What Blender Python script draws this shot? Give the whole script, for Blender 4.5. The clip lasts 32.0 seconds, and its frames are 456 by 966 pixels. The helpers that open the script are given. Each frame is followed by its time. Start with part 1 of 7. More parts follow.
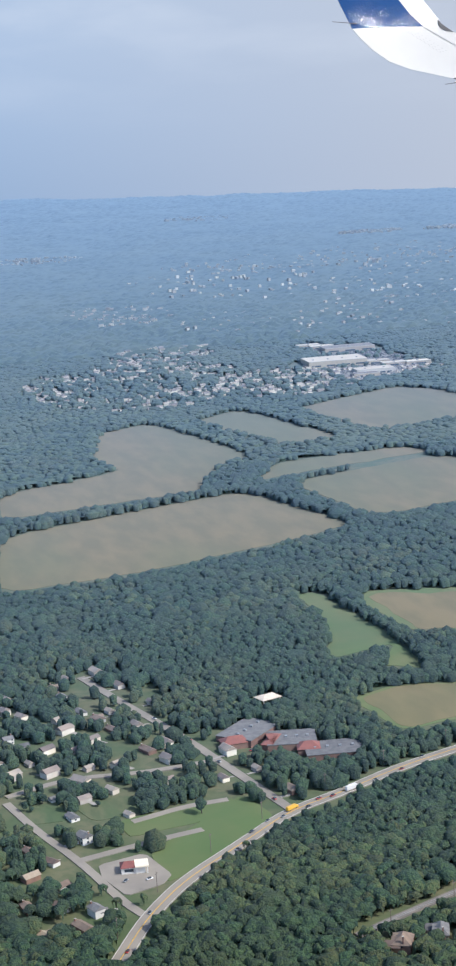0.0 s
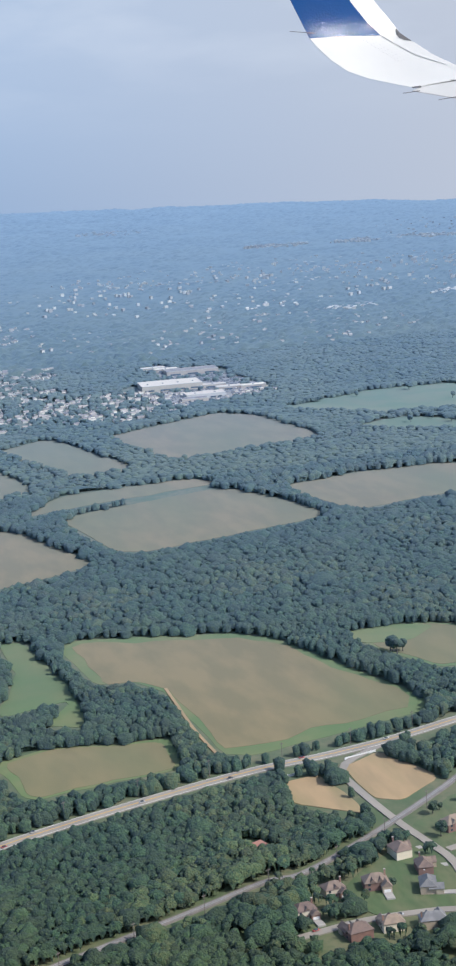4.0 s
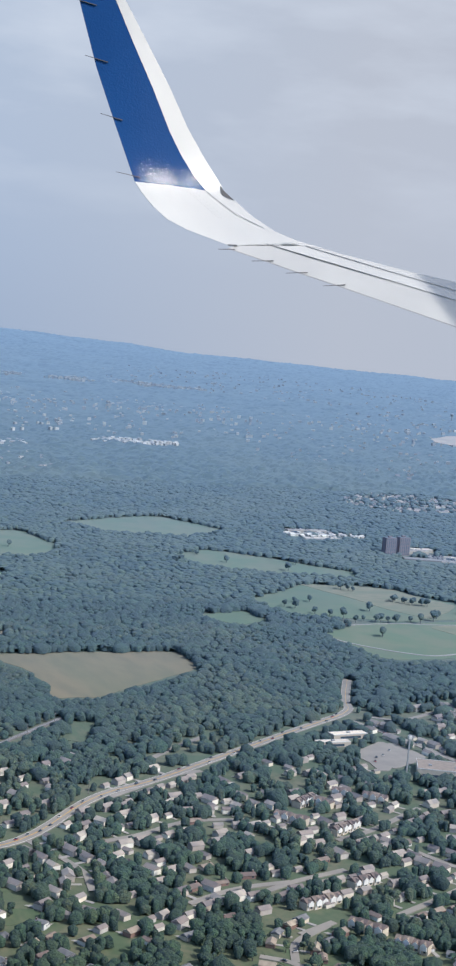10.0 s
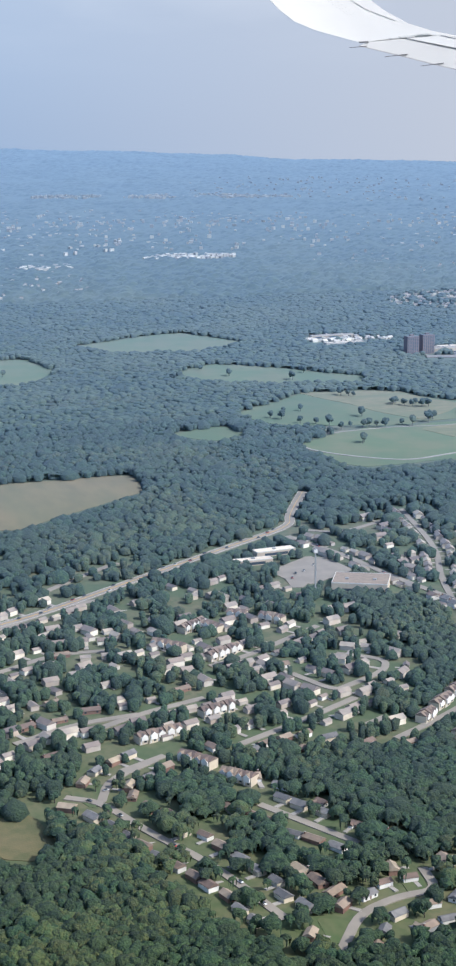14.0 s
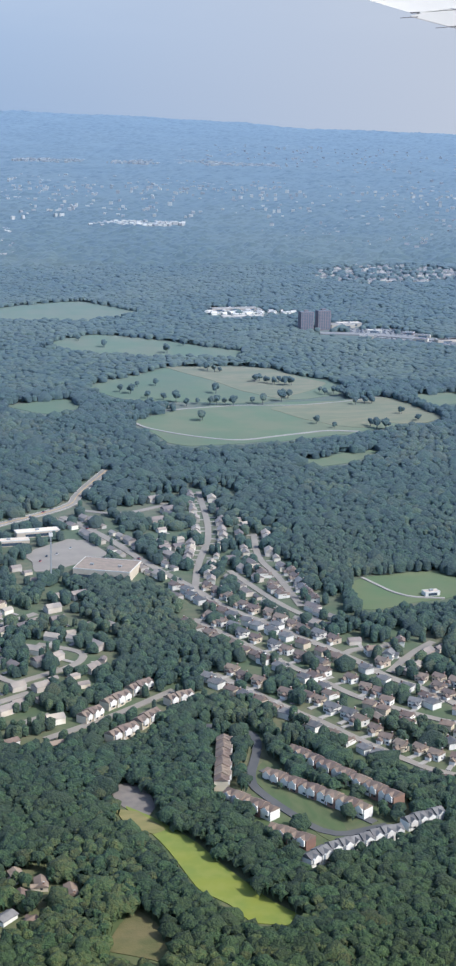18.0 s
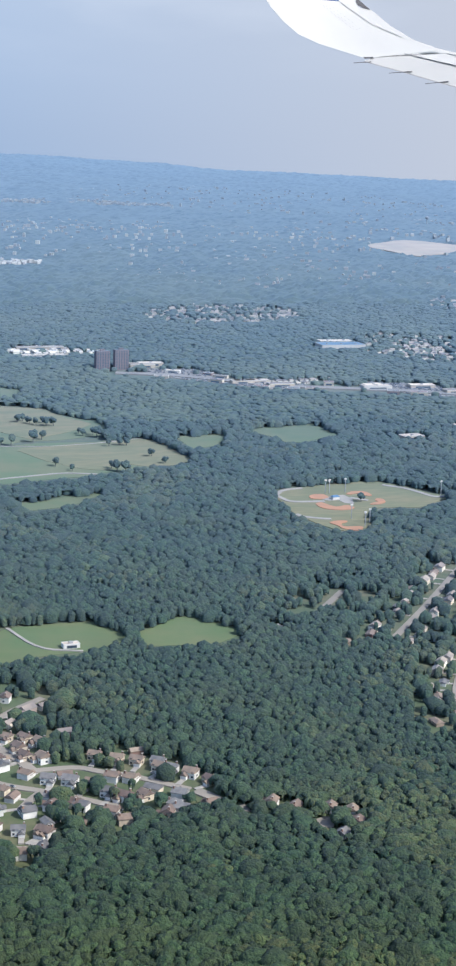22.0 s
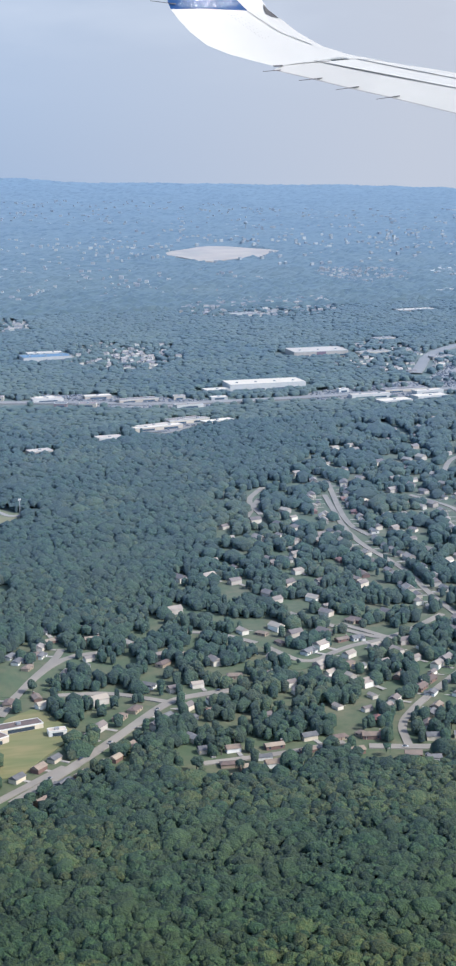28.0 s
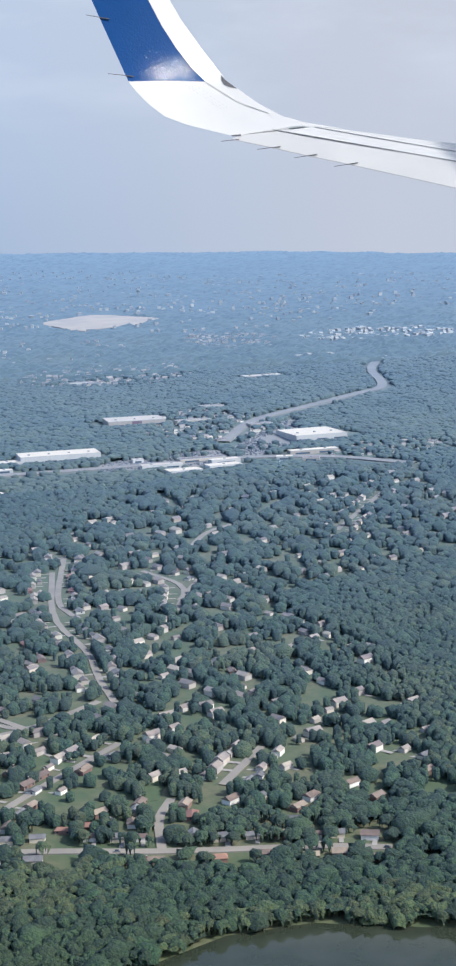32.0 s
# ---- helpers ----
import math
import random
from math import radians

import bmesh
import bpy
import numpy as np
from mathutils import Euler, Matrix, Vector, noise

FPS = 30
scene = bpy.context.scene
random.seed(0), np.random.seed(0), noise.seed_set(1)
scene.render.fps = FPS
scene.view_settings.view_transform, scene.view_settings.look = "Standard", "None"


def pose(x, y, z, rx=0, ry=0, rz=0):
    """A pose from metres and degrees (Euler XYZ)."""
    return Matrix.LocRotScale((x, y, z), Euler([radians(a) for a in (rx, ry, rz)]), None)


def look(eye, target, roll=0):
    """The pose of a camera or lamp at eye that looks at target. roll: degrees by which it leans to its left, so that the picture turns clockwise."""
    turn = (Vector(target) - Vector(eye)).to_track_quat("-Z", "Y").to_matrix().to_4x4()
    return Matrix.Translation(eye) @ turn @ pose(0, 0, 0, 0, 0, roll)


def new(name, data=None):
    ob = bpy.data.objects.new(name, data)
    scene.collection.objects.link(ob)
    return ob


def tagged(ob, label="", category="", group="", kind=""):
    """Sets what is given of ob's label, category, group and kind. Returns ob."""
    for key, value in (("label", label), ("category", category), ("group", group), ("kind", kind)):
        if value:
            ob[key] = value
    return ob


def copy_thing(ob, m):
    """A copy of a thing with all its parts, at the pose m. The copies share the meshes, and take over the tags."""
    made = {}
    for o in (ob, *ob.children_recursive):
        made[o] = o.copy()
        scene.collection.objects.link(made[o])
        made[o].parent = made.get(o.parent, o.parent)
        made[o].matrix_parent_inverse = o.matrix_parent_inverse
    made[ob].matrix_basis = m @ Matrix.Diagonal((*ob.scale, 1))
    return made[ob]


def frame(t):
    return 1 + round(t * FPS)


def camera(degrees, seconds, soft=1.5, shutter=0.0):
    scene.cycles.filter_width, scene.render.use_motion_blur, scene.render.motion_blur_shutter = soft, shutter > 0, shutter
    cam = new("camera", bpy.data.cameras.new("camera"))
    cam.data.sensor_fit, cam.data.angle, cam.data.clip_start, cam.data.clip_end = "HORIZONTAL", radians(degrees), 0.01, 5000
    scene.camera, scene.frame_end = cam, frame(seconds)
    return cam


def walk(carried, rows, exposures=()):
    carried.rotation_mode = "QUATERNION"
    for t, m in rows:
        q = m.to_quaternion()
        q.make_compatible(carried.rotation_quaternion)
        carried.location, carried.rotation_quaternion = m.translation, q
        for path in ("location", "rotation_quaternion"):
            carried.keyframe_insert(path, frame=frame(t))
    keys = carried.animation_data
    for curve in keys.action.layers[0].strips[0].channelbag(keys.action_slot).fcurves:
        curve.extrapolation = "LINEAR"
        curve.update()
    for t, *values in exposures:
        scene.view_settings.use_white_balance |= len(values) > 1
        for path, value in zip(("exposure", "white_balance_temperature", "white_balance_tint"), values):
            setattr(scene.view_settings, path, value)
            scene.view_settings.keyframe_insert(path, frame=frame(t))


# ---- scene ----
# A wide suburban valley seen from an aeroplane's window.
# The whole place is built at one fifth of its true size: one unit is five metres.
S = 0.2
cam = camera(15.9, 32.0, 2.5)
# seconds, place of the eye, then degrees of turn, tilt and roll
PATH = [
    (0, -231.37, -0.35, 86.00, -15.032, -10.639, -3.680),
    (0.5, -224.25, -0.32, 86.08, -14.408, -10.507, -4.294),
    (1, -217.12, -0.30, 86.14, -14.738, -10.285, -4.774),
    (1.5, -209.98, -0.28, 86.21, -14.888, -10.119, -5.056),
    (2, -202.83, -0.27, 86.26, -15.264, -10.031, -5.238),
    (2.5, -195.68, -0.25, 86.31, -15.659, -10.019, -4.434),
    (4.5, -167.00, -0.18, 86.43, -15.599, -10.483, -4.097),
    (5, -159.82, -0.16, 86.45, -16.261, -10.685, -4.562),
    (5.5, -152.63, -0.15, 86.45, -15.698, -10.965, -1.780),
    (6, -145.43, -0.14, 86.45, -17.055, -11.111, -1.185),
    (6.5, -138.22, -0.12, 86.44, -16.894, -10.785, -2.084),
    (7, -131.01, -0.11, 86.43, -17.176, -10.808, -2.787),
    (7.5, -123.79, -0.10, 86.41, -17.588, -11.020, -2.688),
    (8, -116.56, -0.09, 86.38, -17.759, -11.236, -3.458),
    (8.5, -109.33, -0.08, 86.35, -17.356, -11.364, -3.127),
    (9, -102.08, -0.07, 86.31, -16.729, -11.414, -3.137),
    (9.5, -94.84, -0.06, 86.26, -16.700, -11.411, -3.632),
    (9.7, -91.94, -0.05, 86.24, -19.236, -10.544, 1.901),
    (9.8, -90.49, -0.05, 86.22, -21.004, -8.779, 4.863),
    (10, -87.58, -0.05, 86.20, -22.355, -5.494, 4.852),
    (10.5, -80.32, -0.04, 86.14, -19.481, -9.235, 3.199),
    (11, -73.05, -0.03, 86.07, -19.140, -10.039, 2.553),
    (11.5, -65.78, -0.03, 85.99, -19.338, -11.240, 0.713),
    (12, -58.50, -0.02, 85.91, -18.998, -11.601, -0.294),
    (12.5, -51.21, -0.02, 85.82, -18.788, -11.944, -1.851),
    (13, -43.91, -0.01, 85.72, -18.254, -12.030, -2.002),
    (13.5, -36.61, -0.01, 85.62, -17.317, -12.117, 0.212),
    (14, -29.30, -0.01, 85.51, -16.297, -12.264, -0.487),
    (14.5, -21.99, -0.00, 85.39, -16.486, -12.498, -1.660),
    (16.5, 7.34, -0.00, 84.86, -14.254, -13.330, -1.187),
    (17, 14.69, -0.00, 84.70, -13.739, -13.425, -1.201),
    (17.5, 22.05, -0.00, 84.54, -13.708, -13.490, -0.083),
    (18, 29.41, -0.01, 84.38, -14.196, -13.323, 0.960),
    (18.5, 36.78, -0.01, 84.21, -12.921, -13.243, 0.848),
    (19, 44.16, -0.01, 84.03, -12.423, -13.140, 0.807),
    (19.5, 51.54, -0.02, 83.84, -12.582, -12.753, 0.413),
    (20, 58.93, -0.02, 83.65, -12.840, -12.462, 0.006),
    (20.5, 66.33, -0.03, 83.45, -12.703, -12.168, 0.231),
    (21, 73.74, -0.03, 83.24, -12.965, -11.931, 0.120),
    (21.5, 81.15, -0.04, 83.03, -13.414, -11.866, 0.018),
    (22, 88.57, -0.05, 82.81, -15.004, -11.838, 1.484),
    (22.2, 91.53, -0.05, 82.72, -16.957, -11.798, 3.694),
    (22.5, 95.99, -0.06, 82.58, -16.140, -12.331, 3.576),
    (23, 103.42, -0.07, 82.35, -16.634, -12.358, 2.857),
    (23.5, 110.86, -0.08, 82.10, -16.592, -12.374, 2.239),
    (24, 118.31, -0.09, 81.86, -15.242, -12.799, 3.042),
    (24.5, 125.76, -0.10, 81.60, -14.796, -13.300, 2.848),
    (25, 133.22, -0.11, 81.34, -16.226, -13.144, 2.120),
    (25.5, 140.68, -0.12, 81.07, -17.409, -12.701, 1.551),
    (27.5, 170.61, -0.18, 79.93, -16.350, -11.567, -0.536),
    (28, 178.11, -0.19, 79.62, -16.259, -11.370, -0.719),
    (28.5, 185.62, -0.21, 79.31, -16.155, -11.243, -0.391),
    (29, 193.13, -0.23, 79.00, -15.874, -10.914, 0.429),
    (29.5, 200.65, -0.25, 78.67, -16.136, -10.488, 0.262),
    (30, 208.18, -0.27, 78.34, -16.097, -10.001, 0.544),
    (30.5, 215.71, -0.28, 78.01, -16.286, -9.659, -0.471),
    (31, 223.25, -0.30, 77.66, -15.919, -9.549, -0.211),
    (31.5, 230.80, -0.32, 77.31, -16.028, -9.618, -0.818),
    (32, 238.36, -0.35, 76.95, -16.627, -9.014, -1.796),
]


def row(t, x, y, z, turn, tilt, roll):
    a, b = radians(turn), radians(tilt)
    way = Vector((-math.sin(a) * math.cos(b), math.cos(a) * math.cos(b), math.sin(b)))
    return t, look((x, y, z), Vector((x, y, z)) + way * 100, roll)


walk(cam, [row(*r) for r in PATH], [(t, e, 6120, 10) for t, e in ((0, 0.42), (6, 0.38), (7.5, 0.34), (9, 0.36), (10, 0.27), (11, 0.19), (12, 0.43), (14.5, 0.46), (20, 0.46), (23, 0.5), (32, 0.47))])

# ---- light ----
SUN_AZ, SUN_EL = radians(128), radians(44)      # clockwise from +y
world = bpy.data.worlds.new("world")
scene.world = world
world.use_nodes = True
wn = world.node_tree.nodes
sky = wn.new("ShaderNodeTexSky")
sky.sky_type = "NISHITA"
sky.sun_disc = False
sky.sun_elevation, sky.sun_rotation = SUN_EL, SUN_AZ
sky.air_density, sky.dust_density = 1.0, 2.0
world.node_tree.links.new(sky.outputs[0], wn["Background"].inputs[0])
wn["Background"].inputs[1].default_value = 0.142
sun = new("sun", bpy.data.lights.new("sun", "SUN"))
sun.data.energy, sun.data.angle, sun.data.color = 2.65, radians(0.6), (1.0, 0.93, 0.82)
sun.matrix_world = look((math.sin(SUN_AZ) * 500, math.cos(SUN_AZ) * 500, 500 * math.tan(SUN_EL)), (0, 0, 0))

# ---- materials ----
# distance over which the haze painted into the materials thickens
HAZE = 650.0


def material(name, base, rough=0.85, second=None, scale=1.0, detail=4.0, bump=0.0, bump_scale=None, island=0.0, per_object=0.0, metal=0.0, haze_mix=True, spec=0.3, stretch=None, third=None, third_scale=0.05, third_amount=0.5):
    m = bpy.data.materials.new(name)
    m.use_nodes = True
    nt = m.node_tree
    n, l = nt.nodes, nt.links
    bsdf, out = n["Principled BSDF"], n["Material Output"]
    bsdf.inputs["Roughness"].default_value = rough
    bsdf.inputs["Metallic"].default_value = metal
    bsdf.inputs["Specular IOR Level"].default_value = spec
    place = n.new("ShaderNodeNewGeometry").outputs["Position"]
    if stretch:
        mp = n.new("ShaderNodeMapping")
        mp.inputs["Scale"].default_value = stretch[:3]
        mp.inputs["Rotation"].default_value = (0, 0, radians(stretch[3]))
        l.new(place, mp.inputs[0])
        place = mp.outputs[0]
    rgb = n.new("ShaderNodeRGB")
    rgb.outputs[0].default_value = (*base, 1)
    col = rgb.outputs[0]

    def blend(a, b, fac, kind="MIX"):
        mx = n.new("ShaderNodeMix")
        mx.data_type, mx.blend_type = "RGBA", kind
        l.new(a, mx.inputs["A"])
        if isinstance(b, tuple):
            mx.inputs["B"].default_value = (*b, 1)
        else:
            l.new(b, mx.inputs["B"])
        if isinstance(fac, float):
            mx.inputs["Factor"].default_value = fac
        else:
            l.new(fac, mx.inputs["Factor"])
        return mx.outputs["Result"]

    def mapped(v, lo, hi, a=0.0, b=1.0):
        r = n.new("ShaderNodeMapRange")
        l.new(v, r.inputs[0])
        for k, x in enumerate((lo, hi, a, b)):
            r.inputs[k + 1].default_value = x
        return r.outputs[0]

    def noisy(s, d=4.0):
        t = n.new("ShaderNodeTexNoise")
        t.inputs["Scale"].default_value, t.inputs["Detail"].default_value = s, d
        l.new(place, t.inputs["Vector"])
        return t.outputs[0]

    if second:
        col = blend(col, second, mapped(noisy(scale, detail), 0.38, 0.62))
    if third:
        col = blend(col, third, mapped(noisy(third_scale, 3.0), 0.45, 0.65, 0.0, third_amount))
    if island or per_object:
        if island:
            rnd = n.new("ShaderNodeNewGeometry").outputs["Random Per Island"]
        else:
            rnd = n.new("ShaderNodeObjectInfo").outputs["Random"]
        amount = island or per_object
        hsv = n.new("ShaderNodeHueSaturation")
        l.new(mapped(rnd, 0, 1, 1 - amount, 1 + amount), hsv.inputs["Value"])
        l.new(mapped(rnd, 0, 1, 0.5 - amount * 0.06, 0.5 + amount * 0.04), hsv.inputs["Hue"])
        l.new(col, hsv.inputs["Color"])
        col = hsv.outputs[0]
    l.new(col, bsdf.inputs["Base Color"])
    if bump:
        b = n.new("ShaderNodeBump")
        b.inputs["Strength"].default_value, b.inputs["Distance"].default_value = 1.0, bump
        l.new(noisy(bump_scale or scale * 3, 3.0), b.inputs["Height"])
        l.new(b.outputs[0], bsdf.inputs["Normal"])
    if haze_mix:
        # Painted haze: a rough blue-grey layer on a fixed up normal, stronger with distance
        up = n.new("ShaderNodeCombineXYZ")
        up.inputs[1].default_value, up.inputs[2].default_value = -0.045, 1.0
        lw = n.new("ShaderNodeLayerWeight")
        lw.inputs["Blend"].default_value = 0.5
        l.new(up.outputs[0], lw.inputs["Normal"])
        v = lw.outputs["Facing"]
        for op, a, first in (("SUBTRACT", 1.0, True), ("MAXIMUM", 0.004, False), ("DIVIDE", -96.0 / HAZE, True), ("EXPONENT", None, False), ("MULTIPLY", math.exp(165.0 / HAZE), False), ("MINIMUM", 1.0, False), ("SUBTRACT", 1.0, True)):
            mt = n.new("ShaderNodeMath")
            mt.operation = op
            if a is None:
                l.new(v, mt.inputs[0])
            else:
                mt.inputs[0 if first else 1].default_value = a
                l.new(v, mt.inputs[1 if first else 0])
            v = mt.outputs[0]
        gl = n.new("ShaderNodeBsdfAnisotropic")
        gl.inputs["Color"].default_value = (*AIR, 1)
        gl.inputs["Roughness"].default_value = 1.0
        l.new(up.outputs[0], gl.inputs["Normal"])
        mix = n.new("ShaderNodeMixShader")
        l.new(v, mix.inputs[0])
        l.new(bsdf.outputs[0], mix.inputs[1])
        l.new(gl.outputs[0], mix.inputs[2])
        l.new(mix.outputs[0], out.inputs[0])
    return m


# blue-grey haze colour mixed over surfaces seen at low angles
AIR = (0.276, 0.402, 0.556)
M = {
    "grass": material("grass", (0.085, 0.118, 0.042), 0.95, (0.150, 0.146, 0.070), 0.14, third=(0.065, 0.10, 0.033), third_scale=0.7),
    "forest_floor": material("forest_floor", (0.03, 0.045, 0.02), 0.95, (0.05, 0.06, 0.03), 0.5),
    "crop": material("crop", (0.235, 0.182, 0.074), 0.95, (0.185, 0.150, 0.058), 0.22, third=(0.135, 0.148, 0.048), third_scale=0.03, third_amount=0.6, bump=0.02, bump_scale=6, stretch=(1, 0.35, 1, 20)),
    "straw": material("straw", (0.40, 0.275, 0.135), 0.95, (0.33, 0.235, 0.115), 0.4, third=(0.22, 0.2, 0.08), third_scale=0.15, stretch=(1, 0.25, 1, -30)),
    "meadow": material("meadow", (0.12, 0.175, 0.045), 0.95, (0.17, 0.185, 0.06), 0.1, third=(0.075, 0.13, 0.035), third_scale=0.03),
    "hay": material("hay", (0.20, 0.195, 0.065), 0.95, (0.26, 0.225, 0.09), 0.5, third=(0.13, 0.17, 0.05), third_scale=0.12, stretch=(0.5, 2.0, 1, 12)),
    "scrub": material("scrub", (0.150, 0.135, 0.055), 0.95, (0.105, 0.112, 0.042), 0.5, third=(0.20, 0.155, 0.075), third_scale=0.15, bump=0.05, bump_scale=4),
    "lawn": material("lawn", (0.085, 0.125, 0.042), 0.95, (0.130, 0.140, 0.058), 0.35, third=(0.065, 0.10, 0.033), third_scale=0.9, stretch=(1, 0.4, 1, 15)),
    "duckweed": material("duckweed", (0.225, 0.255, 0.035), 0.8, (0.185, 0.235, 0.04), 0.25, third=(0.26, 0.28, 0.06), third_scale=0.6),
    "lake_water": material("lake_water", (0.035, 0.045, 0.03), 0.06, (0.045, 0.055, 0.04), 0.2, haze_mix=False, spec=0.5),
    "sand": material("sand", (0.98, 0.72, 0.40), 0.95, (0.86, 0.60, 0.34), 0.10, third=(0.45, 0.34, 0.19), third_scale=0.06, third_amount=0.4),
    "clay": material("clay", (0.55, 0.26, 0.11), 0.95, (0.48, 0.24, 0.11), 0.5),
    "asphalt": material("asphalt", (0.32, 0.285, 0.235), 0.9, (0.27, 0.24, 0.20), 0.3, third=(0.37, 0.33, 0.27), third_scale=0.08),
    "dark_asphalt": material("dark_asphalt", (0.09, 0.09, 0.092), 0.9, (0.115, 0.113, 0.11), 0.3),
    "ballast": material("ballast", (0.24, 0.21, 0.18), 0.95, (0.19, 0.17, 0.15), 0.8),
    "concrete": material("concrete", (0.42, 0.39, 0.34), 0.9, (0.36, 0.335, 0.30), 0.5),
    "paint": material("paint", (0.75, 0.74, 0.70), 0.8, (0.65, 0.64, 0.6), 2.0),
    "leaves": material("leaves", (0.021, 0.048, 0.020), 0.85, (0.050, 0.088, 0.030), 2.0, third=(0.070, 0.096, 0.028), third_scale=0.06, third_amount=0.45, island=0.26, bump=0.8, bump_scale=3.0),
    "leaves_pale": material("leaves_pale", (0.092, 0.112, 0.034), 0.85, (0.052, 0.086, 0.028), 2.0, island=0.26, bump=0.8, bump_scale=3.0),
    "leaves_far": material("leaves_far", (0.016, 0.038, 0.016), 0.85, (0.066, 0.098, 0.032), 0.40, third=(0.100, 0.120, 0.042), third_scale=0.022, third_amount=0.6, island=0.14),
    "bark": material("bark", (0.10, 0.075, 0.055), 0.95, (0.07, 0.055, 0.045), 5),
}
for key, base, second in (("roof_brown", (0.245, 0.178, 0.130), (0.185, 0.138, 0.105)), ("roof_grey", (0.145, 0.142, 0.14), (0.20, 0.192, 0.185)), ("roof_tan", (0.36, 0.285, 0.21), (0.29, 0.23, 0.17)),
                          ("roof_rust", (0.33, 0.165, 0.11), (0.27, 0.14, 0.10)), ("roof_red", (0.31, 0.115, 0.08), (0.26, 0.10, 0.075)), ("roof_white", (0.92, 0.81, 0.64), (0.82, 0.72, 0.57)), ("roof_blue", (0.10, 0.22, 0.42), (0.12, 0.25, 0.45)),
                          ("siding_white", (0.83, 0.81, 0.76), (0.76, 0.74, 0.69)), ("siding_cream", (0.68, 0.59, 0.45), (0.62, 0.53, 0.40)), ("brick", (0.27, 0.155, 0.105), (0.22, 0.13, 0.095)),
                          ("siding_grey", (0.40, 0.41, 0.42), (0.36, 0.37, 0.38)), ("stone_tan", (0.46, 0.36, 0.25), (0.40, 0.32, 0.23)), ("tower_brick", (0.25, 0.16, 0.13), (0.21, 0.14, 0.12))):
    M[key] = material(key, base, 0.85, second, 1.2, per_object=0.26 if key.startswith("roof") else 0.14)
M["glass"] = material("glass", (0.03, 0.04, 0.05), 0.12, haze_mix=True, spec=0.6)
M["white_trim"] = material("white_trim", (0.8, 0.79, 0.76), 0.6, (0.72, 0.71, 0.68), 3)
M["car_white"] = material("car_white", (0.8, 0.8, 0.8), 0.3, spec=0.5)
M["car_dark"] = material("car_dark", (0.05, 0.055, 0.065), 0.3, spec=0.5)
M["car_red"] = material("car_red", (0.42, 0.04, 0.03), 0.3, spec=0.5)
M["bus_yellow"] = material("bus_yellow", (0.72, 0.42, 0.03), 0.4, spec=0.5)
M["rubber"] = material("rubber", (0.02, 0.02, 0.02), 0.9)
M["metal"] = material("metal", (0.45, 0.46, 0.47), 0.5, metal=0.6)
M["wood_pole"] = material("wood_pole", (0.17, 0.14, 0.11), 0.9)
M["pool"] = material("pool", (0.08, 0.45, 0.6), 0.1)


# ---- plan (one unit is five metres) ----
TAN_FIELDS = [
    [(-186.4, 377.1), (-129.1, 393.4), (-120.4, 392.5), (-107.5, 352.3), (-120.3, 345.9), (-159.2, 334.4), (-193, 330.7)],
    [(-140.2, 488), (-122.7, 496.5), (-113.1, 465.1), (-106.9, 434.6), (-124.8, 418.4), (-129.4, 401.1), (-184, 393.8), (-180.2, 420.2), (-144.4, 433.2), (-149, 453.4)],
    [(-109.8, 492.3), (-90.2, 504.2), (-75.4, 445.6), (-93.8, 441.3)],
    [(-74.5, 496.5), (-59.2, 504), (-31.8, 516.9), (-20.8, 504.8), (-13, 457.5), (-63.7, 449.1), (-70.5, 471.3)],
    [(-108, 399.3), (-59.8, 411.2), (-43.6, 369.2), (-100.2, 355.5)],
    [(-114.8, 404.9), (-103.1, 423.1), (-65.6, 425.6), (-60.7, 416.2), (-101.6, 408.5)],
    [(-47.3, 403.9), (-23.2, 409.1), (2.5, 408), (18.5, 386.4), (-0.5, 377.2), (-38.9, 370.4)],
    [(-127, 302), (-89.5, 289.6), (-72.6, 239), (-112.6, 230.6), (-113.9, 264.8), (-118.1, 272.8), (-124.6, 273.2)],
    [(-147.3, 244.7), (-139.7, 248.3), (-127, 245.1), (-118.9, 244.2), (-119.2, 231.3), (-131.6, 230.4), (-143.9, 228.4)],
    [(-75.2, 283.2), (-58.4, 281.4), (-43.6, 265.4), (-58.9, 255.3), (-66.4, 256.2), (-72.5, 269.8)],
    [(-49.4, 290.2), (-20.8, 306.9), (-14, 300), (-30.9, 282), (-39.2, 273.8), (-48.6, 278.1)],
    [(4.1, 366.6), (29.2, 368.8), (54.3, 370.2), (55.9, 355.4), (22.7, 331.5), (12.3, 330.9), (13, 354)],
]
STRAW_FIELDS = [
    [(-97.5, 222.1), (-89.8, 225), (-85.7, 212.6), (-94, 207.3), (-97.4, 209.5)],
    [(-107.5, 219.3), (-101.9, 221.2), (-100.2, 210.4), (-100.4, 204.3), (-108.6, 212.1)],
]
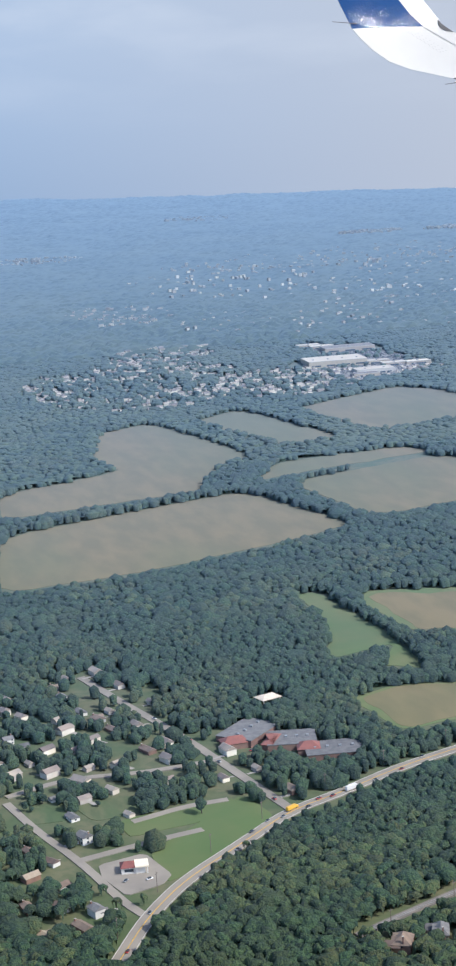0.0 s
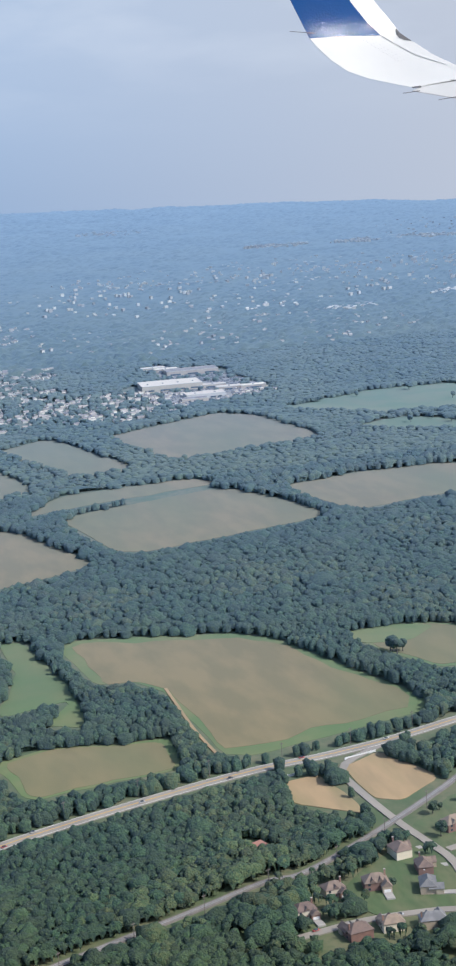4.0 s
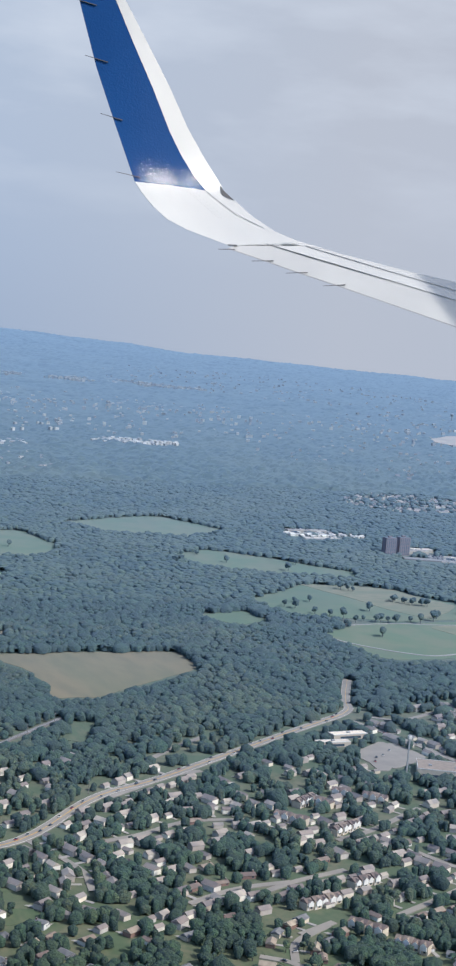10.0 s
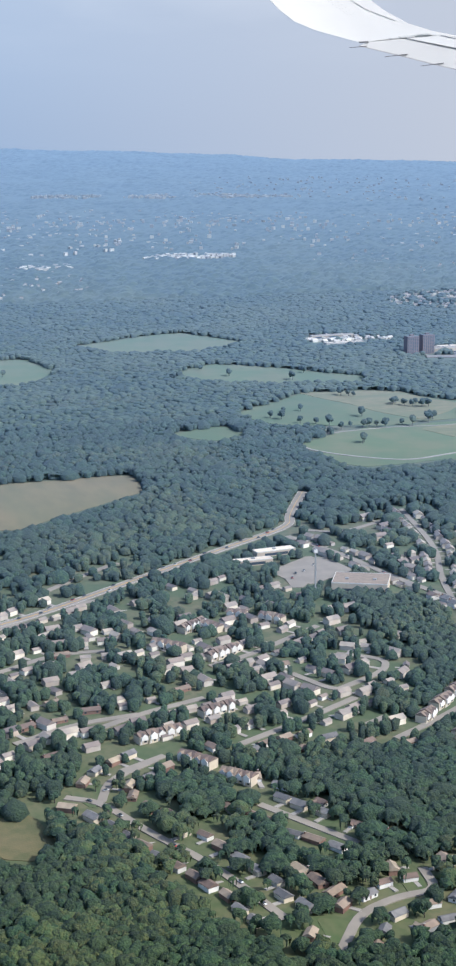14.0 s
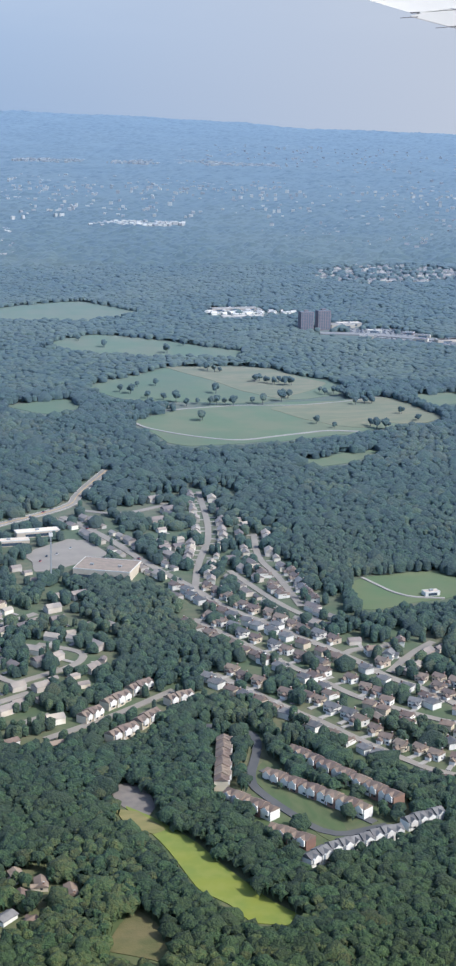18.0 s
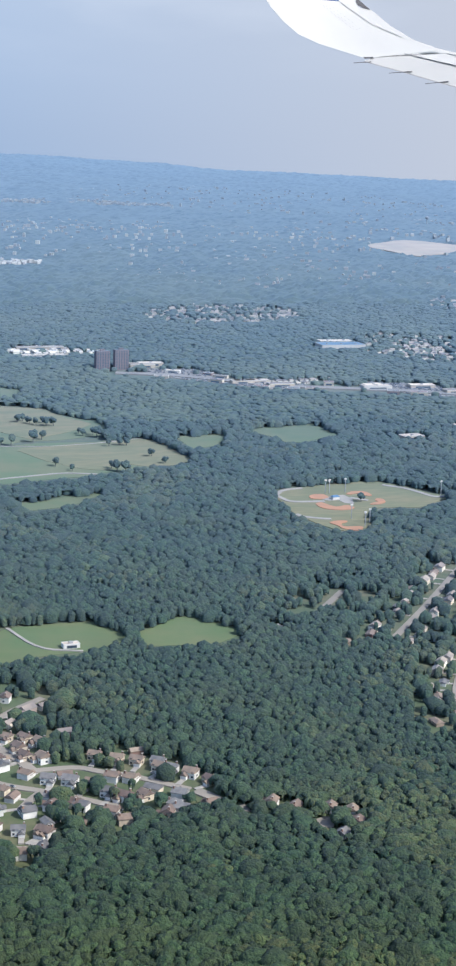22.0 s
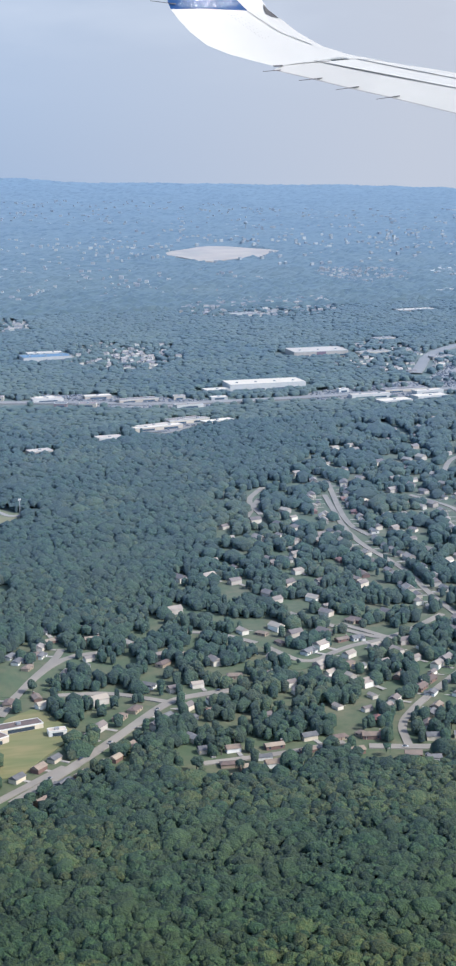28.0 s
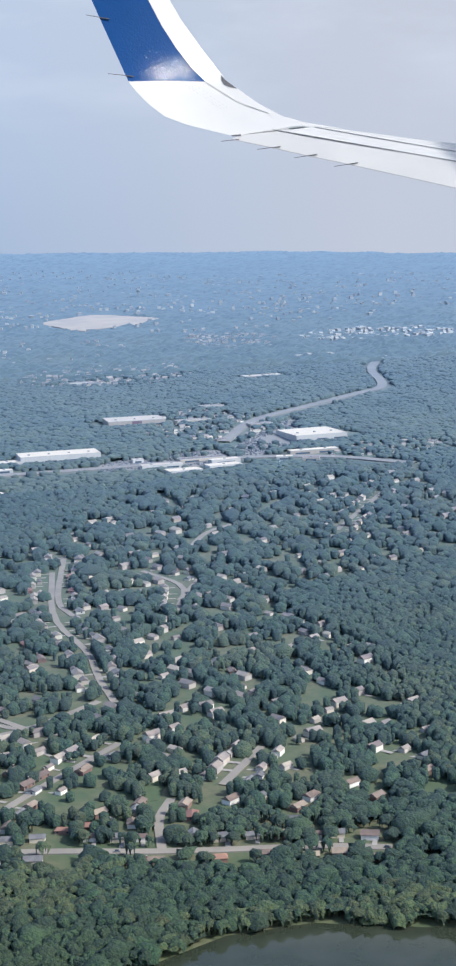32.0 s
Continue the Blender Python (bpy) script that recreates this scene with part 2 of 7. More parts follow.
MEADOWS = [
    [(130.6, 346.8), (138.5, 347.4), (147.4, 352.1), (155, 352.9), (153.5, 349.3), (143.5, 345.4), (135.2, 342.8)],
    [(-136.7, 305.9), (-132.8, 301.7), (-129.1, 276.1), (-128.7, 253.7), (-136.3, 257.4), (-130.7, 266.2), (-143, 265.5), (-136.6, 285.5)],
    [(-10.4, 325.9), (-8.2, 319.9), (-17.7, 305.9), (-20.8, 306.9)],
    [(-12.7, 510.2), (21.7, 526.9), (56.1, 526.6), (61.8, 497.8), (50, 481), (16.7, 482.9)],
    [(74, 544), (116, 565), (135.8, 536.9), (112.5, 521.2), (87.1, 526.3)],
    [(0.3, 471), (18.9, 476.3), (34.6, 457.5), (27.5, 446.6), (3.2, 459.6)],
    [(73.1, 407.9), (89.7, 414.3), (94.2, 404.2), (82.5, 397.6)],
    [(103.4, 389), (122.7, 401.4), (171.1, 404.4), (183.2, 380.9), (155.8, 369.7), (128.4, 363), (107.9, 362.6)],
    [(95.8, 426), (120.9, 447.1), (147.9, 448.5), (167.1, 425.9), (166.2, 410.8), (137.6, 403.2), (106.6, 410.2)],
    [(93.9, 485.5), (113.1, 503.7), (152.9, 470.4), (146.3, 457.4), (103.1, 470.6)],
    [(119.7, 266.1), (136.5, 268.7), (141.7, 258.6), (135.1, 254.2), (116.2, 249.5)],
    [(130.3, 343.5), (155.6, 353.9), (146.8, 344), (134.5, 340.4)],
    [(142.8, 260.7), (153.6, 269), (162.3, 258.6), (155, 253.3), (143.8, 254)],
    [(182.9, 406.9), (197.9, 408.9), (194, 398.5), (184.7, 392)],
    [(204, 413.9), (223.9, 418.3), (227.8, 405), (212.5, 394.8)],
    [(212.6, 369.2), (231.9, 383.1), (218.9, 372.1)],
    [(-191.5, 201.7), (-181.8, 209.1), (-174.7, 215.1), (-171.9, 206.2), (-188.4, 193.8), (-191, 193)],
    [(-193.3, 212.7), (-180.5, 214.1), (-175.8, 214.4), (-181, 208.8), (-192.4, 207.1)],
]
LAWNS = [
    [(191.5, 233.6), (201.7, 230.6), (203, 222.4), (195.3, 217.1), (190.1, 218.8)],
    [(214.3, 248.6), (221.9, 245), (216.5, 234), (209.3, 237.4)],
    [(81.6, 192.5), (86, 198.7), (89.9, 179.2), (90, 175.3), (86.8, 173.8)],
    [(10.7, 313.2), (17.6, 315.4), (10.5, 300.5), (4.7, 303.2)],
    [(-35.2, 245.5), (-31, 250.2), (-26.8, 246.7), (-33.5, 241.6)],
    [(-54, 192.5), (-49.8, 193.9), (-47.5, 186.9), (-50.1, 183.1), (-55.3, 185.2)],
    [(-69, 178.1), (-59.4, 179.5), (-52.9, 177), (-62, 165.7), (-67.9, 166.4)],
    [(-85.1, 208.1), (-78.2, 210.7), (-81.6, 201.6), (-85.9, 201.3)],
    [(-53.9, 193.1), (-48.7, 192.3), (-46.1, 187.2), (-48.5, 181.1), (-52.7, 184.5)],
    [(-42.9, 186.8), (-38.8, 184.2), (-39.1, 179), (-46, 180.1)],
    [(-25, 224.3), (-20.3, 223.6), (-20.7, 219.9), (-26.2, 218.4)],
    [(-33.4, 249.1), (-28.1, 248.9), (-28.6, 244), (-34, 243.4)],
    [(-68.2, 179), (-60.2, 177.5), (-60.4, 166.1), (-67.6, 168.9)],
    [(-71.3, 211), (-67.5, 210.5), (-69.4, 201.2), (-73.8, 202)],
    [(-110.4, 186.6), (-98.4, 195), (-96.3, 182), (-98.9, 174.1), (-109.7, 176.1), (-111.1, 183.6)],
    [(-96.3, 198.5), (-85.7, 206.7), (-85.5, 198.4), (-89, 190.1), (-94.6, 189.2)],
    [(-93.7, 188), (-88.9, 189.1), (-83.7, 188.3), (-83.5, 180.4), (-87.3, 177.4), (-94.1, 181.3), (-96.7, 175.7)],
    [(-97.7, 171.4), (-86.7, 167.9), (-87.1, 162.7), (-100.5, 167.1)],
    [(-67, 182.9), (-58.6, 183.9), (-65.7, 168.8), (-67.9, 171.1)],
    [(41.4, 170), (44.6, 169.8), (43.5, 165.9), (41.4, 165.8)],
    [(28.7, 163.8), (32.5, 162.2), (31.2, 156.9), (28.8, 158.8)],
    [(190.1, 222.1), (193.1, 219.3), (190, 213.7), (186.3, 215.4)],
    [(193.6, 237.5), (195.1, 235.9), (190.4, 227.1), (188.9, 228.6)],
    [(202.7, 223), (205.2, 224), (203.7, 215.5), (200.3, 214.7)],
    [(266.9, 243.7), (273.9, 244.8), (269.7, 239.7), (266.3, 239.2)],
    [(256.3, 239.1), (263.4, 240), (264.4, 236.7), (257.3, 234.4)],
    [(7.4, 204.9), (12.6, 206.1), (14.6, 201.1), (9.6, 198.9)],
    [(-205.6, 223.2), (-199.3, 222.9), (-199.6, 216.4), (-204.9, 216.3)],
    [(-198.1, 220.1), (-188.8, 220.9), (-189.4, 214.4), (-196.6, 214)],
    [(280.1, 230.3), (283.1, 230.8), (280.6, 226.2), (278.8, 226.2)],
    [(288.7, 216.3), (292.8, 217.5), (290, 211.1), (287.8, 211.3)],
]
HAY = [
    [(192.7, 347.4), (198.3, 352.5), (220.5, 357.2), (232.8, 340), (222.9, 332.8), (210.2, 333.5), (205.9, 319.2), (198.2, 316), (192.4, 329.6)],
    [(209.3, 227.2), (215.3, 230.4), (219.2, 219.4), (214, 212.9), (208.7, 206.9), (206.1, 206.6)],
    [(62.8, 187.2), (65.6, 185.6), (68.2, 180.6), (66.3, 179.4), (63.5, 183.6)],
    [(139.9, 397.1), (154.6, 401.2), (163.5, 401), (173.3, 406.3), (176.9, 402.8), (182.5, 381.3), (175.3, 376.2), (168, 376.4), (164.6, 379.5), (157.8, 372.1), (146.6, 382.8)],
    [(123.3, 451), (135.4, 449.5), (144.9, 448.8), (153.9, 445.5), (158.1, 433.4), (164.8, 424.3), (158.2, 416.4), (145.7, 407.1), (138.8, 416.9), (132.5, 433.2)],
]
CLEARINGS = [
    [(-5, 199.6), (1.9, 198.9), (4.1, 191.4), (0.4, 186.5), (-4, 188.2)],
    [(55.5, 155.8), (59.2, 161), (61.4, 163.1), (63.3, 156.5), (63.7, 154.3), (62.1, 152)],
]
POND = [(63.9, 188.3), (67.5, 183.6), (71, 176.8), (72.9, 170.6), (76.3, 161.8), (79.2, 157.4), (77.3, 156.3), (72.8, 157.9), (71.5, 162), (68.7, 165.8), (67.2, 176)]
LAKE = [(269.1, 161.8), (273.7, 164.2), (280.2, 166.7), (287, 169.4), (297.7, 169.2), (305.5, 165.6)]
PIT = [(392.8, 863.7), (430.1, 895.1), (461.6, 857.4), (438.9, 830.6), (403.5, 812.7)]
PARKING = [
    [(-198.4, 200.6), (-191.9, 201.8), (-189.9, 194.4), (-191.6, 192.3), (-196.8, 190.8), (-198.7, 197)],
    [(63.8, 288.8), (76.7, 296.8), (79.7, 286.2), (69, 280), (65.5, 282.8)],
    [(65.6, 291.3), (74.2, 297.5), (77.9, 289.5), (70.5, 283.5), (66.8, 278.9), (64.6, 279.2)],
    [(379.2, 468.1), (416.9, 517.7), (404.4, 471.7), (378.3, 447.4)],
    [(336.5, 457.9), (375.6, 469.2), (373.4, 443.9), (333.7, 446)],
    [(262.2, 471.5), (275.1, 473.8), (281.1, 462.6), (293.3, 462.9), (309.2, 452.1), (306.1, 444.9), (279.6, 448), (264.4, 460.3)],
    [(196.1, 503.6), (211.8, 500.9), (220.8, 478), (239.1, 472.8), (228.8, 466.6), (212.6, 477.4), (193.3, 493.2)],
    [(274.5, 419.7), (291.6, 429.4), (296.9, 426.2), (283, 413.5)],
    [(258.9, 477.9), (281.2, 469.1), (294.8, 455.2), (278, 461.9), (257.7, 469.3)],
    [(-26.4, 631.1), (-7.6, 610.3), (-0.1, 557.4), (-30.9, 535.5), (-43.2, 535.9)],
    [(-59.4, 234.9), (-57, 235.9), (-52.1, 229.2), (-54.3, 226), (-58.4, 231.7)],
]
MAIN_ROAD = [(-201.5, 174.4), (-195.5, 184.3), (-188.8, 192.1), (-178.1, 200.3), (-169.9, 206.9), (-160.4, 210.4), (-149.8, 215.5), (-132.7, 220.6), (-111, 226), (-98.2, 226.8), (-86.4, 228.8), (-71.7, 233.1), (-60.7, 234.9), (-46.3, 238.8), (-31, 242.9), (-26.8, 246.2), (-14.5, 250.3), (2.6, 270.1), (16.2, 276.7), (33.3, 288.6), (61.1, 307.7), (77.4, 318.2), (79.9, 326.6), (89.1, 344.2)]
RAILWAY = [(-173.1, 170.8), (-162.8, 174.9), (-138.4, 183.6), (-128.3, 187.3), (-119.1, 191), (-114.9, 190.1), (-98.9, 200), (-79.9, 213.6), (-61.1, 233.7), (-48.9, 248.8), (-30.8, 270.2), (-23.9, 280.9), (-10.1, 297.2), (-1.8, 305.3), (9.8, 316.2)]
STREETS = {
    'r2': [(-169.5, 208), (-172.3, 220), (-176.3, 237), (-179, 246.6), (-182.3, 257), (-186.9, 273.6)],
    'r3': [(-195.5, 184.3), (-197.5, 189.3), (-200.5, 202.4), (-204.4, 214), (-207.1, 225)],
    'r4': [(-200.5, 202.8), (-189.8, 205), (-182.7, 205.9)],
    'r4b': [(-191.3, 211.9), (-183.2, 214.1), (-176.8, 214.1)],
    'r5': [(-206.8, 227.1), (-197.1, 230.3), (-186.2, 228.2), (-174.7, 228.5)],
    'sub1': [(-86.4, 228.8), (-98.9, 222.1), (-98.2, 209.7), (-97.2, 199.9), (-96, 193.3), (-94.9, 186.7), (-96.4, 178.8), (-100.2, 170.8), (-102.6, 167.5)],
    'sub2': [(-94.4, 190), (-87.7, 191.5), (-83.4, 189.2), (-82.9, 181), (-83.2, 177.7), (-85.6, 180.2), (-87.4, 178.3)],
    'sub3': [(-120.4, 175.1), (-110.7, 176.4), (-97.6, 174.4), (-90.6, 165.4)],
    'sub4': [(-95.4, 185.1), (-87.5, 189.6), (-83.5, 188.7)],
    'e1': [(-61, 218), (-65.6, 212.3), (-69.2, 199.2), (-70.7, 189.7), (-69.7, 178.4), (-67.8, 167.9)],
    'f2': [(-41.4, 222.3), (-48.1, 220.3), (-45.4, 208.8), (-40.2, 192.3), (-37.5, 176.7), (-29.9, 177.1), (-23.2, 173.5)],
    'f3': [(-69.6, 179.6), (-56.8, 178.5), (-46.5, 178.6), (-37.5, 176.7)],
    'f4': [(-14.5, 250.3), (-8.7, 236.9), (-10, 228.7)],
    'f5': [(4.2, 268.3), (21.9, 280.4), (27.9, 281.9)],
    'f6': [(-51.7, 234.3), (-48.3, 221.5)],
    'g1': [(6.9, 203), (11.3, 200.3), (15.4, 189.9), (20.9, 179.6), (25.4, 164.7)],
    'g2': [(11.3, 200.3), (13.7, 206.7), (21.6, 211.5)],
    'g3': [(3.2, 222.1), (12.9, 226.9), (23, 228.1)],
    'g4': [(-1.6, 248.7), (4.8, 250.5), (15.7, 256.8), (26.2, 255.7)],
    'g5': [(38.8, 244.4), (46.6, 247.6), (62.2, 258.1)],
    'g6': [(16.1, 224.4), (23, 228.1), (34.3, 231.7)],
    'g7': [(34.7, 213.4), (45.9, 219.1), (57, 225.5)],
    's1': [(74.4, 311.4), (81, 296.5), (85.6, 279.5), (91, 265.5), (93.5, 255.9), (100.4, 244.7), (102.3, 239.9), (105.2, 235.6), (107.1, 231.6), (109.3, 227.1), (110.5, 222.9), (112.4, 219.8), (115, 216.2), (117.2, 211.4), (118.1, 208.7)],
    's2': [(87.4, 251), (96.4, 231.4), (98.6, 226.5), (101.1, 221.5), (103.8, 215.7), (106.5, 212.6), (109.1, 209.5), (111.4, 207), (114.1, 204.5), (118.4, 202.2), (123.2, 198.9), (127.4, 195.7)],
    's3': [(85.3, 227.8), (92.6, 213.9), (94.5, 210.5), (96.7, 207.2), (99.3, 201.9), (101.3, 198.3), (103.3, 194.8), (105.8, 190.9)],
    's4': [(109.2, 294.5), (106.1, 280.1), (107.2, 269.6), (106.8, 253.9)],
    's5': [(105.2, 324.7), (101, 295.6), (94.3, 278.3), (91, 265.5)],
    's6': [(99.2, 274.1), (103.7, 254.4), (108.7, 244.9)],
    's7': [(111.9, 223.5), (117.8, 230.1), (123.2, 234.5)],
    's8': [(118.1, 208.7), (124.2, 209), (126.9, 206.9), (130.6, 205.1), (134, 202.4), (137.9, 199.2)],
    's9': [(118.4, 202.2), (116.5, 199.8), (115, 197.3)],
    's10': [(105.8, 190.9), (108, 188.8), (110.6, 187), (114.2, 186.3)],
    's11': [(107.1, 231.6), (109.3, 233.6), (113.5, 233.6), (116, 234.7)],
    'th1': [(78.2, 210), (83.5, 208.1), (85.8, 205.3), (85.1, 200.9), (81.2, 191.4), (82.6, 186), (87.1, 174.8), (95.2, 176.5)],
    'th2': [(83.9, 194.5), (89.4, 184.8), (93.9, 177.5)],
    'ap': [(57.1, 209.1), (67.5, 215), (78, 222.7)],
    'ap2': [(54.8, 215.1), (58.9, 217.3)],
    'bl': [(31.4, 194), (35.3, 187.8), (40.2, 180)],
    'bl2': [(29.2, 156.5), (34.1, 163.7), (40, 166.1), (45, 166.2), (45.4, 171.8)],
    'bl3': [(50.6, 237.8), (54.8, 229), (57.9, 230.6), (65.6, 234.9), (67.7, 239.7), (60.7, 244.4)],
    'h1': [(184.8, 250), (196.2, 264.7), (213.5, 288.6)],
    'h2': [(183.5, 215.8), (188.4, 230), (198.1, 244.1)],
    'h6': [(183.1, 212.7), (191.1, 225.5), (200.3, 226.4), (207.6, 226.9), (222, 251), (231.4, 251.8)],
    'h7': [(215.2, 208.1), (202.5, 197.8)],
    'h3': [(177.3, 266.6), (185.6, 277.9)],
    'h4': [(191, 224.5), (199.8, 226)],
    'h5': [(209.5, 228.3), (215, 239.8), (221.9, 250.7), (223.6, 254.8)],
    'j1': [(218.9, 234.6), (227.2, 233.5), (234.4, 227.4)],
    'j2': [(206.5, 198.6), (212.3, 203.8), (223.1, 214.8), (234.4, 227.4), (238.6, 228.8), (245.6, 229.4)],
    'j3': [(256.2, 246.8), (260.1, 236.5), (268.9, 243.1), (278.4, 245.1)],
    'j4': [(233.6, 203.9), (244.3, 204), (254.8, 205.5)],
    'j5': [(305.1, 352.8), (295.9, 315.6), (297.4, 305.2)],
    'j6': [(277.3, 326.3), (284.7, 340.7)],
    'k1': [(257.6, 203.2), (262.9, 201.3), (273.1, 198.7), (286.7, 193.7), (307.1, 188.7), (314.4, 185.5)],
    'k2': [(263, 201.6), (264.8, 209.5), (270.9, 216.7), (289.8, 234.3)],
    'k3': [(299.9, 339.9), (292.8, 304.5), (295.4, 280.7), (293.6, 266.3), (293.5, 252.8)],
    'k4': [(317.3, 301.8), (324.4, 319.2), (318.4, 334.4)],
    'k5': [(272.2, 254.3), (277.5, 245.1)],
    'k6': [(286.2, 194.8), (288.2, 204.8), (291.7, 210.6)],
    'k7': [(299.8, 213), (309.8, 225.6)],
    'k8': [(370.9, 355.3), (397.4, 391.8)],
    'k9': [(245.3, 257.8), (251, 255), (255.3, 248.8)],
    'k10': [(269.7, 255), (272.1, 250.3), (276.7, 244.6), (283.5, 248.7), (291.1, 254.3)],
    'k12': [(333.4, 350.4), (341.5, 364.9), (349.4, 370.1)],
    'k14': [(319.9, 309.1), (327.6, 322.8)],
    'k15': [(280.9, 327.2), (281.6, 340.3), (288.5, 350.3)],
    'g12': [(18.4, 288), (28.3, 296.9), (36.5, 302.9)],
    'g13': [(79.4, 314.8), (86.3, 310.8), (98.2, 317.4)],
    'g15': [(16, 209), (23.1, 212.5)],
}
PARK_PATHS = [[(103.2, 385.9), (104.9, 380.7), (109.9, 375), (114.9, 370.6), (122.1, 366.2), (127.2, 366), (133.9, 368.2), (141.4, 370.3), (148.3, 372.2), (156, 370)], [(104.4, 395.7), (113.1, 398), (124.3, 399.9), (133.2, 401), (144.1, 399.5), (150.3, 399.3), (161, 401.4), (176.1, 406.7)], [(121.8, 266.5), (125.6, 255.6), (132.7, 253.6)]]
HIGHWAYS = [[(184.3, 495.8), (200.8, 491.6), (216, 481.4), (229.2, 472.3), (247.1, 467.3), (268.7, 461.3), (289, 451.8), (334.8, 450.5), (376.3, 453.1), (402.4, 445.3), (420.8, 424.8)], [(380.6, 478.8), (400.9, 515.8), (427.9, 535.6), (455.5, 557.9), (472.5, 569.3), (487.1, 629.9), (555.8, 728.1)]]
SOUTH_TOWN = [(108.3, 233.5), (139.9, 208), (132.8, 189.1), (112.7, 183.5), (106.5, 190.9), (101.4, 213.6)]
WEST_HALLS = [(-32.9, 575.4), (-27.1, 548.9), (-17.1, 604.3), (-15, 560), (-6.6, 558.1), (-24.8, 613.5), (-32.6, 542.8), (-28.5, 618.9), (-18.9, 567.7)]
WEST_TOWN = [(-18.4, 277.7), (10.5, 300.5), (-12.5, 252.5), (-25, 250.9), (-36.1, 245.9), (-42.8, 251.9)]
INFIELDS = [[(199.4, 338.3), (201.2, 339.1), (202.2, 336.5), (203.5, 334.7), (206.1, 336.2), (207.6, 334), (205.9, 332.4), (203.3, 332.2), (200.8, 333.2), (199.5, 335.2)], [(199.8, 344.4), (201.5, 346), (203.8, 345.9), (204.5, 343.2), (202.6, 341.6), (199.9, 342.1)], [(209.1, 345.7), (211.6, 347.7), (214.4, 347.2), (215, 343.6), (213.6, 342.8), (212.1, 345.9), (209.8, 344.8)], [(211.5, 335.9), (213.8, 335.8), (216, 337.4), (216.3, 340), (214.9, 341), (213.9, 339.3), (214.5, 338), (212.3, 337.1)], [(197.5, 322.9), (199.6, 324), (202.3, 323.8), (201.4, 322.3), (200.1, 321.9), (199.7, 319.6), (201.3, 319), (203.7, 319.3), (203.9, 317.8), (201.8, 316.1), (199.2, 317.8), (198.8, 320.5)]]
PLAZA = [(202.2, 341.6), (205.2, 344.1), (208.4, 344.8), (209.2, 341.2), (208.2, 337), (206.3, 337.9), (205.7, 340.5), (203.2, 340.4)]
FIELD_PATHS = [[(192.6, 330.4), (193.4, 328.2), (196.6, 326.4), (199.1, 325.6)], [(192.7, 346.4), (193.3, 343.8), (194.3, 340.3), (202.2, 339.9)], [(192.7, 346.4), (195.5, 350.8), (200.6, 351.9)], [(220.5, 352.5), (224.6, 349.5), (227, 344.8), (228.9, 340.2), (233.4, 341.8), (236.3, 343.5)], [(209, 342.2), (212.5, 339.4)]]
PADS = [[(150.9, 187.2), (153.3, 188.2), (154.2, 187.2), (153.3, 184.8), (151.1, 185.7)], [(142.3, 192.9), (143.7, 193.6), (145, 192.5), (144.4, 191.4), (142.2, 191.4)], [(137.8, 198.2), (139.3, 199.2), (141.5, 196.1), (141, 194.9), (139.6, 195.7)]]
HUT = (205.2, 341.5)
MASTS = [(204.6, 346.8), (205.5, 346.7), (209.6, 347.5), (204.6, 319.3), (203.6, 325.4), (231.3, 342.8), (206.4, 321.5)]
PARK_ROW = [(105.7, 420), (108.3, 418.1), (111.6, 426.2), (111.6, 411.8), (110.5, 403.8), (116.8, 426.8), (115.3, 409.7), (118, 406.5), (119.8, 402.1), (123.2, 404.2), (126, 402.3), (127.9, 402.5), (130.8, 415.5), (130, 402.1), (132, 401.2), (137.6, 402.9), (139.8, 401.2), (148.3, 407.1), (145.7, 404.2), (147.5, 378.9), (150.8, 374.1), (160.4, 375.3), (161.2, 372.7), (162.9, 371.1), (174.3, 379), (172.5, 386.3), (120.3, 386.4), (119.5, 385.3), (164, 398.1), (166.8, 399), (168.6, 398.7), (146.4, 429.2), (147.7, 425.8), (149.3, 424), (151.8, 422.9), (153.7, 422.6), (144.8, 427.9), (151.3, 426.7), (159.4, 410.3), (162.2, 411.2), (164.2, 408.8), (158.8, 413.3), (164.5, 405), (162.7, 408.2), (135.1, 443.9), (136.8, 442), (138.1, 441.7)]


LUMPS = {}


def lumps(x, y, size, seed):
    """Smooth random heights between -1 and 1 with lumps of about that size."""
    if seed not in LUMPS:
        LUMPS[seed] = np.random.default_rng(seed).uniform(-1, 1, (256, 256))
    grid = LUMPS[seed]
    u, v = np.asarray(x, float) / size, np.asarray(y, float) / size
    i, j = np.floor(u).astype(int), np.floor(v).astype(int)
    a, b = u - i, v - j
    a, b = a * a * (3 - 2 * a), b * b * (3 - 2 * b)
    i0, i1, j0, j1 = i % 256, (i + 1) % 256, j % 256, (j + 1) % 256
    return (grid[i0, j0] * (1 - a) + grid[i1, j0] * a) * (1 - b) + (grid[i0, j1] * (1 - a) + grid[i1, j1] * a) * b


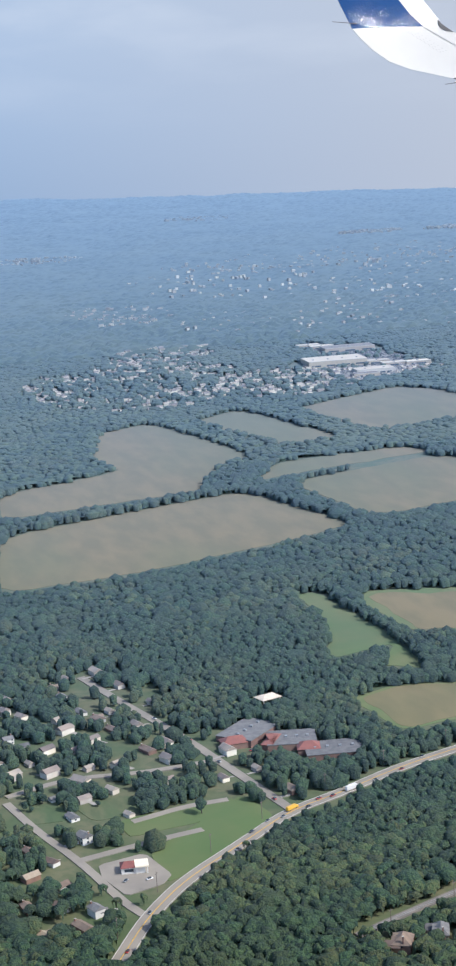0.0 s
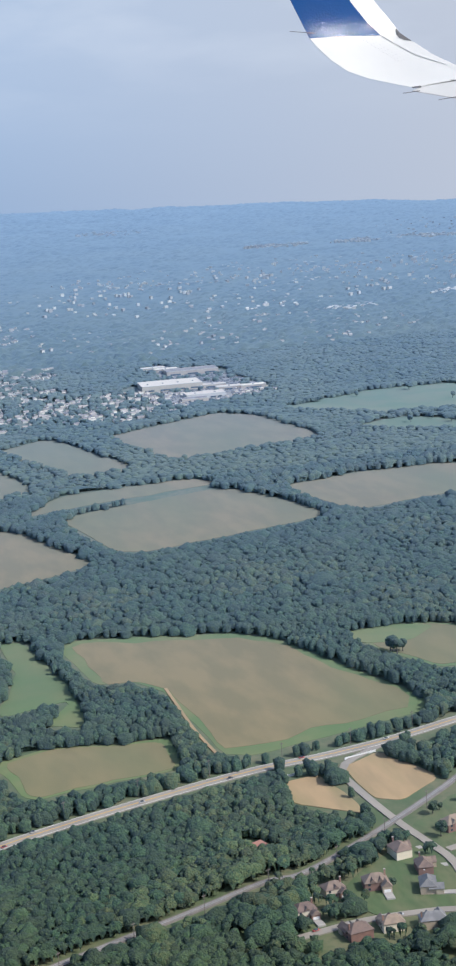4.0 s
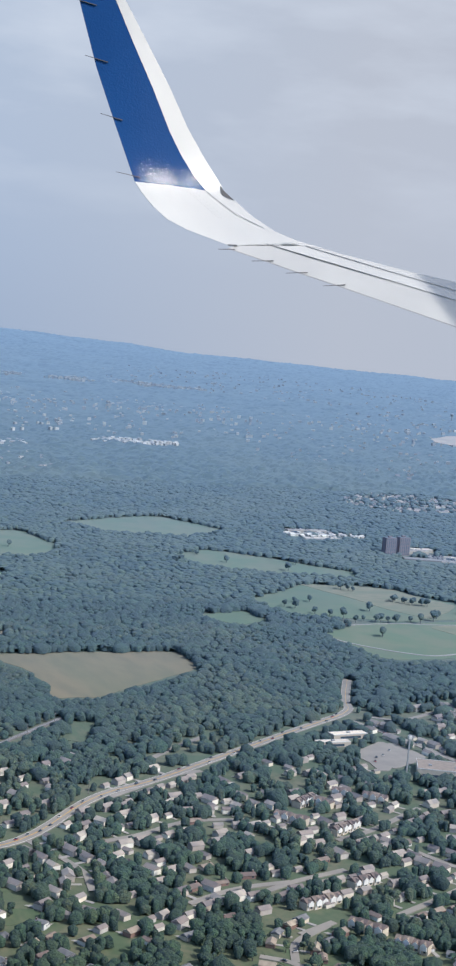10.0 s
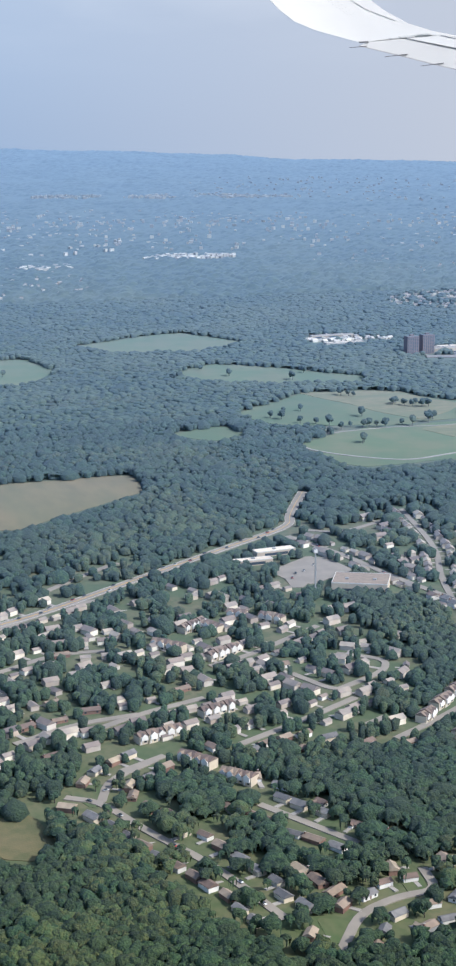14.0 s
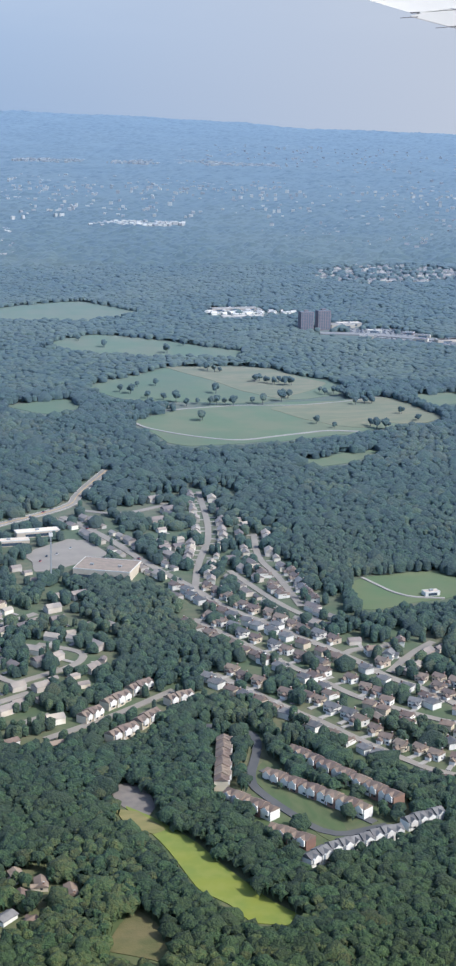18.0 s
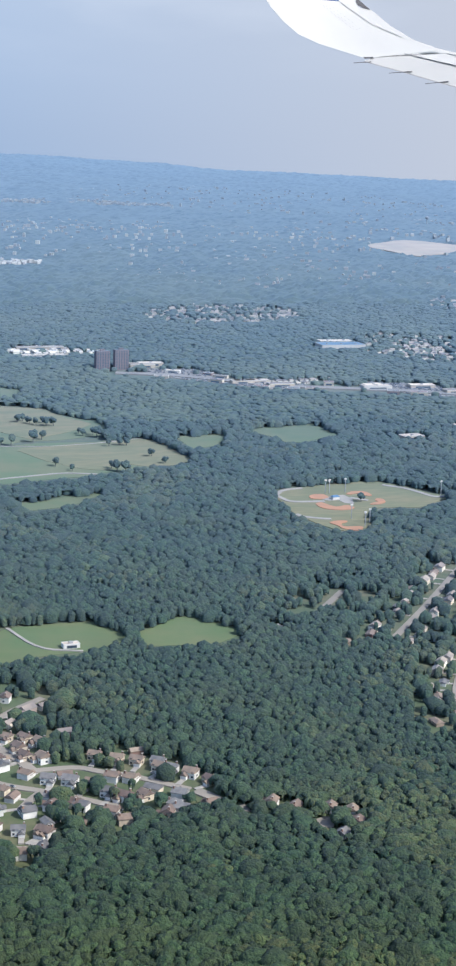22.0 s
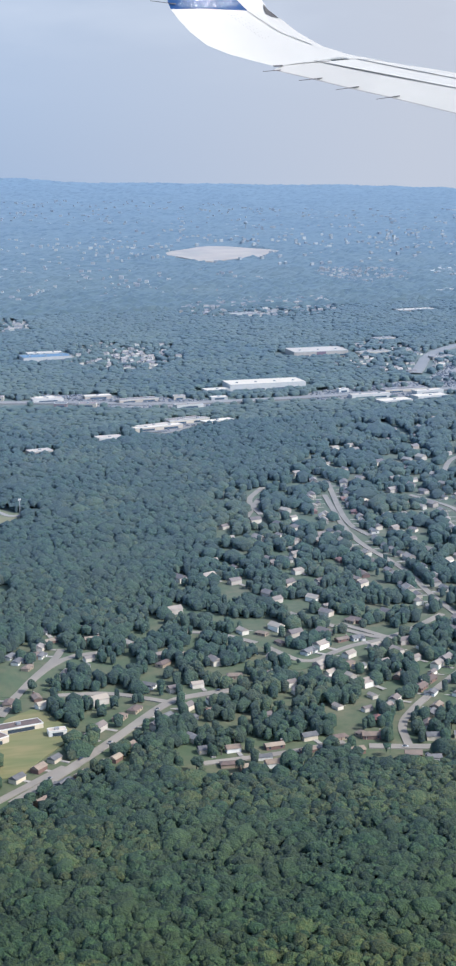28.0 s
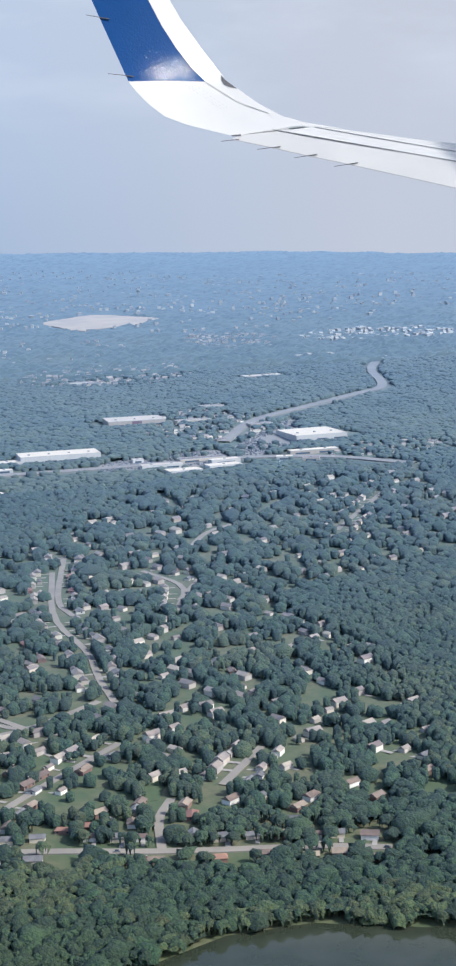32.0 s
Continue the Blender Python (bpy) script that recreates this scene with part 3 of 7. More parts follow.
def gz(x, y):
    """Height of the land: it climbs gently away from the flight line to a far ridge."""
    y = np.asarray(y, float)
    x = np.asarray(x, float)
    if not y.size or y.max() <= 1000:
        return 0.045 * (y - 250)
    far = np.clip(y - 1560, 0, None)
    hill = 1.2 * np.sin(x / 170 + 0.6) + 0.8 * np.sin(x / 61 + 2)
    hill = hill + 0.9 * lumps(x, y * 0.6, 70.0, 44) + 0.5 * lumps(x, y * 0.6, 42.0, 45)
    return 0.045 * (np.minimum(y, 1560) - 250) - 0.03 * far + (hill - 0.035 * (x - 420)) * np.clip((y - 1000) / 500, 0, 1)


def inside(px, py, poly):
    res = np.zeros(px.shape, bool)
    n = len(poly)
    for k in range(n):
        (x0, y0), (x1, y1) = poly[k], poly[(k + 1) % n]
        if y0 == y1:
            continue
        res ^= ((y0 > py) != (y1 > py)) & (px < (x1 - x0) * (py - y0) / (y1 - y0) + x0)
    return res


def near_line(px, py, line, reach=10.0):
    """Distance to a line; py is in rising order, and beyond reach any large number will do."""
    best = np.full(px.shape, 1e9)
    for (x0, y0), (x1, y1) in zip(line[:-1], line[1:]):
        i, j = np.searchsorted(py, (min(y0, y1) - reach, max(y0, y1) + reach))
        if i == j:
            continue
        qx, qy = px[i:j], py[i:j]
        dx, dy = x1 - x0, y1 - y0
        t = np.clip(((qx - x0) * dx + (qy - y0) * dy) / (dx * dx + dy * dy + 1e-9), 0, 1)
        best[i:j] = np.minimum(best[i:j], np.hypot(qx - x0 - t * dx, qy - y0 - t * dy))
    return best


def rounded(poly, closed=True, times=2, amount=None):
    """Cuts the corners of an outline or line, so that it bends softly."""
    amount = amount or (0.11 if closed else 0.22)
    for _ in range(times):
        res = []
        n = len(poly)
        for k in range(n if closed else n - 1):
            a, b = Vector(poly[k]), Vector(poly[(k + 1) % n])
            res += [tuple(a.lerp(b, amount)), tuple(a.lerp(b, 1 - amount))]
        poly = res if closed else [poly[0]] + res + [poly[-1]]
    return poly


def ragged(poly, amp):
    """An outline with the uneven edge that woods give it."""
    res = []
    for k, a in enumerate(poly):
        b = poly[(k + 1) % len(poly)]
        n = max(1, int(math.hypot(b[0] - a[0], b[1] - a[1]) / (3 * amp + 1.2)))
        for i in range(n):
            x, y = a[0] + (b[0] - a[0]) * i / n, a[1] + (b[1] - a[1]) * i / n
            res.append((x + amp * noise.noise((x / 5, y / 5, 1)), y + 1.6 * amp * noise.noise((x / 5, y / 5, 8))))
    return res


def mesh_of(name, verts, faces, mat, smooth=False):
    me = bpy.data.meshes.new(name)
    me.from_pydata([tuple(v) for v in verts], [], faces)
    me.materials.append(mat)
    if smooth:
        me.polygons.foreach_set("use_smooth", [True] * len(me.polygons))
    return me


def part(name, bm, mat, parent=None, label=""):
    me = bpy.data.meshes.new(name)
    bm.to_mesh(me)
    bm.free()
    me.materials.append(mat)
    ob = new(name, me)
    if parent:
        ob.parent = parent
    if label:
        tagged(ob, label)
    return ob


def sheet(name, poly, mat, lift, label, category, kind="structure"):
    """A thin layer on the land inside an outline, with a lip all round."""
    n = len(poly)
    top = [(x, y, float(gz(x, y)) + lift) for x, y in poly]
    low = [(x, y, z - lift - 0.02) for x, y, z in top]
    faces = [tuple(range(n))] + [(k, k + n, (k + 1) % n + n, (k + 1) % n) for k in range(n)]
    me = mesh_of(name, top + low, faces, mat)
    bm = bmesh.new()
    bm.from_mesh(me)
    bmesh.ops.recalc_face_normals(bm, faces=bm.faces)
    bmesh.ops.triangulate(bm, faces=[f for f in bm.faces if len(f.verts) > 4])
    bm.to_mesh(me)
    bm.free()
    if me.polygons and sum(p.normal.z * p.area for p in me.polygons) < 0:
        me.flip_normals()
    return tagged(new(name, me), label, category, kind=kind)


def ribbon(name, line, width, mat, lift, label="", category="", parent=None, kind="structure", off=0.0):
    line = [Vector(p) for p in line]
    verts, faces = [], []
    for k, p in enumerate(line):
        a, b = line[max(0, k - 1)], line[min(len(line) - 1, k + 1)]
        d = (b - a).normalized()
        s = Vector((-d.y, d.x))
        for q in (p + s * (off - width / 2), p + s * (off + width / 2)):
            verts.append((q.x, q.y, float(gz(q.x, q.y)) + lift))
    n = len(line)
    for k in range(n - 1):
        faces.append((2 * k + 1, 2 * k, 2 * k + 2, 2 * k + 3))
    base = len(verts)
    verts += [(x, y, z - lift - 0.02) for x, y, z in verts]
    for k in range(n - 1):
        faces += [(2 * k, 2 * k + base, 2 * k + 2 + base, 2 * k + 2), (2 * k + 1, 2 * k + 3, 2 * k + 3 + base, 2 * k + 1 + base)]
    me = mesh_of(name, verts, faces, mat)
    if sum(p.normal.z * p.area for p in me.polygons) < 0:
        me.flip_normals()
    ob = new(name, me)
    if parent:
        ob.parent = parent
        return ob
    return tagged(ob, label, category, kind=kind)


# ---- ground ----
gx = np.concatenate([np.linspace(-2600, -300, 14), np.linspace(-250, 800, 50), np.linspace(900, 3600, 18)])
gy = np.concatenate([np.linspace(-900, 100, 8), np.linspace(140, 980, 14), np.linspace(1000, 2000, 80), np.linspace(2100, 4800, 12)])
GX, GY = np.meshgrid(gx, gy)
GZ = gz(GX, GY)
idx = np.arange(GX.size).reshape(GX.shape)
quads = np.stack([idx[:-1, :-1], idx[:-1, 1:], idx[1:, 1:], idx[1:, :-1]], -1).reshape(-1, 4)
tagged(new("ground", mesh_of("ground", np.stack([GX, GY, GZ], -1).reshape(-1, 3), [tuple(q) for q in quads.tolist()], M["grass"])), "grassy valley floor reaching to the horizon", "ground", kind="structure")

# ---- sky backdrop ----
def sky_material():
    m = bpy.data.materials.new("hazy_sky")
    m.use_nodes = True
    n, l = m.node_tree.nodes, m.node_tree.links
    n.remove(n["Principled BSDF"])
    co = n.new("ShaderNodeTexCoord")
    sep = n.new("ShaderNodeSeparateXYZ")
    l.new(co.outputs["Object"], sep.inputs[0])
    mr = n.new("ShaderNodeMapRange")
    l.new(sep.outputs["Z"], mr.inputs[0])
    mr.inputs[1].default_value, mr.inputs[2].default_value = -0.02, 0.16
    ramp = n.new("ShaderNodeValToRGB")
    e = ramp.color_ramp.elements
    e[0].position, e[0].color = 0.0, (0.205, 0.287, 0.415, 1)
    e[1].position, e[1].color = 1.0, (0.33, 0.402, 0.505, 1)
    for p, c in ((0.12, (0.222, 0.301, 0.424, 1)), (0.30, (0.252, 0.332, 0.454, 1)), (0.6, (0.302, 0.377, 0.490, 1))):
        k = e.new(p)
        k.color = c
    l.new(mr.outputs[0], ramp.inputs[0])
    mp = n.new("ShaderNodeMapping")
    mp.inputs["Scale"].default_value = (9, 9, 30)
    l.new(co.outputs["Object"], mp.inputs[0])
    tx = n.new("ShaderNodeTexNoise")
    tx.inputs["Scale"].default_value, tx.inputs["Detail"].default_value = 1.0, 5.0
    l.new(mp.outputs[0], tx.inputs["Vector"])
    cr = n.new("ShaderNodeMapRange")
    l.new(tx.outputs[0], cr.inputs[0])
    for k, v in enumerate((0.45, 0.8, 0.0, 0.7)):
        cr.inputs[k + 1].default_value = v
    hi = n.new("ShaderNodeMapRange")
    l.new(sep.outputs["Z"], hi.inputs[0])
    hi.inputs[1].default_value, hi.inputs[2].default_value = 0.03, 0.13
    mul = n.new("ShaderNodeMath")
    mul.operation = "MULTIPLY"
    l.new(cr.outputs[0], mul.inputs[0])
    l.new(hi.outputs[0], mul.inputs[1])
    mx = n.new("ShaderNodeMix")
    mx.data_type = "RGBA"
    l.new(mul.outputs[0], mx.inputs["Factor"])
    side = n.new("ShaderNodeMapRange")          # the air is paler and greyer towards the sun's side
    l.new(sep.outputs["X"], side.inputs[0])
    for k, v in enumerate((0.06, 0.42, 0.0, 0.85)):
        side.inputs[k + 1].default_value = v
    pale = n.new("ShaderNodeMix")
    pale.data_type = "RGBA"
    l.new(side.outputs[0], pale.inputs["Factor"])
    l.new(ramp.outputs[0], pale.inputs["A"])
    pale.inputs["B"].default_value = (0.385, 0.395, 0.43, 1)
    l.new(pale.outputs["Result"], mx.inputs["A"])
    mx.inputs["B"].default_value = (0.50, 0.53, 0.58, 1)
    em = n.new("ShaderNodeEmission")
    l.new(mx.outputs["Result"], em.inputs[0])
    em.inputs[1].default_value = 1.13
    l.new(em.outputs[0], n["Material Output"].inputs[0])
    return m


verts, faces = [], []
for i in range(41):
    b = radians(-40 + i * 3)
    for j in range(13):
        e = radians(-3 + j * 2.5)
        verts.append((math.sin(b) * math.cos(e), math.cos(b) * math.cos(e), math.sin(e)))
for i in range(40):
    for j in range(12):
        faces.append((i * 13 + j, i * 13 + j + 1, (i + 1) * 13 + j + 1, (i + 1) * 13 + j))
back = new("backdrop", mesh_of("backdrop", verts, faces, sky_material(), True))
back.matrix_world = Matrix.Translation((0, 0, 83)) @ Matrix.Scale(4650, 4)
tagged(back, "hazy blue summer sky paling upwards with faint clouds", "sky", kind="structure")

# ---- fields, water, roads ----
OPEN = []
for name, polys, mat, lift, label in (
        ("crop_field", TAN_FIELDS, M["crop"], 0.06, "tan crop field bordered by dark hedgerows"),
        ("straw_field", STRAW_FIELDS, M["straw"], 0.08, "golden mown straw field between trees"),
        ("meadow", MEADOWS, M["meadow"], 0.07, "bright green mown meadow among woods"),
        ("hay_meadow", HAY, M["hay"], 0.12, "dry yellow-green mown slope in a park"),
        ("clearing", CLEARINGS, M["scrub"], 0.09, "brownish green rough clearing among woods"),
        ("lawn", LAWNS, M["lawn"], 0.05, "green mown lawn round suburban houses")):
    for k, poly in enumerate(polys):
        soft = ragged(rounded(poly), 1.7 if name == "meadow" and poly[0][1] > 300 else 0.6)
        OPEN.append(soft)
        if name == "crop_field" and poly[0][1] < 340:
            # a green margin of grass round the crop
            sheet("field_margin", soft, M["meadow"], lift - 0.02, "green grassy margin round a crop field", "field margin")
            cx, cy = np.mean(soft, 0)
            soft = [(cx + (x - cx) * (0.9 + 0.09 * noise.noise((x / 9, y / 9, 2))), cy + (y - cy) * (0.9 + 0.09 * noise.noise((x / 9, y / 9, 2)))) for x, y in soft]
        sheet(name, soft, mat, lift + 0.004 * (k % 5), label, "field")
sheet("meadow", ragged(rounded([(-75.4, 281.2), (-65.1, 283.2), (-58.2, 278), (-65.4, 271.9), (-74, 274.6)]), 0.8), M["meadow"], 0.11, "green grassy end of a crop field", "field")
sheet("mud_bank", ragged(rounded([(62.6, 193.8), (66.5, 193.9), (68.7, 187.5), (66.2, 183.8), (63.8, 187.6)]), 0.4), M["ballast"], 0.085, "grey bare mud at the end of a pond", "mud")
OPEN.append([(62.6, 193.8), (66.5, 193.9), (68.7, 187.5), (66.2, 183.8), (63.8, 187.6)])
pond, lake, pit = rounded(POND), LAKE + [(420, 120), (290, 120)], ragged(rounded(PIT), 4)
OPEN += [pond, lake, pit]
sheet("pond", pond, M["duckweed"], 0.10, "pond covered with lime-green duckweed", "pond")
sheet("lake", lake, M["lake_water"], 0.06, "dark calm lake beside a wooded bank", "lake")
sheet("sand_pit", pit, M["sand"], 0.5, "pale bare earth pit in far woods", "quarry")
for k, poly in enumerate(PARKING):
    if poly[0][1] < 420:
        OPEN.append(poly)
    sheet("car_park", rounded(poly, True, 1, 0.1), M["asphalt"], 0.11 + 0.005 * k, "pale grey asphalt car park", "car park")

LINES = []


def road(name, line, width, mat, lift, label, category="road"):
    soft = rounded(line, False)
    LINES.append((soft, width))
    return ribbon(name, soft, width, mat, lift, label, category)


main = road("road", MAIN_ROAD, 2.2, M["asphalt"], 0.16, "pale grey four-lane main road")
road("railway", RAILWAY, 1.1, M["ballast"], 0.21, "single railway track on pale ballast", "railway")
for k, line in enumerate(HIGHWAYS):
    road("highway", line, 3.6, M["asphalt"], 0.4 + 0.05 * k, "wide pale highway past warehouses", "highway")
for k, (key, line) in enumerate(STREETS.items()):
    road("road", line, 1.55 if key in ("r2", "s1", "k1", "j2") else 1.25, M["dark_asphalt"] if key in ("th1", "th2") else M["asphalt"], 0.12 + 0.006 * (k % 6), "grey asphalt residential street")
road("dirt_track", [(-113.6, 266.7), (-113.9, 255.7), (-114.2, 245.5), (-113.6, 234.4)], 0.55, M["straw"], 0.15, "bare earth track along a field's edge", "track")
for line, width in zip(PARK_PATHS, (0.8, 0.35, 0.6)):
    road("footpath", line, width, M["concrete"], 0.2, "pale concrete park path", "path")

# ---- woods ----
rng = np.random.default_rng(7)


def crown_shape(seed, sub, cut, rough=0.55, jag=0.2):
    rnd = random.Random(seed)
    bm = bmesh.new()
    bmesh.ops.create_icosphere(bm, subdivisions=sub, radius=1)
    bmesh.ops.delete(bm, geom=[v for v in bm.verts if v.co.z < cut], context="VERTS")
    for v in bm.verts:
        p = v.co * 2.3 + Vector((seed * 9.1, 3, 1))
        v.co *= 1 + rough * noise.noise(p) + jag * rnd.uniform(-1, 1)
    bmesh.ops.triangulate(bm, faces=bm.faces)
    bm.verts.ensure_lookup_table()
    co = np.array([v.co for v in bm.verts])
    tri = np.array([[v.index for v in f.verts] for f in bm.faces])
    bm.free()
    return co, tri


CROWNS = {1: [crown_shape(k, 2, -0.45, 0.75, 0.2) for k in range(6)], 0: [crown_shape(k, 1, -0.5, 0.6, 0.2) for k in range(6)], 2: [crown_shape(k, 1, -0.5, 0.45, 0.14) for k in range(6)]}


def forest(name, x, y, r, h, detail, mat, label, flat=0.8):
    """Many crowns as one sheet of woodland: place, radius and height of each."""
    vs, ts, base = [], [], 0
    which = rng.integers(0, 6, len(x))
    z = gz(x, y)
    for k, (co, tri) in enumerate(CROWNS[detail]):
        s = which == k
        deepest = -co[:, 2].min() * 0.75
        m = int(s.sum())
        if not m:
            continue
        a = rng.uniform(0, 6.28, m)
        c, d = np.cos(a)[:, None], np.sin(a)[:, None]
        rr = r[s][:, None]
        wide = rng.uniform(0.82, 1.22, m)[:, None]
        vx = (co[None, :, 0] * wide * c - co[None, :, 1] / wide * d) * rr + x[s][:, None]
        vy = (co[None, :, 0] * wide * d + co[None, :, 1] / wide * c) * rr + y[s][:, None]
        hh = h[s][:, None]
        up = rr * flat
        low = (hh - up) * 0.8
        vz = z[s][:, None] + hh - up + np.where(co[None, :, 2] > 0, up * co[None, :, 2], low * np.maximum(co[None, :, 2] / deepest, -1))
        vs.append(np.stack([vx, vy, vz], -1).reshape(-1, 3))
        ts.append((tri[None] + (np.arange(m) * len(co))[:, None, None] + base).reshape(-1, 3))
        base += m * len(co)
    v, t = np.concatenate(vs), np.concatenate(ts)
    me = quick_mesh(name, v, t, mat)
    return tagged(new(name, me), label, "woods", kind="stuff")


def scatter(y0, y1, step):
    ys = np.arange(y0, y1, step)
    px, py = [], []
    for y in ys:
        xs = np.arange(-244 + 0.085 * y, 250 + 0.51 * y, step)
        px.append(xs)
        py.append(np.full(xs.shape, y))
    px, py = np.concatenate(px), np.concatenate(py)
    px, py = px + rng.uniform(-0.45, 0.45, px.shape) * step, py + rng.uniform(-0.45, 0.45, py.shape) * step
    order = np.argsort(py)
    return px[order], py[order]


def understorey(y0, y1, step, height, keep, mat):
    """The leafy mass between and under the crowns of a stretch of woods, as one uneven sheet."""
    ys = np.arange(y0, y1 + step * 0.5, step)
    xs = np.arange(-244 + 0.085 * y0, 250 + 0.51 * y1, step)
    gx, gy = np.meshgrid(xs, ys)
    ok = keep(gx.ravel(), gy.ravel()).reshape(gx.shape)
    top = gz(gx, gy) + height * (0.8 + 0.28 * lumps(gx, gy, 1.7, 31) + 0.22 * lumps(gx, gy, 5.0, 32))
    ids = np.arange(gx.size).reshape(gx.shape)
    full = ok[:-1, :-1] & ok[:-1, 1:] & ok[1:, 1:] & ok[1:, :-1]
    quads = np.stack([ids[:-1, :-1], ids[:-1, 1:], ids[1:, 1:], ids[1:, :-1]], -1)[full]
    used, flat = np.unique(quads, return_inverse=True)
    v = np.stack([gx, gy, top], -1).reshape(-1, 3)[used]
    tagged(new("understorey", quick_mesh("understorey", v, flat.reshape(-1, 4), mat)), "closed green leaf mass under the tree tops", "woods", kind="stuff")


def quick_mesh(name, v, f, mat):
    """A mesh from arrays of places and of equal faces."""
    me = bpy.data.meshes.new(name)
    k = f.shape[1]
    me.vertices.add(len(v))
    me.vertices.foreach_set("co", np.asarray(v, np.float32).ravel())
    me.loops.add(f.size)
    me.loops.foreach_set("vertex_index", f.ravel().astype(np.int32))
    me.polygons.add(len(f))
    me.polygons.foreach_set("loop_start", np.arange(len(f), dtype=np.int32) * k)
    me.polygons.foreach_set("loop_total", np.full(len(f), k, dtype=np.int32))
    me.polygons.foreach_set("use_smooth", np.full(len(f), True))
    me.update(calc_edges=True)
    me.materials.append(mat)
    return me


HOMES = []          # places of houses, kept clear of trees
SUBURBS = [[(-8, 226), (20, 212), (60, 205), (76, 250), (62, 292), (30, 280), (2, 262)], [(-56, 226), (-30, 200), (-6, 190), (18, 262), (10, 275), (-20, 246)], [(252, 206), (330, 196), (345, 262), (330, 330), (290, 345), (262, 268)],
           [(208, 236), (240, 206), (262, 214), (290, 330), (268, 320), (238, 262)], [(-212, 190), (-196, 172), (-204, 205), (-180, 222), (-186, 262), (-206, 268)], [(86, 262), (104, 240), (112, 290), (104, 326), (92, 318)],
           [(330, 300), (400, 330), (420, 420), (330, 410), (290, 350)], SOUTH_TOWN, WEST_TOWN]
HOME_STREETS = [k for k in STREETS if k not in ("r4", "r4b", "th1", "th2", "ap", "ap2")]
TOWN = [rounded(STREETS[k], False) for k in HOME_STREETS]


def clear(px, py, margin, homes=1.0):
    keep = np.ones(px.shape, bool)
    for poly in OPEN:
        keep &= ~inside(px, py, poly)
    for line, width in LINES:
        keep &= near_line(px, py, line) > width / 2 + margin
    if homes:
        for hx, hy, hr in HOMES:
            i, j = np.searchsorted(py, (hy - hr, hy + hr))
            keep[i:j] &= np.hypot(px[i:j] - hx, py[i:j] - hy) > hr * homes
    return keep


def open_to_view(px, py, margin):
    """Woods stand back from what is seen past their tops from the flight line."""
    keep = clear(px, py, margin)
    lucky = rng.uniform(0, 1, px.shape) < 0.42
    dice = rng.uniform(0, 1, px.shape)
    for k in (0.2, 0.45, 0.7, 0.95):
        d = 1.75 * k * py * 1.04 / 96
        for line, width in LINES[:2]:
            keep &= near_line(px + 0.27 * d, py + 0.96 * d, line) > width / 2 + 0.1 - 3 * (dice < 0.12)
    for k in (0.5, 0.95):
        d = 1.75 * k * np.hypot(px * 0.0, py) * 1.04 / 96
        keep &= clear(px + 0.27 * d, py + 0.96 * d, 0.1, 0.62) | lucky & clear_fields(px + 0.27 * d, py + 0.96 * d)
    return keep


def clear_fields(px, py):
    keep = np.ones(px.shape, bool)
    for poly in OPEN:
        keep &= ~inside(px, py, poly)
    return keep



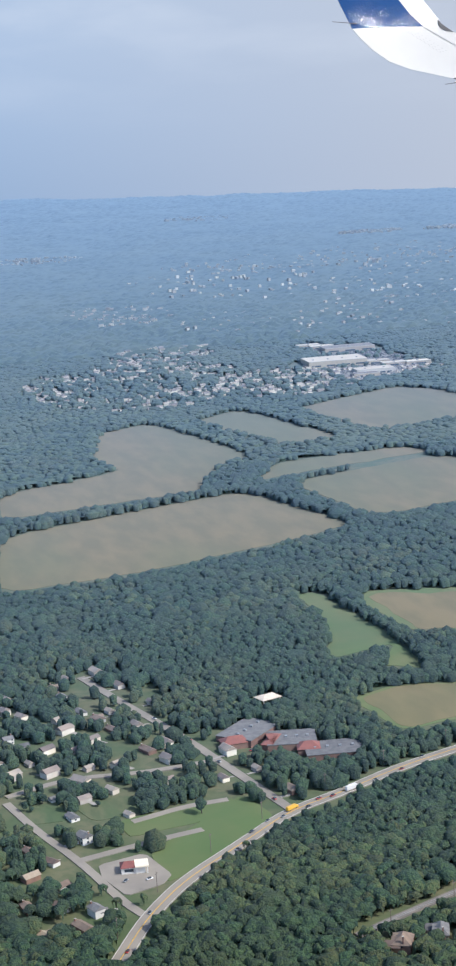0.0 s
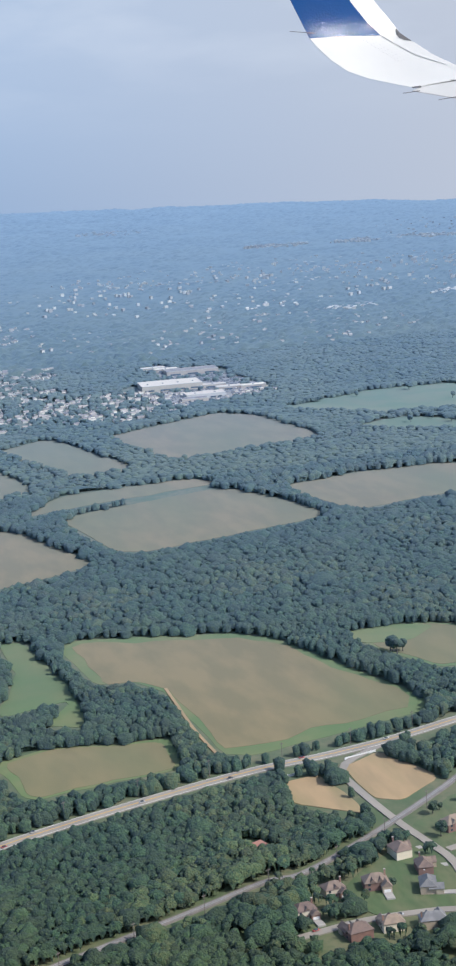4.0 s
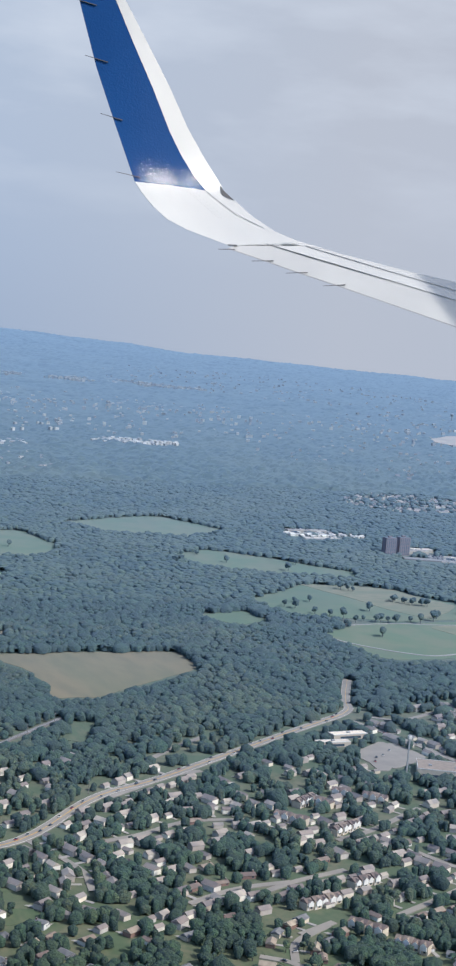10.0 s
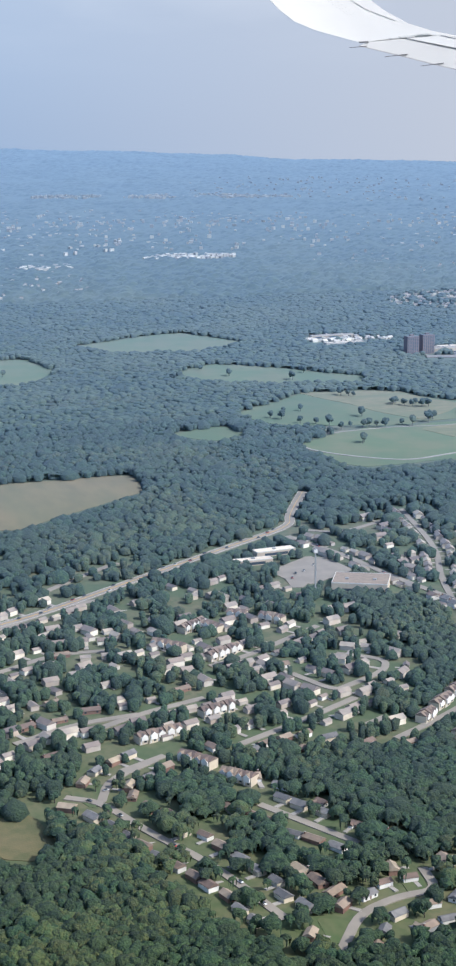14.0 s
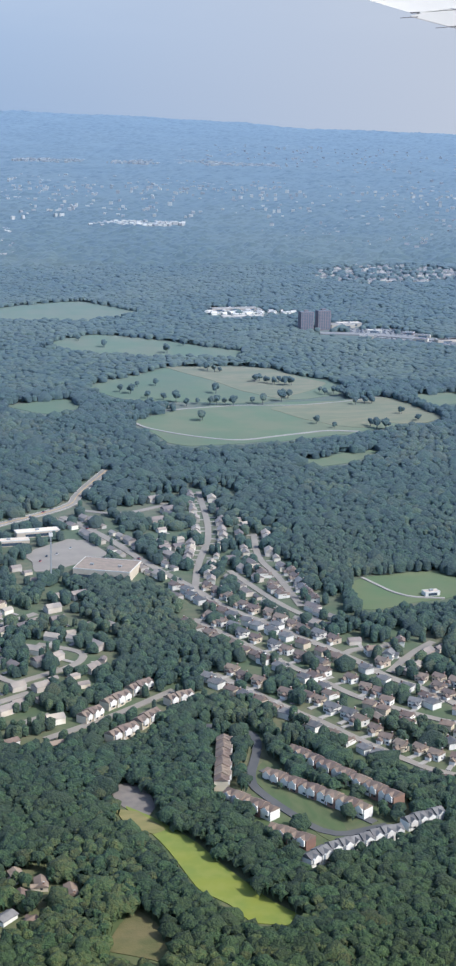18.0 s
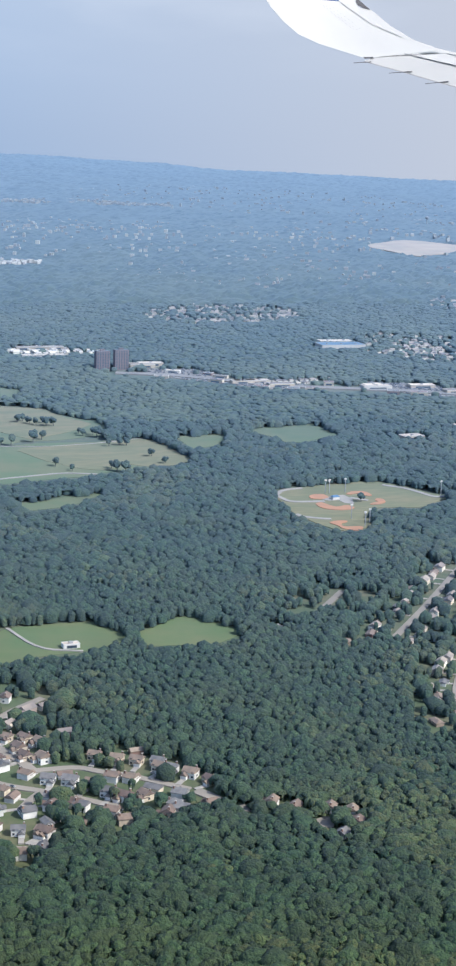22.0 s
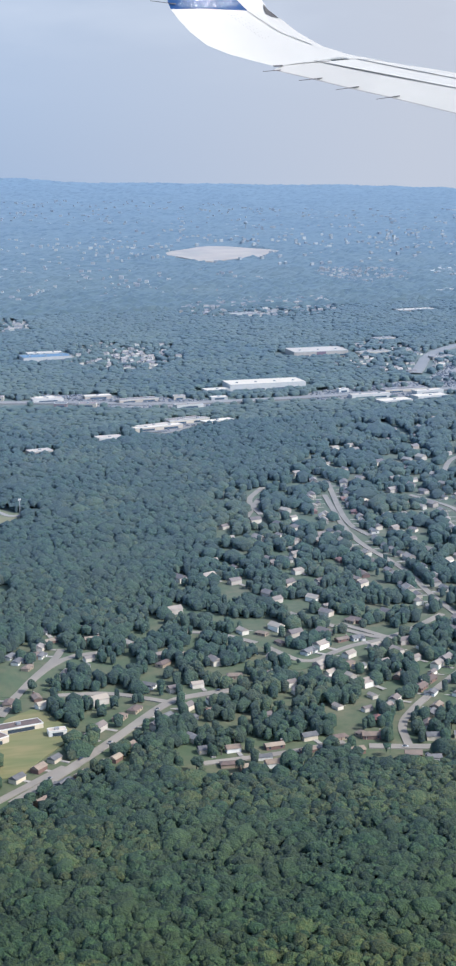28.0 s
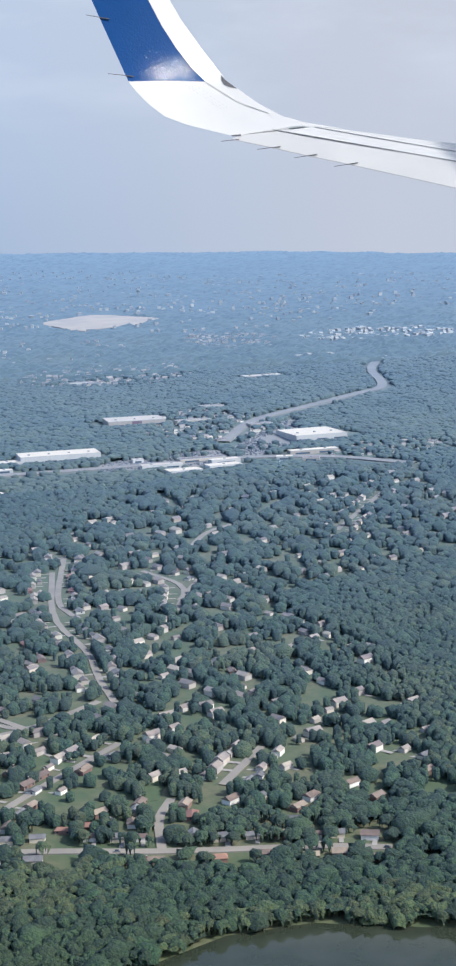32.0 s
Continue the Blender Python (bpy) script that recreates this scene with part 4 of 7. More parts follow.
# ---- houses ----
SPOTS = {
    'estate': [(-82.3, 198.9), (-86.9, 197.5), (-91.1, 195.8), (-90.6, 187.2), (-91, 182.2), (-92.1, 177.5), (-100.9, 191), (-99.7, 185.7), (-107.2, 183.8), (-112.8, 184.2), (-101.3, 180.7), (-118, 180.3), (-109.2, 173.2), (-104.4, 171.9), (-113.7, 172.8), (-78.1, 185.9), (-78.3, 181.6), (-81.2, 175.6), (-86, 184.1), (-89, 166), (-169.1, 166.3), (-164, 167)],
    'white': [(-72.3, 198.3), (-66.6, 187.8), (-65.4, 183.8), (-63.3, 176.4), (-63, 185), (-71.9, 180.7), (-43, 226.7), (-50.3, 209.1), (-46, 199.6), (-44, 185.4), (-55.4, 175.5), (-63.7, 175.7), (-65.7, 183.2), (-63.3, 184.9), (-72.2, 193.1), (-35.7, 212), (-37.7, 193.2), (-29.3, 188.8), (-27.8, 214.1), (-20.3, 207.5), (-21.3, 217.1), (-46.1, 175.1), (-72, 180.6), (-23.4, 195.5), (-17.9, 201.9), (-29.9, 205.8), (-200, 223.5), (-199, 216.2), (-198.8, 208.3), (-201.3, 187.4), (-192.4, 269.3), (-192, 263.6), (-190.2, 256.1), (-188.1, 251.8), (-203.5, 247.9), (-201.8, 244.9), (37.1, 179.3), (37.3, 166.2), (48.8, 172.4), (46.5, 163.7), (43.3, 159.3), (40.3, 158.2), (33, 184.3), (32.7, 201.8), (35.9, 198.1)],
    'ranch': [(-206.5, 207.5), (-209.2, 191.7), (-208.3, 183.8), (-203.6, 184.4), (-183.5, 236), (-186.8, 246.5), (-53.4, 183.5), (-58.1, 176.6), (-66.7, 187.5), (-34.5, 184.3), (-59.9, 175.8), (-27.1, 189.9), (-47.4, 192.3), (-43.7, 190.8), (-36, 245.7), (-28.5, 258), (15.7, 200.6), (17.1, 196.5), (19.3, 194), (27.2, 193.5), (29.6, 190.8), (11, 235.3), (7.3, 216.2), (16.2, 230.9), (12.8, 227.8), (5.6, 227.3), (15.7, 257.5), (50.1, 241.1), (31.7, 235.5), (34.9, 182.2), (31.8, 171.8), (39.4, 191.8), (54.4, 167.9), (44, 182.2), (41.7, 184.4), (49.1, 162.4), (51.3, 170.2), (32.8, 168.8), (30.7, 175), (42, 209)],
    'dense': [(136.6, 205.4), (138.9, 203.4), (141, 200.9), (136.8, 197.7), (135.2, 192.8), (137.6, 195.4), (139.4, 193.9), (147.3, 192.7), (149.9, 190.8), (154.4, 189.8), (156.9, 188.3), (156.6, 185.1), (153.6, 182.2), (99.7, 243), (100.6, 239), (103.2, 236), (97.4, 236.6), (98.6, 234), (100.1, 231.3), (104.7, 232.1), (102.5, 227.4), (100.6, 229.4), (111.3, 232), (112.1, 228.9), (117.2, 233.6), (107.8, 226.3), (105.1, 221.2), (112.2, 218.7), (98.1, 222.7), (100.6, 218.9), (99.1, 220.9), (96.8, 215.6), (97.7, 213.3), (98.9, 211.1), (102.2, 216.5), (100.7, 208.8), (101.6, 206.2), (102.7, 203.1), (104.7, 211.4), (106.6, 209.5), (108.3, 207.7), (109.7, 205), (118.4, 219.1), (119, 217.3), (120.2, 215.5), (113.8, 210), (117.8, 212.3), (113.1, 202.4), (111.6, 196.7), (106.7, 195.9), (108.6, 194.2), (110.7, 192), (113.7, 190.6), (116.1, 189.6), (111.6, 185.2), (114.6, 185), (118.9, 189.9), (121.6, 190.7), (126.2, 193.7), (127, 192.2), (118.8, 196.6), (120.8, 198.5), (125.1, 202.3), (122.4, 203.8), (119.6, 204.9), (116.8, 206.9), (128.3, 205.1), (132.5, 208.8), (135.3, 206.7), (130, 209.8), (127.1, 211.4), (131.4, 197.7), (132, 195.7), (130.7, 204.1), (136.8, 204.4), (115.6, 195.4), (122.1, 196.8)],
    'bungalow': [(195.1, 244.3), (197, 222.4), (203.1, 228.6), (193, 215.7), (188.3, 209.9), (194.3, 208.2), (199.8, 213.2), (211.4, 234.5), (222.6, 258.9), (229.1, 263.4), (186.5, 230.2), (183.5, 224.3), (225.1, 244.7), (214.8, 253.1), (167.9, 259.5), (177.5, 250.8), (182.7, 253.9), (192.2, 266.8), (198.9, 276.6), (206.7, 285.2), (214.7, 286.5), (194.9, 245.9), (197.5, 248.6), (179.4, 215.1), (187.2, 214.1), (194.1, 216.7), (196.1, 214.1), (195.7, 234.5), (197.8, 226.2), (199.3, 224.7), (222, 263.8), (219, 252.5), (215.5, 251.3), (197.2, 204.8), (190.4, 205.8), (229.4, 257.8), (219, 251.5), (217.2, 249.7), (237.9, 243), (242.3, 246.2), (257.5, 252.8), (259.1, 247.5), (262, 242), (269.4, 246.1), (274.3, 254.7), (266.3, 234.7), (247.2, 234.5), (233.3, 234.4), (215.9, 234.1), (226.2, 222.7), (229.5, 225), (240.1, 221.9), (236.8, 202.9), (240.2, 205.2), (244.5, 204.6), (248.7, 205), (253.2, 205.9), (258.2, 206.8), (235.4, 198.1), (214.1, 202.3), (217, 204.5), (236, 219.3), (232.9, 221.5)],
    'brickrow': [(280.1, 192.3), (284.4, 191.4), (264.5, 196.3), (278.2, 204.5), (292, 189.2), (291.2, 197.5), (287.1, 210.1), (277.8, 224), (275.2, 222.7), (272.4, 219.9), (285.8, 230), (282.6, 226.9), (272.1, 227.4), (267.3, 234.1), (270.9, 247), (275.8, 254.8), (259.4, 206.8), (262.2, 211.8), (275.2, 204.3), (304.9, 197.7), (292.7, 203.5), (305.8, 214.2), (298.3, 189.3), (299.1, 281.5), (297.1, 267), (298, 307.5), (299.8, 324), (300.7, 334.2), (292.4, 326.1), (290.4, 309.7), (315.2, 267.2), (316.2, 261.4), (325.8, 324), (324.8, 332.5), (297.3, 296.5), (274.8, 275.4), (286.1, 279.6), (285.2, 289.6), (275.4, 292.5)],
}
ROWS = {
    'brick': [((89.4, 199.2), (98.3, 180.8)), ((84.1, 192.7), (93.5, 178.9)), ((77.5, 187.7), (81.9, 180.8)), ((80.5, 177.5), (84.2, 172.7))],
    'white': [((82.3, 168.7), (85.3, 170.5)), ((85.8, 171), (91.4, 172.5)), ((91.7, 173), (96, 174)), ((97, 175.4), (102.4, 177.2))],
    'cream': [((80.8, 203.5), (77.1, 189.5)), ((62.8, 213.5), (65.7, 216.2)), ((66.7, 217.6), (70.6, 220.9)), ((71.1, 221.9), (74.7, 224.7)), ((65.5, 206.6), (69.6, 209.8)), ((70.1, 210.3), (73.6, 213.9)), ((75.9, 217.4), (79.8, 219.4)), ((32.4, 256.5), (36.4, 251.7)), ((42.5, 263.2), (45, 259.5)), ((38.3, 260.8), (42.9, 264.2)), ((48.6, 267.2), (51.3, 265)), ((53.8, 264.4), (56.9, 261)), ((31.8, 224.6), (37.1, 226.5)), ((20.3, 217.8), (27.3, 220)), ((25.2, 211.2), (28.7, 206.4)), ((29.2, 204), (32.7, 200)), ((-35.5, 193.3), (-29.1, 194.7)), ((-57.5, 205.3), (-51.6, 209.2)), ((39.1, 246.8), (45.4, 250.6))],
}
SHOPS = [
    (259.7, 466.7, 0, 45, 22, 'siding_white', 'roof_white'),
    (194.8, 506.6, 0, 40, 25, 'siding_cream', 'roof_tan'),
    (220.9, 477.7, 0.1, 35, 16, 'siding_cream', 'roof_tan'),
    (274.7, 467.1, 0, 40, 16, 'siding_cream', 'roof_white'),
    (284.8, 458.9, 0.1, 60, 18, 'siding_cream', 'roof_tan'),
    (296.8, 446.5, 0.1, 40, 18, 'siding_white', 'roof_tan'),
    (311.2, 467.1, 0.1, 40, 22, 'siding_white', 'roof_white'),
    (265.7, 409.8, 0.1, 34, 22, 'siding_white', 'roof_white'),
    (245.5, 399.1, 0.2, 30, 18, 'siding_cream', 'roof_white'),
    (281.0, 419.7, 0.2, 70, 14, 'siding_cream', 'roof_white'),
    (291.2, 426.1, 0.2, 60, 14, 'siding_cream', 'roof_tan'),
    (273.5, 548.4, 0, 60, 24, 'siding_white', 'roof_white'),
    (365.1, 623.8, 0.1, 60, 16, 'siding_white', 'roof_tan'),
    (167.0, 540.0, 0.05, 80, 14, 'siding_cream', 'roof_tan'),
    (166.0, 524.6, 0.05, 70, 14, 'siding_white', 'roof_white'),
    (198.1, 508.8, 0, 40, 18, 'siding_cream', 'roof_white'),
    (222.7, 477.7, 0.05, 60, 16, 'siding_cream', 'roof_white'),
    (230.8, 472.2, 0.05, 40, 18, 'siding_cream', 'roof_tan'),
    (259.3, 468.1, 0.05, 30, 20, 'siding_white', 'roof_white'),
    (356.0, 436.9, 0.1, 50, 24, 'siding_white', 'roof_white'),
    (368.7, 440.3, 0.1, 50, 24, 'siding_white', 'roof_white'),
    (280.4, 421.2, 0.3, 50, 14, 'siding_cream', 'roof_white'),
    (290.3, 427.6, 0.3, 50, 14, 'siding_cream', 'roof_tan'),
    (298.6, 422.7, 0.3, 46, 14, 'siding_cream', 'roof_white'),
    (477.1, 671.5, 0.05, 110, 40, 'siding_white', 'roof_white'),
    (437.1, 614.3, 0.05, 80, 30, 'siding_cream', 'roof_white'),
    (382.0, 519.7, 0.1, 60, 20, 'siding_cream', 'roof_tan'),
    (396.5, 547.1, 0.1, 40, 22, 'siding_cream', 'roof_tan'),
    (400.4, 504.2, 0.1, 40, 18, 'siding_cream', 'roof_tan'),
    (365.7, 452.5, 0.05, 70, 20, 'siding_cream', 'roof_tan'),
]



def block(bm, x0, x1, y0, y1, z0, z1):
    v = [bm.verts.new(p) for p in ((x0, y0, z0), (x1, y0, z0), (x1, y1, z0), (x0, y1, z0), (x0, y0, z1), (x1, y0, z1), (x1, y1, z1), (x0, y1, z1))]
    for f in ((3, 2, 1, 0), (4, 5, 6, 7), (0, 1, 5, 4), (1, 2, 6, 5), (2, 3, 7, 6), (3, 0, 4, 7)):
        bm.faces.new([v[k] for k in f])


def pitched(bm, x0, x1, y0, y1, z, rise, over, hip, along="x", thick=0.25):
    """A roof over a rectangle: hip is how far the ridge's ends are drawn in (0: a gable)."""
    x0, x1, y0, y1 = x0 - over, x1 + over, y0 - over, y1 + over
    if along == "x":
        my = (y0 + y1) / 2
        a, b = (x0 + hip, my), (x1 - hip, my)
    else:
        mx = (x0 + x1) / 2
        a, b = (mx, y0 + hip), (mx, y1 - hip)
    c = [(x0, y0), (x1, y0), (x1, y1), (x0, y1)]
    low = [bm.verts.new((*p, z - thick)) for p in c]
    top = [bm.verts.new((*p, z)) for p in c]
    ra, rb = bm.verts.new((*a, z + rise)), bm.verts.new((*b, z + rise))
    for k in range(4):
        bm.faces.new((low[k], low[(k + 1) % 4], top[(k + 1) % 4], top[k]))
    bm.faces.new(low[::-1])
    if along == "x":
        fs = ((top[0], top[1], rb, ra), (top[1], top[2], rb), (top[2], top[3], ra, rb), (top[3], top[0], ra))
    else:
        fs = ((top[0], top[1], ra), (top[1], top[2], rb, ra), (top[2], top[3], rb), (top[3], top[0], ra, rb))
    for f in fs:
        bm.faces.new(f)


def gable_wall(bm, x0, x1, y0, y1, z, rise, along="x"):
    """The triangular wall tops under a gable roof."""
    if along == "x":
        m = (y0 + y1) / 2
        ends = [((x, y0, z), (x, y1, z), (x, m, z + rise)) for x in (x0, x1)]
    else:
        m = (x0 + x1) / 2
        ends = [((x0, y, z), (x1, y, z), (m, y, z + rise)) for y in (y0, y1)]
    for t in ends:
        bm.faces.new([bm.verts.new(p) for p in t])


def hpart(name, bm, mat, parent, label=""):
    bmesh.ops.scale(bm, vec=(S, S, S), verts=bm.verts)
    return part(name, bm, mat, parent, label)


def blocks(*boxes):
    bm = bmesh.new()
    for b in boxes:
        block(bm, *b)
    return bm


def house(label, wall, roof, length, depth, height, rise, hip, wing=None, storeys=1, chimney=True, drive=True, accent="", group="suburban houses", dormers=0):
    """A detached house in metres: its front looks to -y."""
    kind = "bungalow" if storeys == 1 else "house"
    thing = tagged(new(kind), label, kind, group=group)
    x0, x1, y0, y1 = -length / 2, length / 2, -depth / 2, depth / 2
    bm = blocks((x0, x1, y0, y1, -1.2, height))
    if not hip:
        gable_wall(bm, x0, x1, y0, y1, height, rise)
    hpart("wall", bm, M[wall], thing)
    bm = bmesh.new()
    pitched(bm, x0, x1, y0, y1, height, rise, 0.5, hip)
    hpart("roof", bm, M[roof], thing)
    if wing:
        wx0, wx1, wy, wh = wing
        bm = blocks((wx0, wx1, y0 - wy, y0 + 0.2, -1.2, wh))
        gable_wall(bm, wx0, wx1, y0 - wy, y0, wh, rise * 0.75, "y")
        hpart("garage", bm, M[accent or wall], thing)
        bm = bmesh.new()
        pitched(bm, wx0, wx1, y0 - wy, y0 + depth * 0.45, wh, rise * 0.8, 0.4, 0, "y")
        hpart("garage_roof", bm, M[roof], thing)
        hpart("garage_door", blocks((wx0 + 0.8, wx1 - 0.8, y0 - wy - 0.08, y0 - wy + 0.05, 0, 2.2)), M["white_trim"], thing, "white garage door")
        if drive:
            hpart("driveway", blocks((wx0 + 0.3, wx1 - 0.3, y0 - wy - 9, y0 - wy, -1.2, 0.35)), M["concrete"], thing, "pale concrete driveway")
    for k in range(dormers):
        cx = x0 + length * (k + 1) / (dormers + 1)
        bm = bmesh.new()
        pitched(bm, cx - 1.5, cx + 1.5, y0 - 0.3, y0 + depth * 0.4, height + 0.5, rise * 0.55, 0.25, 0, "y")
        gable_wall(bm, cx - 1.5, cx + 1.5, y0 - 0.3, y0 + 1, height + 0.4, rise * 0.5, "y")
        d = hpart("dormer", bm, M[roof], thing)
        hpart("pane", blocks((cx - 0.6, cx + 0.6, y0 - 0.42, y0 - 0.3, height + 0.5, height + 1.3)), M["glass"], d, "dark dormer pane")
    if chimney:
        c = hpart("chimney", blocks((x1 - 1.4, x1 - 0.4, 0.8, 1.8, height, height + rise + 0.9)), M["brick"], thing, "brick chimney")
        hpart("cap", blocks((x1 - 1.55, x1 - 0.25, 0.65, 1.95, height + rise + 0.9, height + rise + 1.1)), M["concrete"], c, "pale chimney cap")
    hpart("front_door", blocks((-0.55, 0.55, y0 - 0.08, y0 + 0.05, 0.2, 2.3)), M["brick"], thing, "dark front door")
    for s in range(storeys):
        z = 0.9 + 2.8 * s
        for cx in (x0 + length * 0.18, x1 - length * 0.18):
            if wing and wing[0] - 0.5 < cx < wing[1] + 0.5 and z < wing[3]:
                continue
            hpart("window", blocks((cx - 0.8, cx + 0.8, y0 - 0.09, y0 + 0.04, z, z + 1.4)), M["glass"], thing, "dark glass window")
        hpart("window", blocks((x1 - 0.04, x1 + 0.09, -0.8, 0.8, z, z + 1.3)), M["glass"], thing, "dark glass window")
    return thing


KINDS = {
    "estate": [
        house("large brick house with a steep brown hip roof on a lawn", "brick", "roof_brown", 15, 11, 5.6, 4.2, 5.5, (2.5, 8.5, 4.5, 4.2), 2, True, True, "stone_tan", "estate houses", 2),
        house("large tan stone house with a steep grey roof on a lawn", "stone_tan", "roof_grey", 16, 10.5, 5.6, 4.0, 4.5, (-8.5, -2.5, 5, 4.0), 2, True, True, "", "estate houses", 2),
        house("cream two-storey house with a brown roof on a lawn", "siding_cream", "roof_brown", 14, 11, 5.6, 3.8, 5.0, (1.5, 7.5, 4, 3.6), 2, True, True, "brick", "estate houses", 1)],
    "white": [
        house("white two-storey house with a grey gable roof", "siding_white", "roof_grey", 10, 8.5, 5.4, 2.4, 0, (-5, -0.5, 2.5, 2.8), 2, True),
        house("white bungalow with a dark grey gable roof", "siding_white", "roof_grey", 13, 8, 2.9, 2.0, 0, None, 1, False),
        house("pale grey house with a tan shingle roof", "siding_grey", "roof_tan", 12, 8, 3.2, 2.2, 0, (2, 6, 3, 2.7), 1, True)],
    "ranch": [
        house("long brick ranch house with a brown roof", "brick", "roof_brown", 15, 8, 2.9, 2.0, 0, None, 1, True),
        house("cream ranch house with a tan roof", "siding_cream", "roof_tan", 13, 8, 2.9, 2.1, 0, (2.5, 6.5, 2.5, 2.6), 1, True),
        house("white cottage with a brown shingle roof", "siding_white", "roof_brown", 11, 8, 3.0, 2.3, 0, (-5.5, -1.5, 2.5, 2.6), 1, False)],
    "bungalow": [
        house("tan brick bungalow with a brown low roof", "stone_tan", "roof_brown", 13, 7.5, 2.8, 1.7, 2.5, None, 1, False),
        house("orange brick bungalow with a tan roof", "brick", "roof_tan", 14, 7.5, 2.8, 1.7, 0, None, 1, True),
        house("white bungalow with a pale grey roof", "siding_white", "roof_grey", 13, 7.5, 2.8, 1.8, 0, (2, 6.5, 2, 2.5), 1, False)],
    "brickrow": [
        house("red brick house with a brown roof among trees", "brick", "roof_brown", 14, 8, 3.0, 2.0, 0, None, 1, True),
        house("red brick house with a weathered reddish roof", "brick", "roof_rust", 13, 8, 3.0, 2.0, 2.5, None, 1, False),
        house("small white house with a grey roof among trees", "siding_white", "roof_grey", 11, 7.5, 3.0, 2.1, 0, (1.5, 5.5, 2.5, 2.6), 1, False)],
    "dense": [
        house("white two-storey house with a brown roof in a tight row", "siding_white", "roof_brown", 9, 8.5, 4.6, 2.6, 0, (-4.3, -0.3, 3, 2.8), 2, True),
        house("white house with a grey roof in a tight row", "siding_white", "roof_grey", 9.5, 8.5, 4.6, 2.6, 0, (0.3, 4.7, 3, 2.8), 2, True),
        house("cream house with a brown roof in a tight row", "siding_cream", "roof_brown", 9, 8, 4.4, 2.5, 0, (0.2, 4.5, 3, 2.8), 2, True, True, "siding_white")],
}
USED = set()
pick = random.Random(5)


def put(proto, m):
    if proto.name in USED:
        return copy_thing(proto, m)
    USED.add(proto.name)
    proto.matrix_basis = m
    return proto


def shrink(ob, kind):
    """Houses of one street differ a little in size."""
    q = pick.uniform(0.92, 1.05) if kind in ("estate", "dense") else pick.uniform(0.78, 0.98)
    ob.scale = (q, q * pick.uniform(0.94, 1.04), q)
    return ob


def stand(x, y, turn, lift=0.0):
    return Matrix.Translation((x, y, float(gz(x, y)) + lift)) @ Matrix.Rotation(turn, 4, "Z")


def street_turn(x, y):
    """The turn by which a front looks to the nearest street."""
    best = (1e9, 0, 0)
    for line in TOWN:
        for (ax, ay), (bx, by) in zip(line[:-1], line[1:]):
            dx, dy = bx - ax, by - ay
            t = min(1, max(0, ((x - ax) * dx + (y - ay) * dy) / (dx * dx + dy * dy + 1e-9)))
            qx, qy = ax + t * dx - x, ay + t * dy - y
            d = math.hypot(qx, qy)
            if d < best[0]:
                best = (d, qx, qy)
    return math.atan2(best[2], best[1]) + math.pi / 2


def roads_clear(x, y, margin):
    a, b = np.array([x]), np.array([y])
    return all(near_line(a, b, line)[0] > w / 2 + margin for line, w in LINES)


for kind, spots in SPOTS.items():
    for x, y in spots:
        for _ in range(8):
            near = [(q[0], q[1]) for q in HOMES if math.hypot(q[0] - x, q[1] - y) < 2.7]
            if roads_clear(x, y, 1.35) and not near:
                break
            x, y = x + pick.uniform(-0.9, 0.9), y + pick.uniform(-0.9, 0.9)
        HOMES.append((x, y, 2.5 if kind == "estate" else 1.75))
        shrink(put(pick.choice(KINDS[kind]), stand(x, y, street_turn(x, y) + pick.uniform(-0.12, 0.12))), kind)

HOMES.append((-117.9, 200.5, 2.6))
put(KINDS["brickrow"][1], stand(-117.9, 200.5, 0.4))

# further houses along the streets, set back on both sides
FILL = {"s1": ("dense", 2.75), "s2": ("dense", 2.75), "s3": ("dense", 2.75), "s4": ("dense", 2.75), "s5": ("dense", 2.8), "s6": ("dense", 2.75), "s7": ("dense", 2.8), "s8": ("dense", 2.75), "s9": ("dense", 2.75), "s10": ("dense", 2.75), "s11": ("dense", 2.75), "g1": ("ranch", 3.4), "g2": ("ranch", 3.2),
        "g3": ("ranch", 3.0), "g4": ("ranch", 3.2), "g5": ("ranch", 3.2), "g6": ("ranch", 3.2), "g7": ("ranch", 3.2), "bl": ("ranch", 3.2), "bl2": ("white", 3.2), "bl3": ("ranch", 3.0), "h1": ("bungalow", 3.2),
        "h2": ("bungalow", 3.4), "h5": ("bungalow", 3.4), "r2": ("white", 9.0), "f4": ("white", 3.2), "f5": ("white", 3.4), "f2": ("white", 4.0), "j2": ("bungalow", 4.0), "j3": ("bungalow", 3.4),
        "j4": ("bungalow", 3.6), "k1": ("brickrow", 3.6), "k2": ("brickrow", 3.0), "k3": ("brickrow", 3.0), "k4": ("brickrow", 3.2), "k6": ("brickrow", 3.2), "k7": ("brickrow", 3.2), "k8": ("brickrow", 3.2), "j5": ("brickrow", 3.2)}
LATER = []
